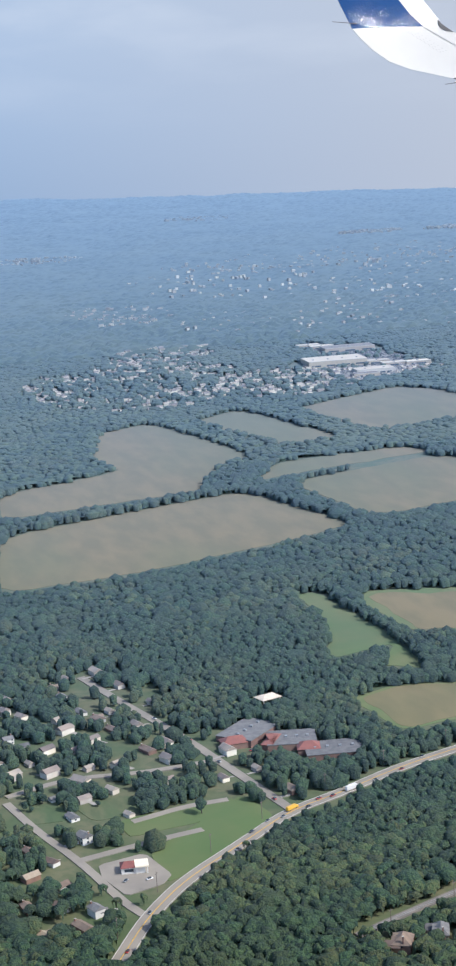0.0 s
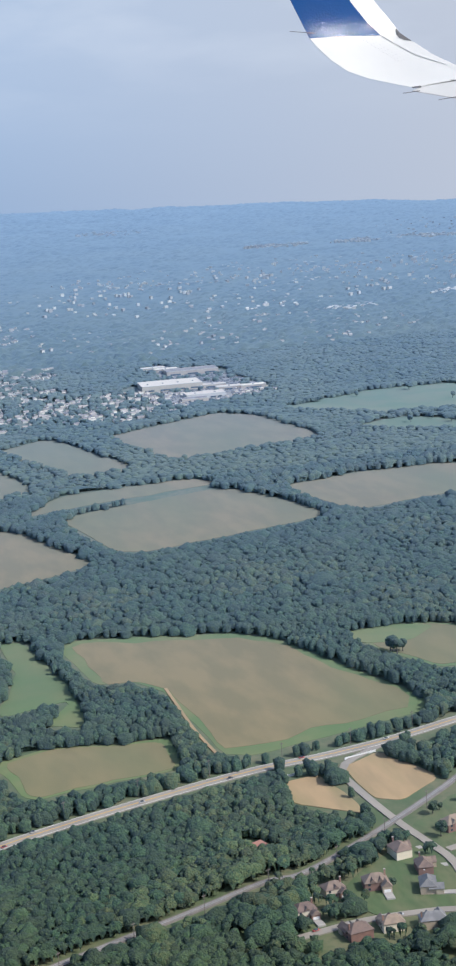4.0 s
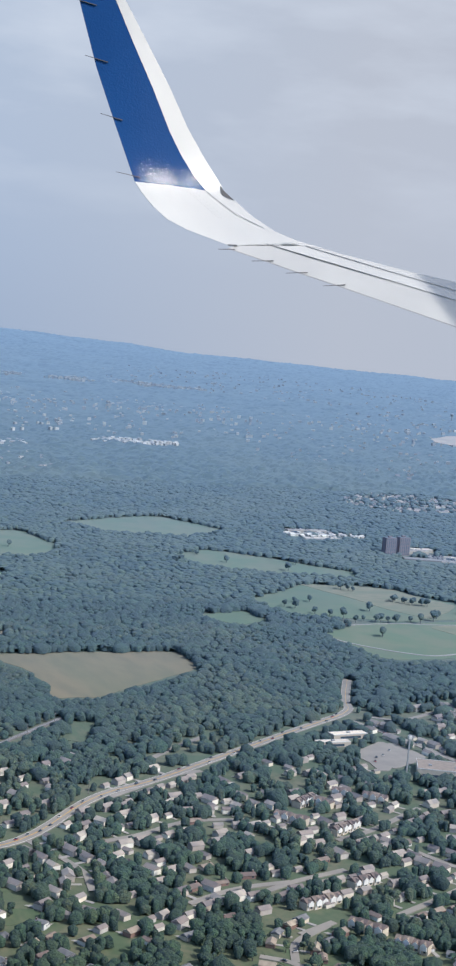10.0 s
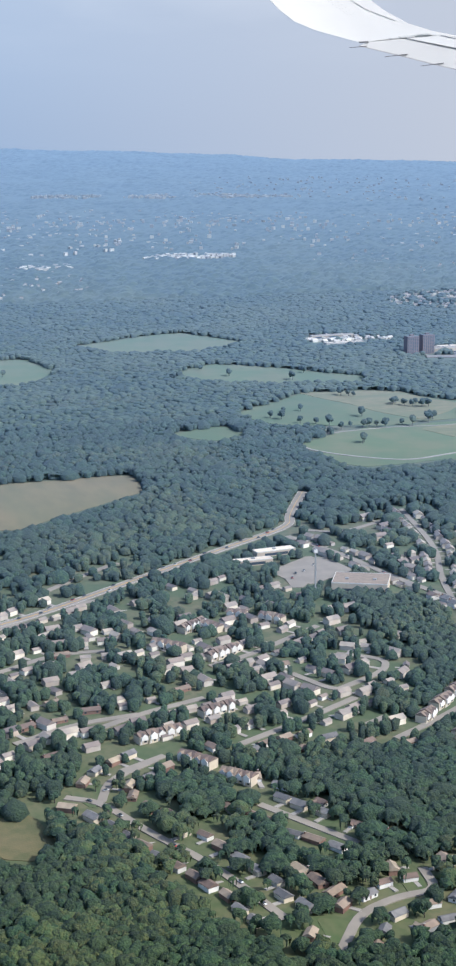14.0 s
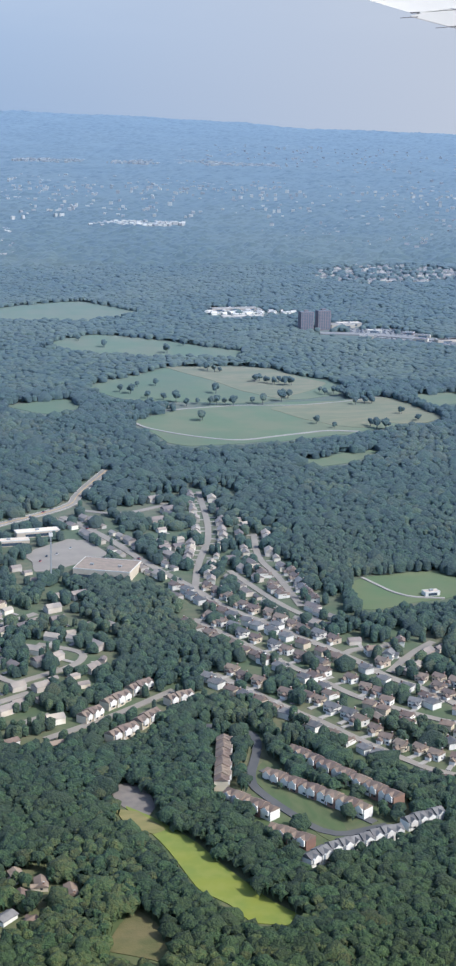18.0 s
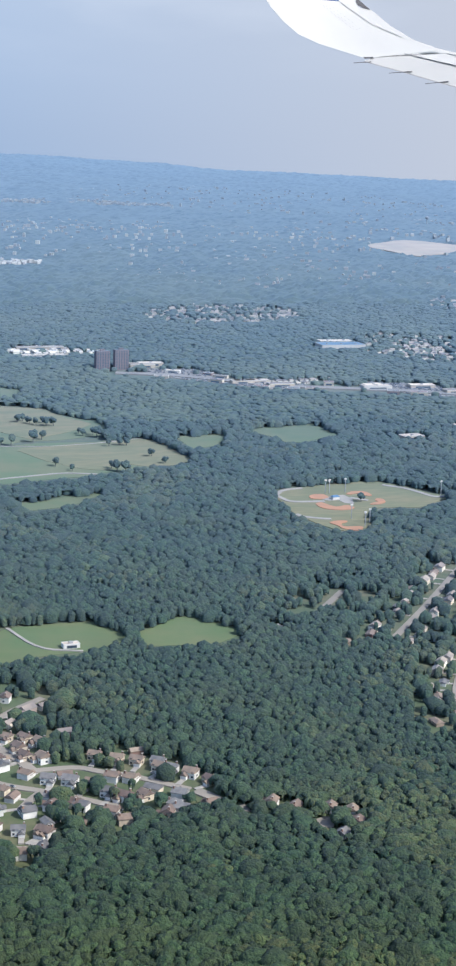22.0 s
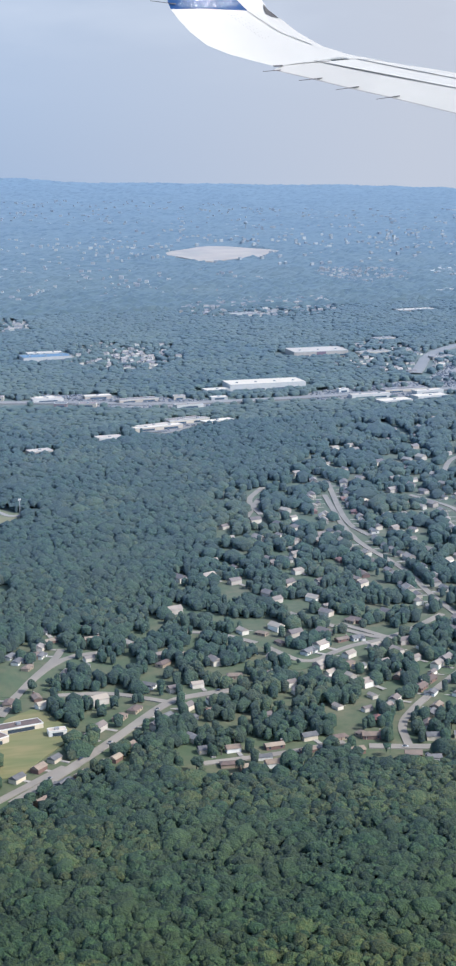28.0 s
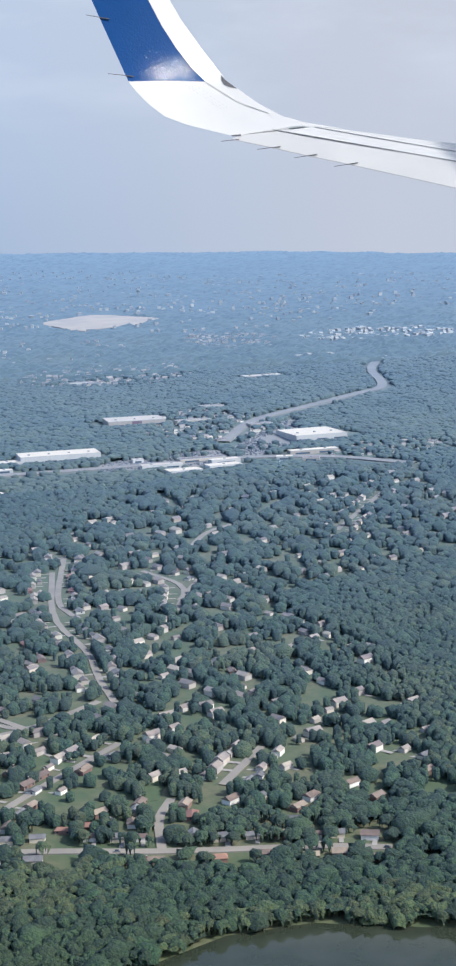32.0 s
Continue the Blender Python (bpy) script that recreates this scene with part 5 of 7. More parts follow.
for key, (kind, gap) in FILL.items():
    line = rounded(STREETS[key], False)
    walked = gap * 0.5
    for (ax, ay), (bx, by) in zip(line[:-1], line[1:]):
        d = math.hypot(bx - ax, by - ay)
        while walked < d:
            for side in (-1, 1):
                t = walked / d
                back = 2.55 if kind == "dense" else 3.1 + pick.uniform(-0.2, 0.8)
                x = ax + (bx - ax) * t - (by - ay) / d * side * back + pick.uniform(-0.45, 0.45)
                y = ay + (by - ay) * t + (bx - ax) / d * side * back + pick.uniform(-0.3, 0.3)
                px, py = np.array([x]), np.array([y])
                if not roads_clear(x, y, 1.3) or any(inside(px, py, p)[0] for p in OPEN):
                    continue
                if any(math.hypot(q[0] - x, q[1] - y) < (2.3 if kind == "dense" else 2.7) for q in HOMES) or pick.random() < 0.08:
                    continue
                HOMES.append((x, y, 1.3))
                turn = math.atan2(by - ay, bx - ax) + (0 if side > 0 else math.pi)
                if y < 272 and len(HOMES) < 415:
                    shrink(put(pick.choice(KINDS[kind if kind == "dense" or pick.random() < 0.55 else pick.choice(("white", "ranch", "bungalow"))]), stand(x, y, turn + pick.uniform(-0.22, 0.22))), kind)
                else:
                    LATER.append((x, y, turn))
            walked += gap * pick.uniform(0.9, 1.15)
        walked -= d

# scattered houses between the streets
for poly, gap, n in zip(SUBURBS, (2.5, 2.8, 3.1, 3.3, 4.2, 2.5, 3.8, 2.6, 3.4), (70, 70, 75, 40, 40, 60, 60, 12, 40)):
    us, vs = [p[0] for p in poly], [p[1] for p in poly]
    tilt = pick.uniform(0.2, 0.6)
    for _ in range(n * 5):
        x, y = pick.uniform(min(us), max(us)), pick.uniform(min(vs), max(vs))
        p, q = np.array([x]), np.array([y])
        if not inside(p, q, poly)[0] or any(math.hypot(o[0] - x, o[1] - y) < gap for o in HOMES) or not roads_clear(x, y, 1.4) or any(inside(p, q, o)[0] for o in OPEN):
            continue
        HOMES.append((x, y, 1.5))
        LATER.append((x, y, tilt + pick.choice((0, 1.57, 3.14)) + pick.uniform(-0.15, 0.15)))


# ---- rows of townhouses and apartments ----
ROW_LOOKS = {"brick": ("brick", "roof_brown", "row of brick and white townhouses with brown roofs"), "white": ("siding_white", "roof_grey", "row of white townhouses with grey roofs"),
             "cream": ("siding_cream", "roof_brown", "row of cream apartments with brown gable roofs")}


def terrace(look_name, a, b):
    wall, roof, label = ROW_LOOKS[look_name]
    length = math.hypot(b[0] - a[0], b[1] - a[1]) / S
    n = max(2, round(length / 7.5))
    w = length / n
    thing = tagged(new("townhouse_row"), label, "townhouses", group="townhouse rows")
    for k in range(n):
        x0, x1 = -length / 2 + k * w, -length / 2 + (k + 1) * w
        step = 1.1 * (k % 2)
        h = 5.6 + 0.8 * (k % 2)
        bm = blocks((x0, x1, -4.5 - step, 4.5, -1.5, h))
        gable_wall(bm, x0, x1, -4.5 - step, 4.5, h, 2.6)
        hpart("wall", bm, M[wall if k % 2 or look_name != "brick" else "siding_white"], thing)
        bm = bmesh.new()
        pitched(bm, x0, x1, -4.5 - step, 4.5, h, 2.6, 0.2, 0)
        hpart("roof", bm, M[roof], thing)
        bm = bmesh.new()
        pitched(bm, x0 + w * 0.15, x1 - w * 0.15, -5.3 - step, 1.0, h - 0.2, 2.4, 0.2, 0, "y")
        gable = hpart("gable", bm, M[roof], thing)
        bm = bmesh.new()
        face = [[bm.verts.new((x, y - step, z)) for x, z in ((x0 + w * 0.12, 2.8), (x1 - w * 0.12, 2.8), (x1 - w * 0.12, h - 0.2), ((x0 + x1) / 2, h + 2.1), (x0 + w * 0.12, h - 0.2))] for y in (-5.6, -4.4)]
        bm.faces.new(face[0][::-1])
        for e in range(5):
            bm.faces.new((face[0][e], face[0][(e + 1) % 5], face[1][(e + 1) % 5], face[1][e]))
        hpart("gable_front", bm, M["siding_white"], gable, "white gable front")
        hpart("front_door", blocks((x0 + 0.8, x0 + 1.8, -4.6 - step, -4.45 - step, 0, 2.2)), M["white_trim"], thing, "white front door")
        for z in (0.9, 3.8):
            hpart("window", blocks((x1 - w * 0.5, x1 - w * 0.2, -4.6 - step, -4.45 - step, z, z + 1.4)), M["glass"], thing, "dark glass window")
    x, y = (a[0] + b[0]) / 2, (a[1] + b[1]) / 2
    thing.matrix_basis = stand(x, y, math.atan2(b[1] - a[1], b[0] - a[0]))
    for k in range(n + 1):
        HOMES.append((a[0] + (b[0] - a[0]) * k / n, a[1] + (b[1] - a[1]) * k / n, 1.9))


for look_name, rows in ROWS.items():
    for a, b in rows:
        if a[0] > b[0]:
            a, b = b, a
        terrace(look_name, a, b)


# ---- larger buildings ----
def hall(name, label, category, x, y, turn, lx, ly, h, wall, roof, parapet=0.6, extras=()):
    """A flat-roofed hall in metres with a parapet, roof units, doors and a row of windows."""
    thing = tagged(new(name), label, category)
    hpart("wall", blocks((-lx / 2, lx / 2, -ly / 2, ly / 2, -2, h)), M[wall], thing)
    hpart("roof", blocks((-lx / 2 + 0.3, lx / 2 - 0.3, -ly / 2 + 0.3, ly / 2 - 0.3, h, h + 0.3)), M[roof], thing)
    for b in ((-lx / 2 - 0.1, lx / 2 + 0.1, -ly / 2 - 0.1, -ly / 2 + 0.3), (-lx / 2 - 0.1, lx / 2 + 0.1, ly / 2 - 0.3, ly / 2 + 0.1), (-lx / 2 - 0.1, -lx / 2 + 0.3, -ly / 2 + 0.3, ly / 2 - 0.3), (lx / 2 - 0.3, lx / 2 + 0.1, -ly / 2 + 0.3, ly / 2 - 0.3)):
        hpart("parapet", blocks((*b, h - 0.2, h + parapet)), M["white_trim"], thing)
    n = max(1, int(lx / 26))
    for k in range(n):
        cx = -lx / 2 + lx * (k + 0.5) / n
        hpart("roof_unit", blocks((cx - 1.6, cx + 1.6, -ly * 0.15, -ly * 0.15 + 2.6, h + 0.2, h + 1.8)), M["metal"], thing, "grey metal roof unit")
        hpart("window", blocks((cx - lx * 0.3 / n, cx + lx * 0.3 / n, -ly / 2 - 0.15, -ly / 2 + 0.05, 0.6, min(3.2, h - 0.6))), M["glass"], thing, "dark shop window")
    for nm, box, mat in extras:
        hpart(nm, blocks(box), M[mat], thing)
    thing.matrix_basis = stand(x, y, turn)
    r = math.hypot(lx, ly) / 2 * S
    for k in range(-2, 3):
        c = lx * S * 0.2 * k
        HOMES.append((x + math.cos(turn) * c, y + math.sin(turn) * c, max(ly * S * 0.5, lx * S * 0.14) + 1.6))
    return thing


for x, y in WEST_HALLS[3:]:
    hall("store", "low cream store in a shopping park", "store", x, y, -0.1, 46, 24, 6, "siding_cream", "roof_white" if x > -30 else "roof_tan")
hall("warehouse", "huge cream-roofed warehouse beside a car park", "warehouse", *WEST_HALLS[0], -0.12, 110, 80, 10, "siding_cream", "roof_white")
hall("warehouse", "low white warehouse with a pale roof", "warehouse", *WEST_HALLS[1], -0.1, 70, 40, 8, "siding_white", "roof_white")
hall("warehouse", "low tan warehouse with a grey roof", "warehouse", *WEST_HALLS[2], -0.1, 100, 50, 8, "siding_cream", "roof_tan")
hall("warehouse", "long white warehouse beside a highway", "warehouse", 327, 470, -0.03, 118, 50, 10, "siding_white", "roof_white")
hall("store", "large pale-roofed store with an orange-brown front", "store", 363, 524, -0.05, 95, 60, 9, "siding_cream", "roof_white", 0.8, (("facade_sign", (-8, 8, -30.6, -29.8, 3, 8.5), "roof_red"),))
hall("store", "wide white-roofed store beside a car park", "store", 409, 478, 0.05, 85, 85, 9, "siding_white", "roof_white")
hall("store", "low white shop row beside a highway", "store", 352, 446, 0.0, 60, 16, 6, "siding_white", "roof_white")
hall("store", "low white shop row beside a highway", "store", 371, 447, 0.1, 45, 16, 6, "siding_white", "roof_white")
hall("store", "low cream shop row beside a highway", "store", 400, 452, 0.0, 75, 16, 6, "siding_cream", "roof_white")
hall("school", "pale blue-roofed school among woods", "school", 272, 538, 0.02, 80, 40, 8, "siding_white", "roof_blue")
hall("store", "brown-roofed store with cream walls beside a car park", "store", 77.4, 276.4, -0.46, 52, 38, 8, "siding_cream", "roof_tan")
hall("store", "long low shop row with a pale canopy", "store", 68, 300.5, 0.12, 42, 12, 5, "siding_cream", "roof_white")
hall("store", "long low shop row with a pale canopy", "store", 62, 295.3, 0.05, 38, 10, 5, "siding_cream", "roof_white")
hall("school", "long low cream school with a brown roof on a lawn", "school", 211.3, 223.0, 0.2, 34, 12, 4, "siding_cream", "roof_brown")
hall("school_annex", "small white school annex on a lawn", "school", 216.3, 219.6, 0.0, 13, 8, 4, "siding_white", "roof_white")
hall("shop", "purple-grey roofed low building by a lawn", "shop", 206, 218.5, 0.5, 30, 14, 5, "siding_cream", "roof_brown")
hall("shop", "red-roofed shop beside the main road", "shop", -36.4, 235.2, 0.25, 17, 12, 5, "siding_cream", "roof_red")
hall("shop", "long red-roofed shop beside the main road", "shop", -27.1, 249.2, 0.2, 24, 10, 5, "siding_cream", "roof_red")
for x, y in ((181, 500.8), (187.3, 502.6)):
    t = tagged(new("apartment_tower"), "dark brick apartment tower with rows of windows", "tower", group="twin towers")
    hpart("wall", blocks((-13, 13, -8, 8, -2, 40)), M["tower_brick"], t)
    hpart("roof", blocks((-12.6, 12.6, -7.6, 7.6, 40, 40.6)), M["roof_grey"], t)
    hpart("lift_house", blocks((-4, 4, -3, 3, 40.5, 44)), M["tower_brick"], t)
    for k in range(12):
        for c in range(5):
            hpart("window", blocks((-11.5 + c * 4.9, -8.7 + c * 4.9, -8.15, -7.95, 2 + k * 3.1, 3.8 + k * 3.1)), M["glass"], t, "dark glass window")
    t.matrix_basis = stand(x, y, 0.1)
    t.scale = (0.84, 0.84, 0.78)
    HOMES.append((x, y, 3.2))

for x, y, turn, lx, ly, wall, roof in SHOPS:
    hall("shop", {"roof_white": "low pale-roofed shop beside a highway", "roof_tan": "low tan-roofed shop beside a highway", "roof_grey": "low grey-roofed shop beside a highway"}[roof], "shop", x, y, turn, lx, ly, 5, wall, roof)

# small shops in a row on both sides of the highway
rnd_shop = random.Random(11)
strip_line = rounded(HIGHWAYS[0], False)
for k in range(26):
    a = rnd_shop.randrange(2, len(strip_line) - 3)
    (ax, ay), (bx, by) = strip_line[a], strip_line[a + 1]
    t, side = rnd_shop.random(), rnd_shop.choice((-1, 1))
    d = math.hypot(bx - ax, by - ay)
    off = side * rnd_shop.uniform(3.6, 7.5)
    x, y = ax + (bx - ax) * t - (by - ay) / d * off, ay + (by - ay) * t + (bx - ax) / d * off
    if any(math.hypot(q[0] - x, q[1] - y) < q[2] + 1.2 for q in HOMES) or not roads_clear(x, y, 1.6):
        continue
    look_of = rnd_shop.choice((("siding_cream", "roof_tan", "low tan-roofed shop beside a highway"), ("siding_white", "roof_white", "low pale-roofed shop beside a highway"), ("brick", "roof_grey", "low brick shop with a grey roof beside a highway"), ("siding_cream", "roof_rust", "low shop with a rusty roof beside a highway")))
    hall("shop", look_of[2], "shop", x, y, math.atan2(by - ay, bx - ax), rnd_shop.uniform(14, 25), rnd_shop.uniform(9, 14), rnd_shop.uniform(4, 6), look_of[0], look_of[1])

# the school by the junction: grey flat wings and red hip roofs
t = tagged(new("school"), "sprawling school with dark grey flat roofs and red hip roofs", "school")
for cx, cy, lx, ly, turn, red in ((-170.4, 233.0, 20, 15, 0.5, 1), (-167.0, 236.6, 46, 32, 1.25, 0), (-164.8, 231.2, 9, 26, -0.1, 1), (-161.8, 230.8, 38, 32, 0.25, 0), (-160.4, 226.6, 17, 16, 0.25, 1), (-157.0, 224.6, 44, 30, 0.3, 0)):
    m = Matrix.Translation(((cx + 164) / S, (cy - 230) / S, (float(gz(0, cy)) - float(gz(0, 230))) / S)) @ Matrix.Rotation(turn - 0.5, 4, "Z")
    bm = blocks((-lx / 2, lx / 2, -ly / 2, ly / 2, -2, 4.5))
    bmesh.ops.transform(bm, matrix=m, verts=bm.verts)
    hpart("wing", bm, M["brick"], t)
    bm = bmesh.new()
    if red:
        pitched(bm, -lx / 2, lx / 2, -ly / 2, ly / 2, 4.6, 4, 0.6, ly * 0.4)
    else:
        block(bm, -lx / 2 - 0.3, lx / 2 + 0.3, -ly / 2 - 0.3, ly / 2 + 0.3, 4.5, 5.0)
    bmesh.ops.transform(bm, matrix=m, verts=bm.verts)
    hpart("roof", bm, M["roof_red" if red else "roof_grey"], t, "red hip roof" if red else "dark grey flat roof")
    if not red:
        for k in range(4):
            bm = blocks((-lx * 0.35 + k * lx * 0.22, -lx * 0.35 + k * lx * 0.22 + 2, -1, 1.4, 5.0, 6.2))
            bmesh.ops.transform(bm, matrix=m, verts=bm.verts)
            hpart("roof_unit", bm, M["metal"], t, "pale metal roof unit")
    HOMES.append((cx, cy, 4.6))
t.matrix_basis = stand(-164, 230, 0)
t = tagged(new("pavilion"), "white-roofed open pavilion at the wood's edge", "pavilion")
bm = bmesh.new()
pitched(bm, -9, 9, -7, 7, 5, 2.2, 0.5, 6)
hpart("roof", bm, M["roof_white"], t)
for x in (-8, 8):
    for y in (-6, 0, 6):
        hpart("post", blocks((x - 0.25, x + 0.25, y - 0.25, y + 0.25, -2, 5)), M["white_trim"], t)
t.matrix_basis = stand(-160, 248.9, 0.3)
HOMES.append((-160, 248.9, 3.4))
t = tagged(new("filling_station"), "white filling station with a red hip roof on asphalt", "filling station")
hpart("wall", blocks((-8, 8, -5, 5, -1, 4)), M["siding_white"], t)
bm = bmesh.new()
pitched(bm, -8, 1, -5, 5, 4, 2.6, 0.7, 3)
hpart("roof", bm, M["roof_red"], t)
hpart("canopy", blocks((1, 10, -7, 5, 4.2, 5.0)), M["roof_white"], t, "flat white canopy")
for x, y in ((2, -6), (9, -6), (9, 4)):
    hpart("post", blocks((x - 0.25, x + 0.25, y - 0.25, y + 0.25, -1, 4.2)), M["white_trim"], t)
hpart("window", blocks((-6, 0, -5.12, -4.95, 1, 3)), M["glass"], t, "dark shop window")
t.matrix_basis = stand(-194.4, 197.4, -0.15, 0.15)
HOMES.append((-194.4, 197.4, 3.0))
hall("sports_hut", "small white clubhouse on a sports field", "hut", 131, 255.9, 0.1, 14, 8, 3.5, "siding_white", "roof_white")

# the ball field: clay infields on grass
for poly in INFIELDS:
    sheet("infield", rounded(poly, True, 1, 0.2), M["clay"], 0.24, "orange clay ball-field infield", "ball field")
sheet("plaza", PLAZA, M["concrete"], 0.2, "paved plaza between ball fields", "plaza")
for line in FIELD_PATHS:
    road("footpath", line, 1.2, M["concrete"], 0.22, "pale gravel path round the ball fields", "path")
for poly in PADS:
    sheet("drive_court", rounded(poly, True, 1, 0.15), M["asphalt"], 0.2, "pale asphalt turning court between houses", "court")
    OPEN.append(poly)
t = tagged(new("field_hut"), "small blue-roofed hut between ball fields", "hut")
hpart("wall", blocks((-4, 4, -3, 3, -1, 3)), M["siding_white"], t)
bm = bmesh.new()
pitched(bm, -4, 4, -3, 3, 3, 1.6, 0.6, 2)
hpart("roof", bm, M["roof_blue"], t)
t.matrix_basis = stand(*HUT, 0.2, 0.2)
light_mast = tagged(new("floodlight_mast"), "tall grey floodlight mast beside a ball field", "floodlight", group="floodlights")
hpart("pole", blocks((-0.35, 0.35, -0.35, 0.35, -1, 16)), M["metal"], light_mast)
hpart("lamp_head", blocks((-1.6, 1.6, -0.3, 0.3, 15, 16.8)), M["white_trim"], light_mast)
for x, y in MASTS:
    put(light_mast, stand(x, y, 0.3))

# masts and towers
t = tagged(new("lattice_mast"), "tall thin grey mast beside a store", "mast")
hpart("pole", blocks((-0.6, 0.6, -0.6, 0.6, -1, 48)), M["metal"], t)
hpart("antenna", blocks((-1.6, 1.6, -1.6, 1.6, 44, 47)), M["white_trim"], t)
t.matrix_basis = stand(66.7, 271.9, 0)
t = tagged(new("water_tower"), "white water tower above far woods", "water tower")
bm = bmesh.new()
bmesh.ops.create_uvsphere(bm, u_segments=20, v_segments=12, radius=6.5)
bmesh.ops.transform(bm, matrix=Matrix.Translation((0, 0, 26)) @ Matrix.Diagonal((1, 1, 0.85, 1)), verts=bm.verts)
hpart("tank", bm, M["siding_white"], t)
bm = bmesh.new()
bmesh.ops.create_cone(bm, cap_ends=True, segments=16, radius1=2, radius2=1.4, depth=26)
bmesh.ops.translate(bm, vec=(0, 0, 11), verts=bm.verts)
hpart("stem", bm, M["siding_white"], t)
t.matrix_basis = stand(478, 982, 0)

# ---- far town specks ----
def far_houses(name, xs, ys, turns, label, wall, roof, big=1.0):
    base_v = np.array([(-6, -4, -7), (6, -4, -7), (6, 4, -7), (-6, 4, -7), (-6, -4, 4), (6, -4, 4), (6, 4, 4), (-6, 4, 4), (-6.4, -4.4, 4), (6.4, -4.4, 4), (6.4, 4.4, 4), (-6.4, 4.4, 4), (-6.4, 0, 6.6), (6.4, 0, 6.6), (1.5, -14, 0.3), (5.5, -14, 0.3), (5.5, -4, 0.3), (1.5, -4, 0.3)]) * S
    wf = [(0, 1, 5, 4), (1, 2, 6, 5), (2, 3, 7, 6), (3, 0, 4, 7)]
    rf = [(8, 9, 13, 12), (10, 11, 12, 13), (9, 10, 13), (11, 8, 12)]
    verts, faces, kinds = [], [], []
    for k, (x, y, a) in enumerate(zip(xs, ys, turns)):
        c, s, q = math.cos(a), math.sin(a), big * pick.uniform(0.75, 1.35)
        z = float(gz(x, y)) + (0.8 if 640 < y < 800 else (1.25 if y < 950 else 0.85) if y >= 800 else 0.0)
        verts += [(x + (vx * c - vy * s) * q, y + (vx * s + vy * c) * q, z + (vz if y < 800 else min(vz, 4.7 * S)) * q) for vx, vy, vz in base_v]
        o = 18 * k
        faces += [tuple(i + o for i in f) for f in wf + rf + ([(14, 15, 16, 17)] if y < 420 else [])]
        kinds += [0] * 4 + [1] * 4 + ([2] if y < 420 else [])
    me = mesh_of(name, verts, faces, M[wall])
    me.materials.append(M[roof])
    me.materials.append(M["concrete"])
    me.polygons.foreach_set("material_index", kinds)
    tagged(new(name, me), label, "houses", kind="stuff")


# Far copies carry extra brightness in the colour, to show as specks through haze
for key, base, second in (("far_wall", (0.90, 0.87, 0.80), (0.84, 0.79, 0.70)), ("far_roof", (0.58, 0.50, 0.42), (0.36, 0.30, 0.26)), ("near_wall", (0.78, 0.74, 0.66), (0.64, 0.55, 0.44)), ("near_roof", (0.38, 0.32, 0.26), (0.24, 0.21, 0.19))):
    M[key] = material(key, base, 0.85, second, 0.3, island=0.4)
LATER.sort(key=lambda p: p[1])
COTTAGES = []
for label, wall, roof in (("small white cottage with a brown gable roof", "siding_white", "roof_brown"), ("small cream cottage with a grey gable roof", "siding_cream", "roof_grey"), ("small brick cottage with a tan gable roof", "brick", "roof_tan")):
    t = tagged(new("cottage"), label, "cottage", group="cottages along streets")
    bm = blocks((-6, 6, -4, 4, -1, 3.6))
    gable_wall(bm, -6, 6, -4, 4, 3.6, 2.4)
    hpart("wall", bm, M[wall], t)
    bm = bmesh.new()
    pitched(bm, -6, 6, -4, 4, 3.6, 2.4, 0.5, 0)
    hpart("roof", bm, M[roof], t)
    hpart("driveway", blocks((1.5, 5, -13, -4, -1, 0.35)), M["concrete"], t, "pale concrete driveway")
    COTTAGES.append(t)
for x, y, a in LATER[:140]:
    shrink(put(pick.choice(COTTAGES), stand(x, y, a)), "cottage")
LATER = LATER[140:]
if LATER:
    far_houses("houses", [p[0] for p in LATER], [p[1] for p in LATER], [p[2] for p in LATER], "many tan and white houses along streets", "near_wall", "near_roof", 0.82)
# centre, half size, number and size of each cluster of far houses
TOWNS = [(-110, 570, 42, 50, 150, 1.0), (-60, 548, 28, 30, 90, 1.0), (-75, 760, 26, 40, 60, 1.1), (-85, 632, 22, 18, 60, 1.0), (-15, 553, 16, 12, 24, 1.0), (106, 1272, 34, 22, 60, 1.5), (182, 1104, 26, 12, 70, 1.3), (262, 1098, 44, 14, 100, 1.3),
         (310, 1085, 26, 10, 60, 1.4), (105, 748, 16, 9, 34, 1.2), (180, 775, 22, 9, 34, 1.2), (-70, 1060, 34, 18, 50, 1.4), (250, 616, 32, 22, 90, 1.0), (168, 536, 12, 9, 14, 1.2), (172, 770, 18, 8, 20, 1.2), (172, 533, 16, 3, 12, 1.2),
         (378, 640, 34, 24, 60, 1.0), (300, 540, 22, 28, 36, 1.0), (302, 532, 7, 16, 16, 0.9), (384, 642, 34, 36, 50, 1.1), (462, 735, 24, 34, 60, 1.1), (535, 735, 40, 26, 80, 1.3), (382, 512, 22, 30, 34, 1.0), (235, 478, 14, 4, 14, 1.0), (430, 452, 30, 10, 16, 1.0),
         (250, 880, 160, 90, 110, 1.2), (60, 860, 110, 90, 90, 1.2), (480, 900, 120, 120, 120, 1.3), (320, 740, 90, 60, 70, 1.1), (430, 1150, 160, 120, 110, 1.5), (650, 1000, 120, 160, 120, 1.5), (150, 960, 160, 60, 90, 1.3), (30, 700, 90, 60, 70, 1.1)]
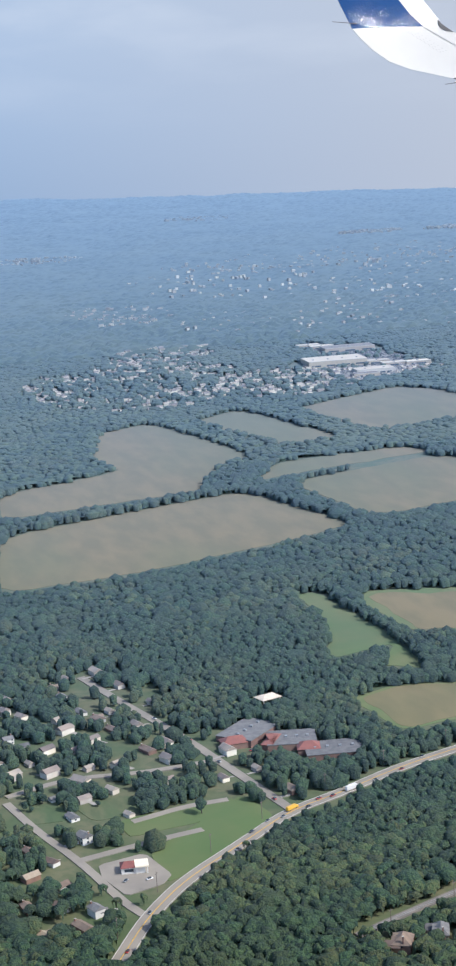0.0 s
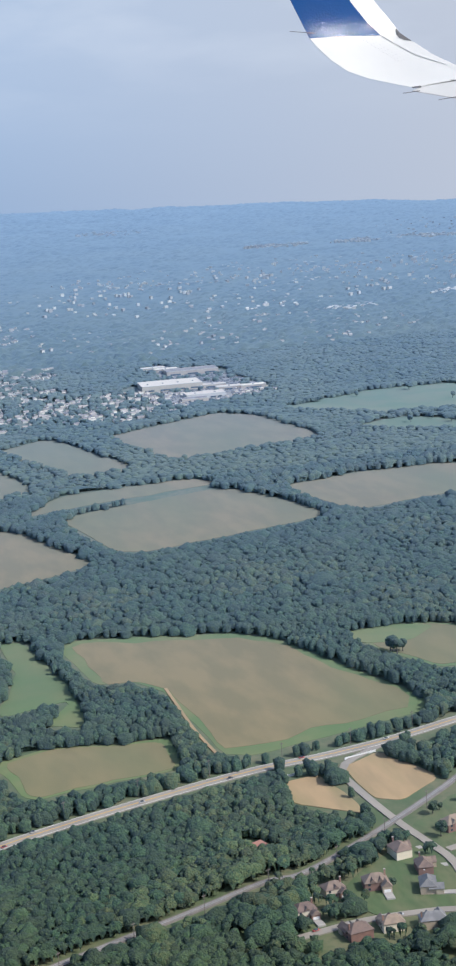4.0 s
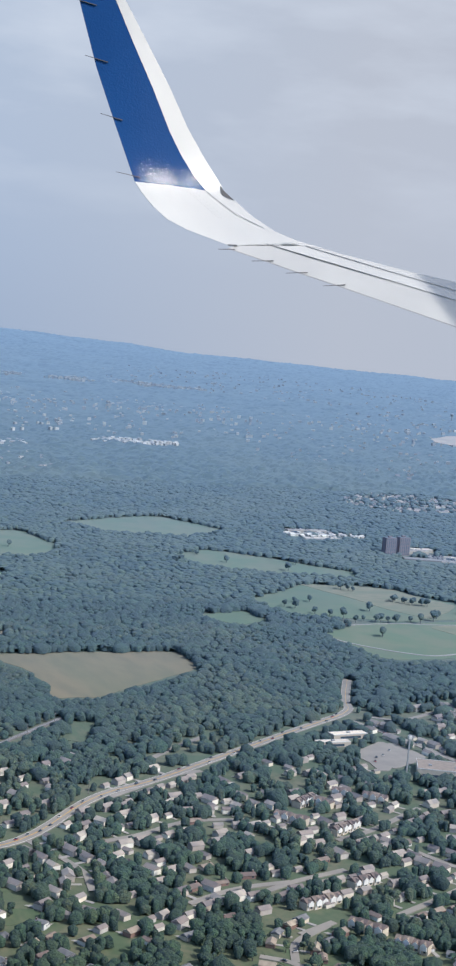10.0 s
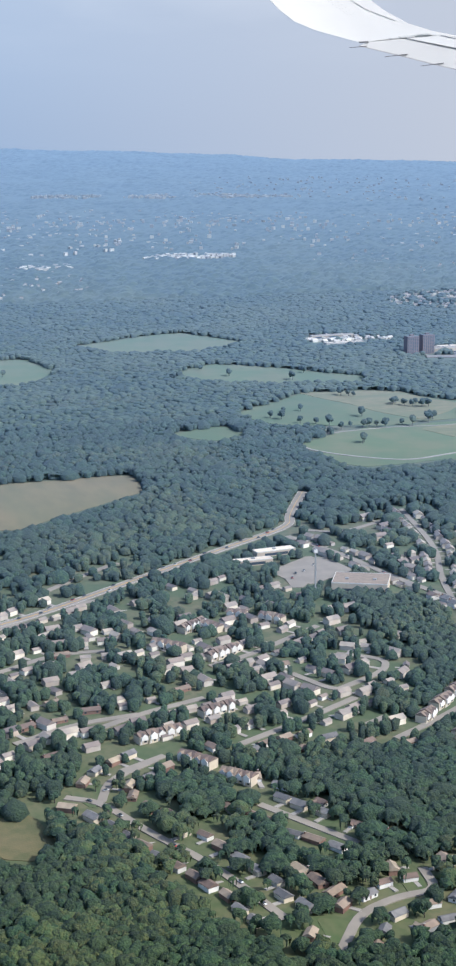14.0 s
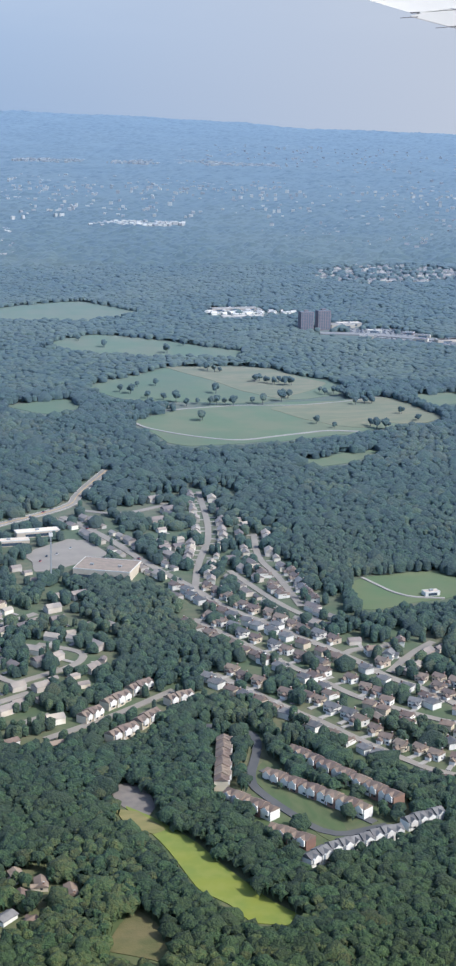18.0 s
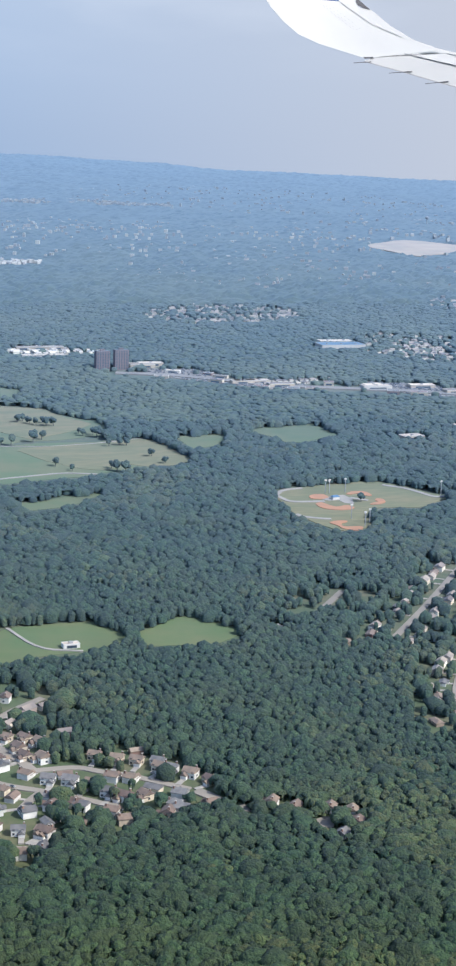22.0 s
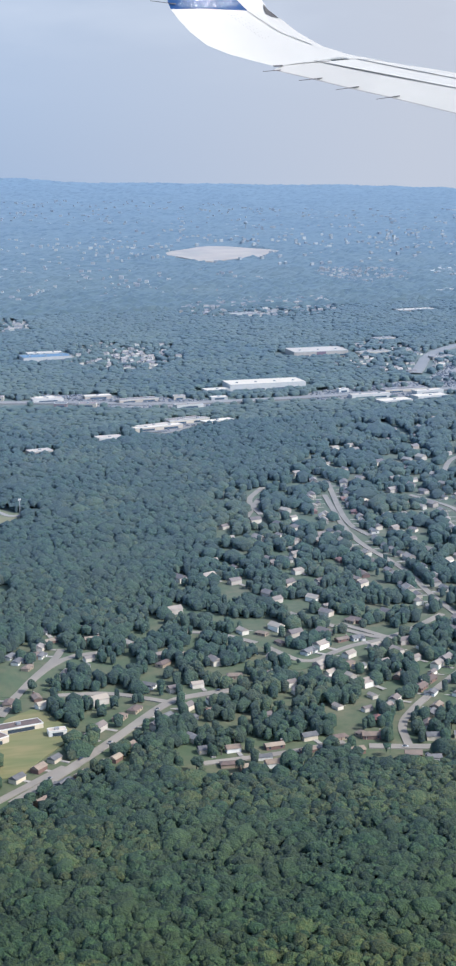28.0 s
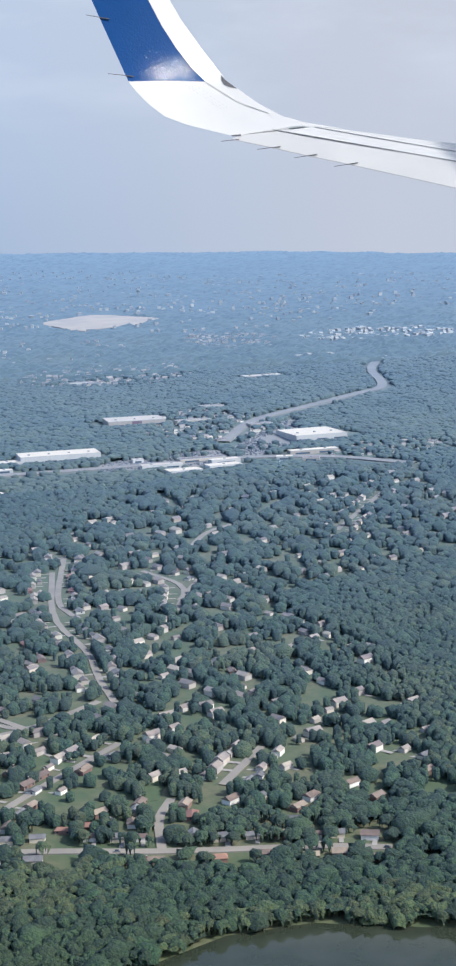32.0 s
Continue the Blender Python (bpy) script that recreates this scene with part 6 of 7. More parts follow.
fx, fy, fa, fb = [], [], [], []
for cx, cy, rx, ry, n, big in TOWNS:
    tilt = pick.uniform(-0.4, 0.4)
    for _ in range(int(n * 2.2)):
        a, r = pick.uniform(0, 6.28), math.sqrt(pick.random())
        x, y = cx + math.cos(a) * r * rx, cy + math.sin(a) * r * ry
        if big < 1.05:
            y = round(y / 4.2) * 4.2 + pick.uniform(-0.8, 0.8) + 0.15 * (x - cx)
        p, q = np.array([x]), np.array([y])
        if any(inside(p, q, o)[0] for o in OPEN):
            continue
        fx.append(x), fy.append(y), fa.append(tilt + pick.choice((0, 1.57)) + pick.uniform(-0.1, 0.1)), fb.append(big)
for big in sorted(set(fb)):
    s = [k for k in range(len(fx)) if fb[k] == big]
    # Farthest roofs take the white wall colour, so they stay bright in the haze
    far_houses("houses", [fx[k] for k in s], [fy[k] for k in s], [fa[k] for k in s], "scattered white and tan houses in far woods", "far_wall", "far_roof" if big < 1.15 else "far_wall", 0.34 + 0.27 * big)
FAR_HOMES = np.array([fx, fy, [1.6 * b + 0.5 for b in fb]]).T


def tree(label, mat, seed, height, spread):
    """A broadleaf tree in metres: tapered trunk with limbs, and a crown of several uneven lumps."""
    thing = tagged(new("tree"), label, "tree", group="lawn trees")
    rnd = random.Random(seed)
    bm = bmesh.new()
    bmesh.ops.create_cone(bm, cap_ends=True, segments=7, radius1=0.4, radius2=0.2, depth=height * 0.6)
    bmesh.ops.translate(bm, vec=(0, 0, height * 0.3 - 0.5), verts=bm.verts)
    for k in range(4):
        a = k * 1.57 + seed
        limb = bmesh.ops.create_cone(bm, cap_ends=False, segments=5, radius1=0.18, radius2=0.06, depth=height * 0.35)["verts"]
        bmesh.ops.transform(bm, matrix=Matrix.Translation((math.cos(a) * spread * 0.3, math.sin(a) * spread * 0.3, height * 0.55)) @ Matrix.Rotation(a, 4, "Z") @ Matrix.Rotation(0.7, 4, "Y"), verts=limb)
    hpart("trunk", bm, M["bark"], thing, "grey-brown trunk with limbs")
    bm = bmesh.new()
    for k in range(7):
        a, q = rnd.uniform(0, 6.28), rnd.uniform(0.25, 0.55) if k else 0
        lump = bmesh.ops.create_icosphere(bm, subdivisions=2, radius=spread * rnd.uniform(0.42, 0.6))["verts"]
        for v in lump:
            v.co *= 1 + 0.3 * noise.noise(v.co * 0.6 + Vector((seed, k, 0))) + rnd.uniform(-0.14, 0.14)
            v.co += Vector((math.cos(a) * q * spread, math.sin(a) * q * spread, height * (0.66 + 0.12 * math.sin(k * 2.1))))
    hpart("crown", bm, mat, thing)
    return thing


TREES = [tree("dark green leafy tree on a lawn", M["leaves"], 1, 11, 4.6), tree("rounded green tree beside a street", M["leaves"], 2, 9, 4.0), tree("yellowish green tree on a lawn", M["leaves_pale"], 3, 10, 4.2)]


def grow(x, y, size):
    ob = put(TREES[int(rng.choice(3, p=(0.45, 0.4, 0.15)))], stand(float(x), float(y), float(rng.uniform(0, 6.28))))
    ob.scale = (size, size, size * float(rng.uniform(0.85, 1.1)))


PARK_TREES = [(170, 403), (-181.5, 211), (210.4, 338.6), (-71, 268), (-69, 267), (-70.5, 266), (95, 478), (106, 492), (112, 481), (129, 470), (136, 480), (4, 516), (18, 518), (38, 520), (44, 497), (16, 466), (24, 468), (27, 460), (93, 478)] + PARK_ROW


def plant():
    town = lambda px, py: np.min([near_line(px, py, l) for l in TOWN], 0)
    for y0, y1, step, rad, detail in ((137, 200, 1.12, 0.84, 1), (200, 290, 1.18, 0.83, 0), (290, 420, 1.6, 1.12, 2), (420, 640, 2.0, 1.35, 2)):
        px, py = scatter(y0, y1, step)
        ok = open_to_view(px, py, 0.7) if y0 < 420 else clear(px, py, 1.5)
        px, py = px[ok], py[ok]
        d = town(px, py)
        thin = np.where(d < 7.5, 0.5, 1.0)
        for poly, leafy in zip(SUBURBS, (0.42, 0.42, 0.40, 0.44, 0.5, 0.5, 0.5, 0.5, 0.45)):
            thin[inside(px, py, poly)] = leafy
        if y0 >= 420:
            lump = np.array([noise.noise((float(a) / 60, float(b) / 90, 0)) for a, b in zip(px, py)])
            thin = np.where(lump > 0.28, 0.85, 1.0)
            for hx, hy, hr in FAR_HOMES[(FAR_HOMES[:, 1] > y0 - 8) & (FAR_HOMES[:, 1] < y1 + 8)]:
                i, j = np.searchsorted(py, (hy - 6, hy + 1.5))
                thin[i:j][np.abs(px[i:j] - hx - 0.27 * (py[i:j] - hy)) < 1.1 + 0.25 * rad] *= 0.3
            for line in HIGHWAYS:
                for k in (2, 4.5, 7, 9.5):
                    thin[near_line(px + 0.27 * k, py + k, line) < 2.6] *= 0.4
            for poly in PARKING[1:]:
                thin[inside(px, py, poly)] *= 0.16
        else:
            glade = np.array([noise.noise((float(a) / 5.0, float(b) / 7.5, 3)) for a, b in zip(px, py)])
            thin = np.where(thin < 0.95, np.clip(thin + 0.1 + 3.0 * glade, 0.05, 1.0), 1.0)
        ok = rng.uniform(0, 1, px.shape) < thin
        px, py = px[ok], py[ok]
        if y0 < 290:
            lone = np.where((d[ok] < 6.5) & (py < 236) & (rng.uniform(0, 1, px.shape) < 0.22))[0][:75]
            for k in lone:
                grow(px[k], py[k], rng.uniform(0.85, 1.2))
            px, py = np.delete(px, lone), np.delete(py, lone)
        r = rad * np.exp(rng.normal(-0.05, 0.34 if y0 < 420 else 0.16, px.shape))
        swell = np.array([noise.noise((float(a) / 9, float(b) / 9, 9)) for a, b in zip(px, py)])
        h = (1.9 if y0 < 420 else 1.5) * (1 + 0.22 * swell) * rng.uniform(0.85, 1.15, px.shape) + 0.35 * (r - rad)
        pale = np.array([noise.noise((float(a) / 22, float(b) / 22, 5)) for a, b in zip(px, py)]) + rng.uniform(-0.3, 0.3, px.shape) > 0.33
        for s, mat, label in ((~pale, M["leaves" if y0 < 420 else "leaves_far"], "dense dark green summer woodland canopy"), (pale, M["leaves_pale"], "lighter yellowish green trees among dark woods")):
            if s.any():
                forest("woods", px[s], py[s], r[s], h[s], detail, mat, label, 0.9 if y0 < 290 else 0.75 if y0 < 420 else 0.5)

    def woody(px, py, margin):
        keep = clear(px, py, margin, 1.25)
        if margin < 2:
            keep &= town(px, py) > 8.5
            for poly in SUBURBS:
                keep &= ~inside(px, py, poly)
        else:
            for poly in PARKING:
                keep &= ~inside(px, py, poly)
            for hx, hy, hr in FAR_HOMES[FAR_HOMES[:, 1] < 650]:
                i, j = np.searchsorted(py, (hy - 6.5, hy + 1.5))
                keep[i:j] &= np.abs(px[i:j] - hx - 0.27 * (py[i:j] - hy)) > 1.8
        for k in (0.45, 0.9):
            d = 1.4 * k * py * 1.04 / 96
            keep &= clear(px + 0.27 * d, py + 0.96 * d, 0.1, 0)
        return keep

    understorey(140, 200, 0.75, 1.35, lambda a, b: woody(a, b, 1.3), M["leaves"])
    understorey(200, 290, 0.9, 1.35, lambda a, b: woody(a, b, 1.3), M["leaves"])
    understorey(290, 420, 1.1, 1.35, lambda a, b: woody(a, b, 1.4), M["leaves"])
    understorey(420, 640, 1.5, 1.1, lambda a, b: woody(a, b, 2.0), M["leaves_far"])

    # the far woods: one rolling sheet of tree tops out to the ridge
    deep = [638.0]
    while deep[-1] < 1640:
        deep.append(deep[-1] * 1.0020)
    deep = np.array(deep)
    side = np.linspace(0, 1, 580)
    gy = np.repeat(deep[:, None], len(side), 1)
    gx = (-258 + 0.10 * gy) + side[None] * (520 + 0.46 * gy) + 0.5 * lumps(gy, side[None] * 900, 2.0, 40)
    near_by = 1 + 1.1 * np.clip((900 - gy) / 260, 0, 1)
    grow_up = 1.1 * near_by * np.abs(lumps(gx, gy, 3.0, 41)) + 1.1 * np.abs(lumps(gx, gy, 8.5, 42)) + 0.9 * lumps(gx, gy, 24.0, 43)
    top = gz(gx, gy) + np.clip(grow_up, 0.12, None)
    top[0] = gz(gx[0], gy[0]) - 0.5
    ids = np.arange(gx.size).reshape(gx.shape)
    quads = np.stack([ids[:-1, :-1], ids[:-1, 1:], ids[1:, 1:], ids[1:, :-1]], -1).reshape(-1, 4)
    v = np.stack([gx, gy, top], -1).reshape(-1, 3)
    for poly in [pit] + [p for p in PARKING if np.mean(p, 0)[1] > 560]:
        hit = inside(v[:, 0], v[:, 1], poly)
        v[hit, 2] = gz(v[hit, 0], v[hit, 1]) - 0.3
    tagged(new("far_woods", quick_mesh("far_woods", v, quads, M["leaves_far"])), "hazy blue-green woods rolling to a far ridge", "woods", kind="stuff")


plant()
for poly in LAWNS:
    us, vs = [p[0] for p in poly], [p[1] for p in poly]
    for _ in range(4):
        x, y = np.array([pick.uniform(min(us), max(us))]), np.array([pick.uniform(min(vs), max(vs))])
        if inside(x, y, poly)[0] and all(math.hypot(q[0] - x[0], q[1] - y[0]) > 1.6 for q in HOMES) and roads_clear(x[0], y[0], 0.4):
            grow(x[0], y[0], pick.uniform(0.45, 1.0))
for x, y in PARK_TREES:
    grow(x, y, rng.uniform(0.9, 1.6))

# ---- traffic, poles and small things ----
def car(label, mat, length=4.6, width=1.9, height=1.5, kind="car"):
    thing = tagged(new(kind), label, kind, group="cars on the roads")
    bm = blocks((-length / 2, length / 2, -width / 2, width / 2, 0.35, height * 0.6))
    bmesh.ops.bevel(bm, geom=bm.edges[:], offset=0.18, segments=1, affect="EDGES")
    hpart("body", bm, M[mat], thing)
    tall = height > 2
    bm = blocks((-length * (0.5 if tall else 0.3), length * (0.32 if tall else 0.24), -width * 0.46, width * 0.46, height * 0.58, height))
    bmesh.ops.bevel(bm, geom=[e for e in bm.edges if e.verts[0].co.z > height * 0.9 or e.verts[1].co.z > height * 0.9], offset=0.22, segments=1, affect="EDGES")
    hpart("cabin", bm, M[mat if tall else "glass"], thing, "box of the load" if tall else "dark glass cabin")
    for x in (-length * 0.32, length * 0.32) if tall else ():
        for y in (-width / 2, width / 2):
            bm = bmesh.new()
            bmesh.ops.create_cone(bm, cap_ends=True, segments=10, radius1=0.36, radius2=0.36, depth=0.25, matrix=Matrix.Translation((x, y, 0.36)) @ Matrix.Rotation(1.5708, 4, "X"))
            hpart("wheel", bm, M["rubber"], thing)
    return thing


CARS = [car("white car on the road", "car_white"), car("dark car on the road", "car_dark"), car("red car on the road", "car_red"), car("silver-grey car on the road", "metal")]
BUS = car("yellow school bus on the main road", "bus_yellow", 11, 2.5, 3.1, "bus")
LORRY = car("white box lorry on the main road", "car_white", 12, 2.5, 3.6, "lorry")


def along(line, at, off):
    """Place and turn at a distance along a line, set off to its side."""
    for (ax, ay), (bx, by) in zip(line[:-1], line[1:]):
        d = math.hypot(bx - ax, by - ay)
        if at <= d:
            t = at / d
            return ax + (bx - ax) * t - (by - ay) / d * off, ay + (by - ay) * t + (bx - ax) / d * off, math.atan2(by - ay, bx - ax)
        at -= d
    return None


def park(thing, line, at, off, lift):
    spot = along(line, at, off)
    if spot:
        put(thing, stand(*spot, lift))


main_line = rounded(MAIN_ROAD, False)
park(BUS, main_line, 46.5, 0.45, 0.17)
park(LORRY, main_line, 57.0, -0.45, 0.17)
at = 3.0
while at < 320:
    busy = 30 < at < 70 or at > 150
    park(pick.choice(CARS), main_line, at, pick.choice((-0.75, -0.3, 0.3, 0.75)), 0.17)
    at += pick.uniform(2.0, 6.0) if busy else pick.uniform(8, 22)
for key in ("r2", "s1", "s2", "k1", "j2", "g1", "f2", "sub3"):
    line = rounded(STREETS[key], False)
    at = pick.uniform(2, 6)
    while at < 60:
        park(pick.choice(CARS), line, at, pick.choice((-0.3, 0.3)), 0.165)
        at += pick.uniform(5, 14)
for x, y, a in ((-168.5, 229.8, 0.4), (-155.2, 219.6, 0.3), (-154.2, 219.9, 0.3), (-153, 220.3, 0.3), (68, 287, 1.2), (70, 288, 1.2), (73, 291, 1.2), (66.5, 284.5, 1.2), (-196, 194.6, 0.8), (-193, 194, 0.3), (14, 205, 0.9), (12.6, 203.4, 0.2)):
    put(pick.choice(CARS), stand(x, y, a, 0.15))

# rows of parked cars on the car parks
rnd_lot = random.Random(21)
v, f = [], []
for poly in [p for p in PARKING if p[0][1] > 400]:
    us, vs = [p[0] for p in poly], [p[1] for p in poly]
    vx = min(vs) + 0.6
    while vx < max(vs):
        u = min(us) + 0.3
        while u < max(us):
            p, q = np.array([u]), np.array([vx])
            if rnd_lot.random() < 0.5 and inside(p, q, poly)[0] and all(math.hypot(h[0] - u, h[1] - vx) > h[2] - 1.2 for h in HOMES) and roads_clear(u, vx, 0.5):
                z, o = float(gz(u, vx)) + 0.16, len(v)
                l, w = rnd_lot.uniform(0.42, 0.5), rnd_lot.uniform(0.17, 0.2)
                for dz, k in ((0, 1.0), (0.17, 1.0), (0.30, 0.62)):
                    v += [(u - w * k, vx - l * k, z + dz), (u + w * k, vx - l * k, z + dz), (u + w * k, vx + l * k, z + dz), (u - w * k, vx + l * k, z + dz)]
                for r in (0, 4):
                    f += [(o + r + a, o + r + (a + 1) % 4, o + r + 4 + (a + 1) % 4, o + r + 4 + a) for a in range(4)]
                f.append((o + 8, o + 9, o + 10, o + 11))
            u += 0.55
        vx += 1.9
M["parked_paint"] = material("parked_paint", (0.22, 0.22, 0.23), 0.35, spec=0.5, island=0.85)
tagged(new("parked_cars", mesh_of("parked_cars", v, f, M["parked_paint"])), "rows of parked cars of many colours on asphalt", "cars", kind="stuff")

# painted lines of the main road
for off, w, mat in ((-0.03, 0.035, "bus_yellow"), (0.03, 0.035, "bus_yellow"), (-1.02, 0.04, "paint"), (1.02, 0.04, "paint")):
    ribbon("lane_line", main_line, w, M[mat], 0.19, parent=main, off=off)

# poles along the railway and the main road
pole = tagged(new("utility_pole"), "grey wooden utility pole with a crossarm", "utility pole", group="utility poles")
bm = bmesh.new()
bmesh.ops.create_cone(bm, cap_ends=True, segments=8, radius1=0.28, radius2=0.18, depth=15)
bmesh.ops.translate(bm, vec=(0, 0, 6.5), verts=bm.verts)
hpart("post", bm, M["wood_pole"], pole)
hpart("crossarm", blocks((-1.5, 1.5, -0.15, 0.15, 12.4, 12.8)), M["wood_pole"], pole)
for x in (0,):
    hpart("insulator", blocks((x - 0.12, x + 0.12, -0.12, 0.12, 12.8, 13.2)), M["white_trim"], pole)
rail_line = rounded(RAILWAY, False)
for k in range(24):
    spot = along(rail_line, 4 + k * 10.5, -1.6)
    if spot:
        put(pole, stand(*spot))
for k in range(20):
    spot = along(main_line, 6 + k * 12.0, 2.0)
    if spot:
        put(pole, stand(*spot))

# low white wall by the straw fields
for a, b in (((-107.3, 221.6), (-103.6, 222.0)), ((-96.4, 224.2), (-90.6, 225.4))):
    t = tagged(new("boundary_wall"), "low white boundary wall beside the road", "wall")
    n = int(math.hypot(b[0] - a[0], b[1] - a[1]) / 0.8)
    turn = math.atan2(b[1] - a[1], b[0] - a[0])
    for k in range(n):
        hpart("panel", blocks((4 * k - 2 * n, 4 * k + 3.5 - 2 * n, -0.15, 0.15, -1, 1.6)), M["white_trim"], t)
        hpart("pillar", blocks((4 * k + 3.5 - 2 * n, 4 * k + 4 - 2 * n, -0.3, 0.3, -1, 1.9)), M["white_trim"], t)
    t.matrix_basis = stand((a[0] + b[0]) / 2, (a[1] + b[1]) / 2, turn)
# sleepers and rails
for off in (-0.15, 0.15):
    ribbon("rail", rail_line, 0.03, M["metal"], 0.25, "steel rail on ballast", "rail", off=off)


# ---- the aeroplane's wing, upswept at its tip ----
# Its outline is drawn in a plane across the view (one unit to the right, one up), curved in depth and set far ahead of the flight line.
WING_EYE, WING_TURN, WING_TILT, WING_ROLL, WING_FAR = (230.8, -0.32, 77.31), -15.9, -9.61, 0.38, 3800.0
wing_m = row(0, *WING_EYE, WING_TURN, WING_TILT, WING_ROLL)[1]


def wing_point(u, v, back=0.0):
    """u to the right and v down from the outline's corner; the skin leans away to the right and upwards, and bends over from the tip to the wing."""
    lean = 0.42 * 100 * math.tanh((u - 345) / 100) + 0.12 * (u - 345)
    s = 88 - v
    curve = 0.08 * s + 8.3 * (1 - math.exp(-s / 40)) if s > 0 else 0.95 * s + 26.5 * (1 - math.exp(s / 40))
    d = WING_FAR * (1 + (lean + curve + back) / 2650)
    q = wing_m.to_3x3() @ Vector(((u - 370) / 2650, (784 - v) / 2650, -1))
    return Vector(WING_EYE) + q * d


def plate(name, outline, mat, parent, label="", lift=0.0, thick=7.0, grid=0):
    """A curved plate inside an outline of (u, v), with a rim of some thickness."""
    bm = bmesh.new()
    flat = [bm.verts.new((u, v, 0)) for u, v in outline]
    bm.faces.new(flat)
    bmesh.ops.triangulate(bm, faces=bm.faces)
    if grid:
        us, vs = [p[0] for p in outline], [p[1] for p in outline]
        for a, b, n in ((min(us), max(us), Vector((1, 0, 0))), (min(vs), max(vs), Vector((0, 1, 0)))):
            k = a + grid
            while k < b:
                bmesh.ops.bisect_plane(bm, geom=bm.verts[:] + bm.edges[:] + bm.faces[:], plane_co=n * k, plane_no=n)
                k += grid
    top = list(bm.faces)
    bm.verts.ensure_lookup_table()
    rim = [e for e in bm.edges if e.is_boundary]
    for e in rim:
        e.smooth = False
    ret = bmesh.ops.extrude_edge_only(bm, edges=rim)
    new_v = {v for v in ret["geom"] if isinstance(v, bmesh.types.BMVert)}
    for v in bm.verts:
        v.co = wing_point(v.co.x, v.co.y, thick if v in new_v else -lift)
    bmesh.ops.recalc_face_normals(bm, faces=bm.faces)
    for f in bm.faces:
        f.smooth = f in top
    return part(name, bm, mat, parent, label)


M["wing_white"] = material("wing_white", (0.60, 0.60, 0.59), 0.35, (0.56, 0.56, 0.555), 0.004, haze_mix=False, spec=0.4)
M["wing_grey"] = material("wing_grey", (0.54, 0.54, 0.53), 0.4, (0.51, 0.51, 0.505), 0.006, haze_mix=False, spec=0.4)
M["wing_blue"] = material("wing_blue", (0.013, 0.06, 0.20), 0.07, (0.015, 0.068, 0.22), 0.004, haze_mix=False, spec=0.05, bump=0.5, bump_scale=0.2)
M["wing_dark"] = material("wing_dark", (0.09, 0.09, 0.10), 0.6, haze_mix=False)
M["wing_line"] = material("wing_line", (0.30, 0.30, 0.31), 0.6, haze_mix=False)
wing = tagged(new("aeroplane_wing"), "white aeroplane wing with an upswept blue-painted tip", "aeroplane wing")
plate("winglet", [(273, 98), (233, 0), (197, -90), (165, -190), (133, -302), (183, -302), (219, -218), (257, -140), (296, -64), (330, 8), (352, 46), (376, 80), (398, 103), (335, 99)], M["wing_blue"], wing, "glossy blue winglet", 0, 7, 24)
plate("winglet_edge", [(398, 103), (376, 80), (352, 46), (330, 8), (296, -64), (257, -140), (219, -218), (183, -302), (200, -302), (236, -218), (283, -140), (326, -68), (362, 0), (395, 50), (427, 95), (424, 103)], M["wing_white"], wing, "white leading edge", 0.5, 7, 24)
plate("wing_root", [(273, 98), (335, 99), (398, 103), (424, 103), (431, 112), (450, 116), (480, 140), (520, 163), (560, 176), (620, 188), (573, 183), (503, 184), (452, 192), (435, 192), (400, 182), (365, 172), (330, 157), (305, 137), (285, 115)], M["wing_white"], wing, "white blended wing tip", 1.0, 7, 20)
plate("wing_panel", [(503, 183.8), (560, 176.5), (620, 189), (740, 210), (920, 236), (1150, 270), (1150, 322.6), (920, 273.6), (740, 234.6), (503, 184.6)], M["wing_white"], wing, "white upper skin", 0.5, 7, 40)
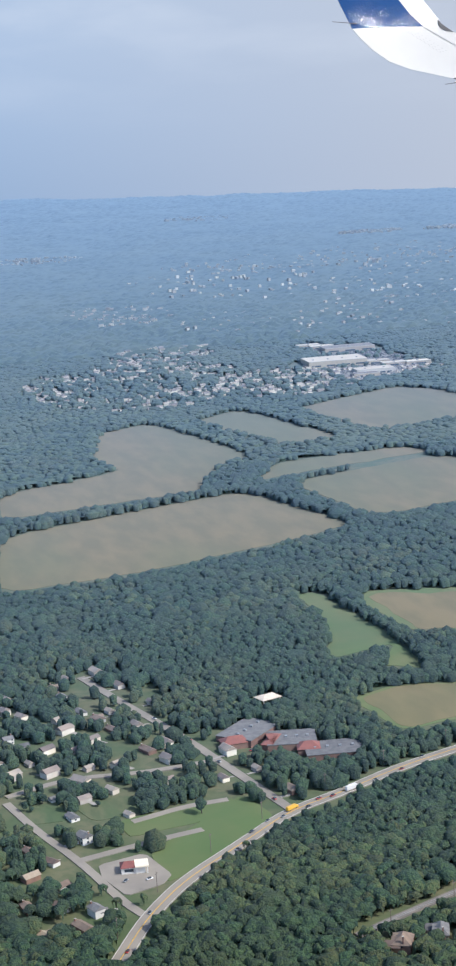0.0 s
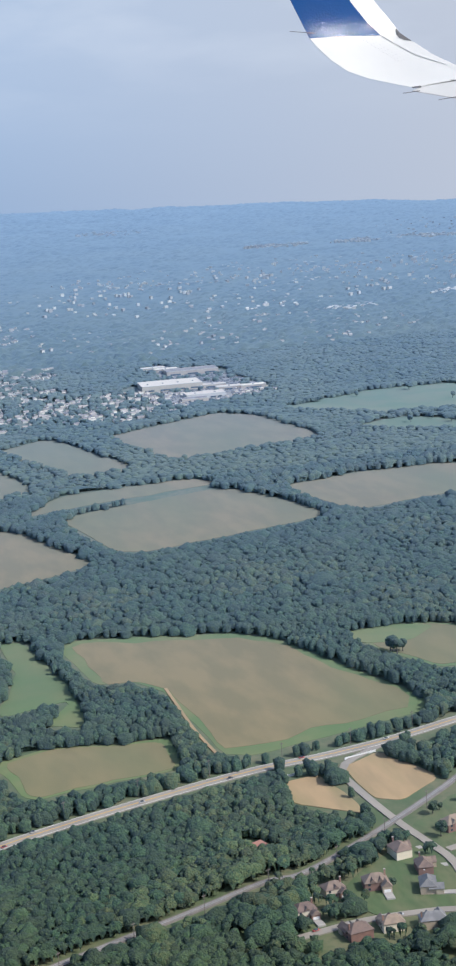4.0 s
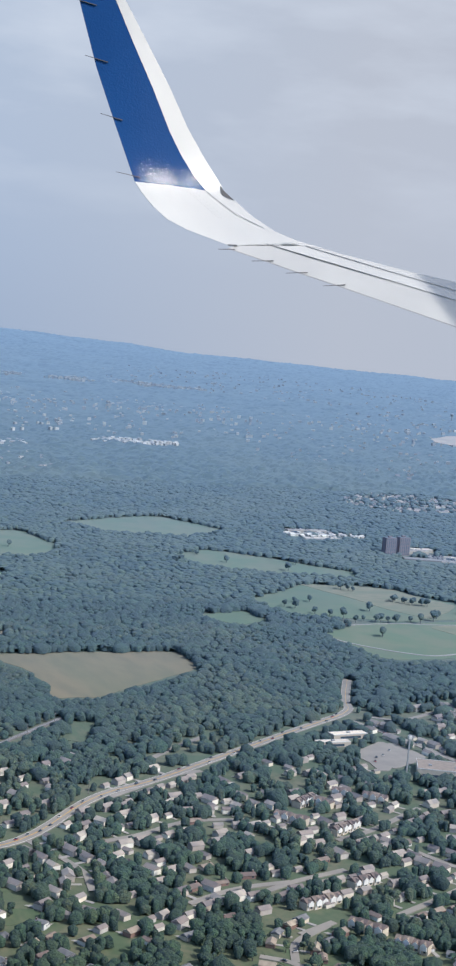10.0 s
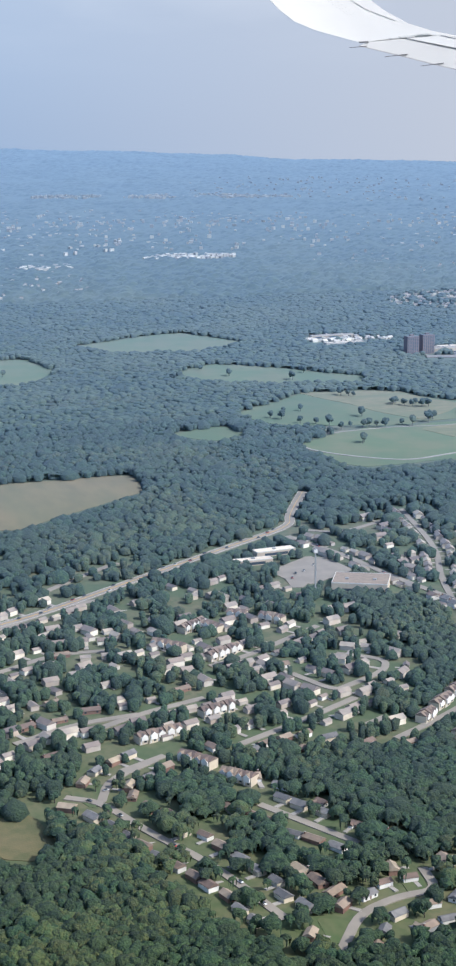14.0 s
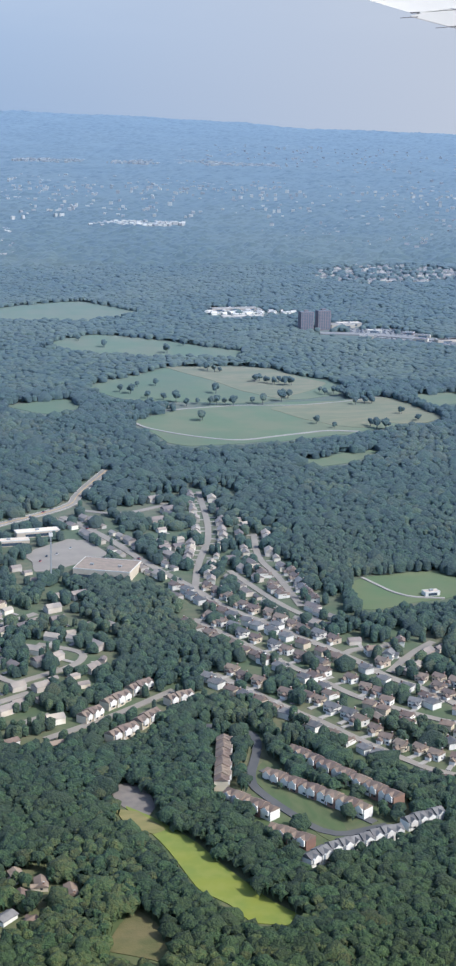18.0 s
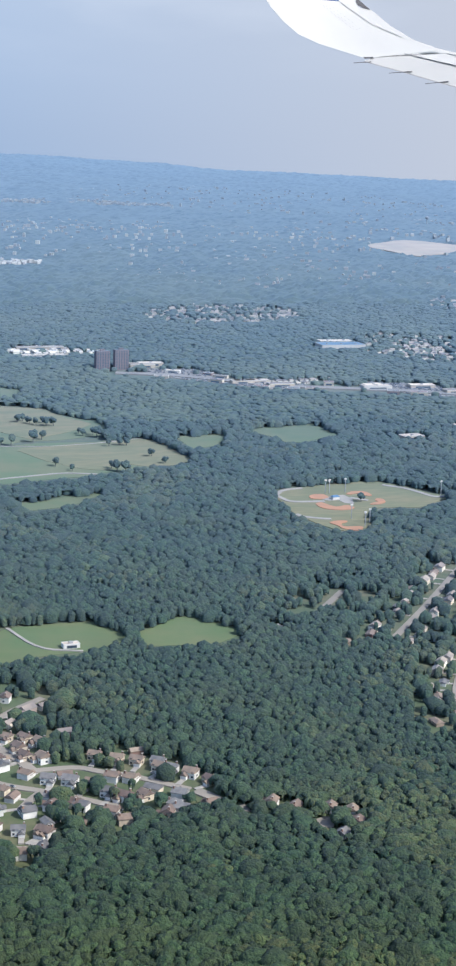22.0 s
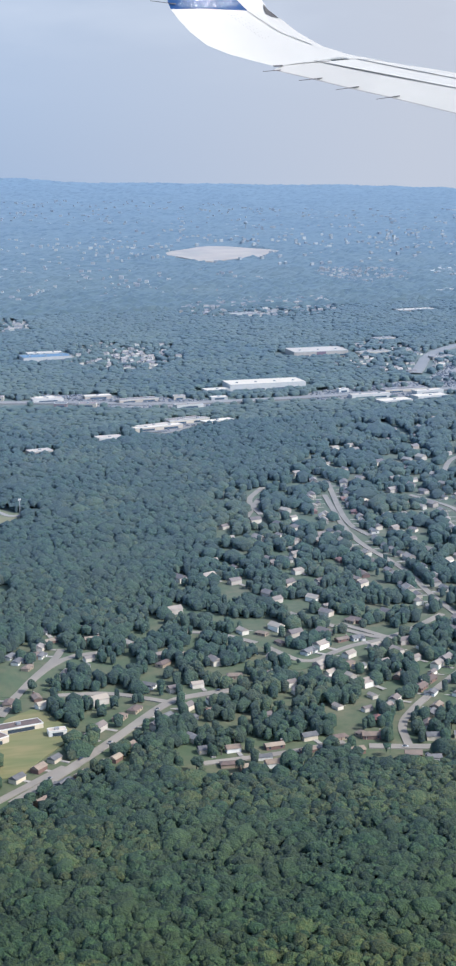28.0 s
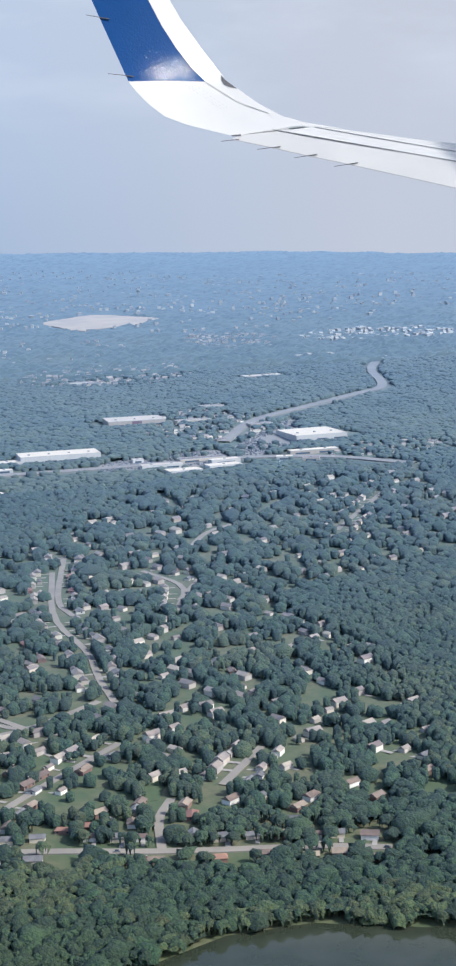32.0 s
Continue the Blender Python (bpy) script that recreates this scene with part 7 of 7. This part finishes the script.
plate("aileron", [(437, 198), (452, 192.5), (503, 184.6), (740, 234.7), (920, 273.7), (1150, 322.7), (1150, 384), (920, 325), (740, 276), (625, 246), (560, 230), (500, 214)], M["wing_grey"], wing, "pale grey aileron", 0.5, 6, 40)
plate("hinge_line", [(503, 184.0), (740, 234.1), (1150, 322.1), (1150, 323.0), (740, 235.0), (503, 184.7)], M["wing_line"], wing, "dark hinge line", 2.0, 2)
plate("seam", [(573, 183), (740, 218.6), (1150, 302), (1150, 302.6), (740, 219.2), (573, 183.5)], M["wing_line"], wing, "thin dark seam", 2.0, 2)
plate("seam", [(398, 102.4), (420, 118), (450, 138), (500, 158), (500, 158.7), (450, 138.8), (420, 118.8), (397.4, 103.2)], M["wing_grey"], wing, "faint seam", 2.2, 2)
plate("tip_light", [(424, 93), (430, 101), (448, 115.5), (436, 113), (428, 109), (424.5, 103)], M["wing_dark"], wing, "dark glass tip light", 2.2, 3)
plate("bracket", [(436, 191.5), (452, 190.8), (453, 193.2), (438, 194)], M["wing_dark"], wing, "dark hinge bracket", 3.0, 2)
plate("trailing_edge", [(437, 197.6), (500, 213.4), (560, 229.4), (625, 245.4), (740, 275.4), (1150, 383), (1150, 385), (740, 277), (625, 247), (560, 231), (500, 215), (437, 199)], M["wing_line"], wing, "dark thin trailing edge", 2.5, 2)
for u0, v0, u1, v1 in ((420, 201, 449, 199), (478, 216.5, 516, 213), (537, 232.5, 575, 228), (602, 249, 641, 244), (240, 84, 282, 90), (208, -13, 246, -5), (176, -110, 216, -102), (150, -206, 190, -198)):
    plate("static_discharger", [(u0, v0 - 0.5), (u1, v1 - 0.7), (u1, v1 + 0.7), (u0, v0 + 0.5)], M["wing_dark"], wing, "thin dark static discharger", 3.0, 1.5)
for r in range(4):
    for k in range(9):
        u, v = 366 + k * 6.2 + r * 5, 108 + k * 4.6 - r * 0.5 + (9 - r * 2.4) * 0.4 * r
        plate("rivet", [(u - 0.7, v), (u, v - 0.6), (u + 0.7, v), (u, v + 0.6)], M["wing_line"], wing, "", 2.0, 1)
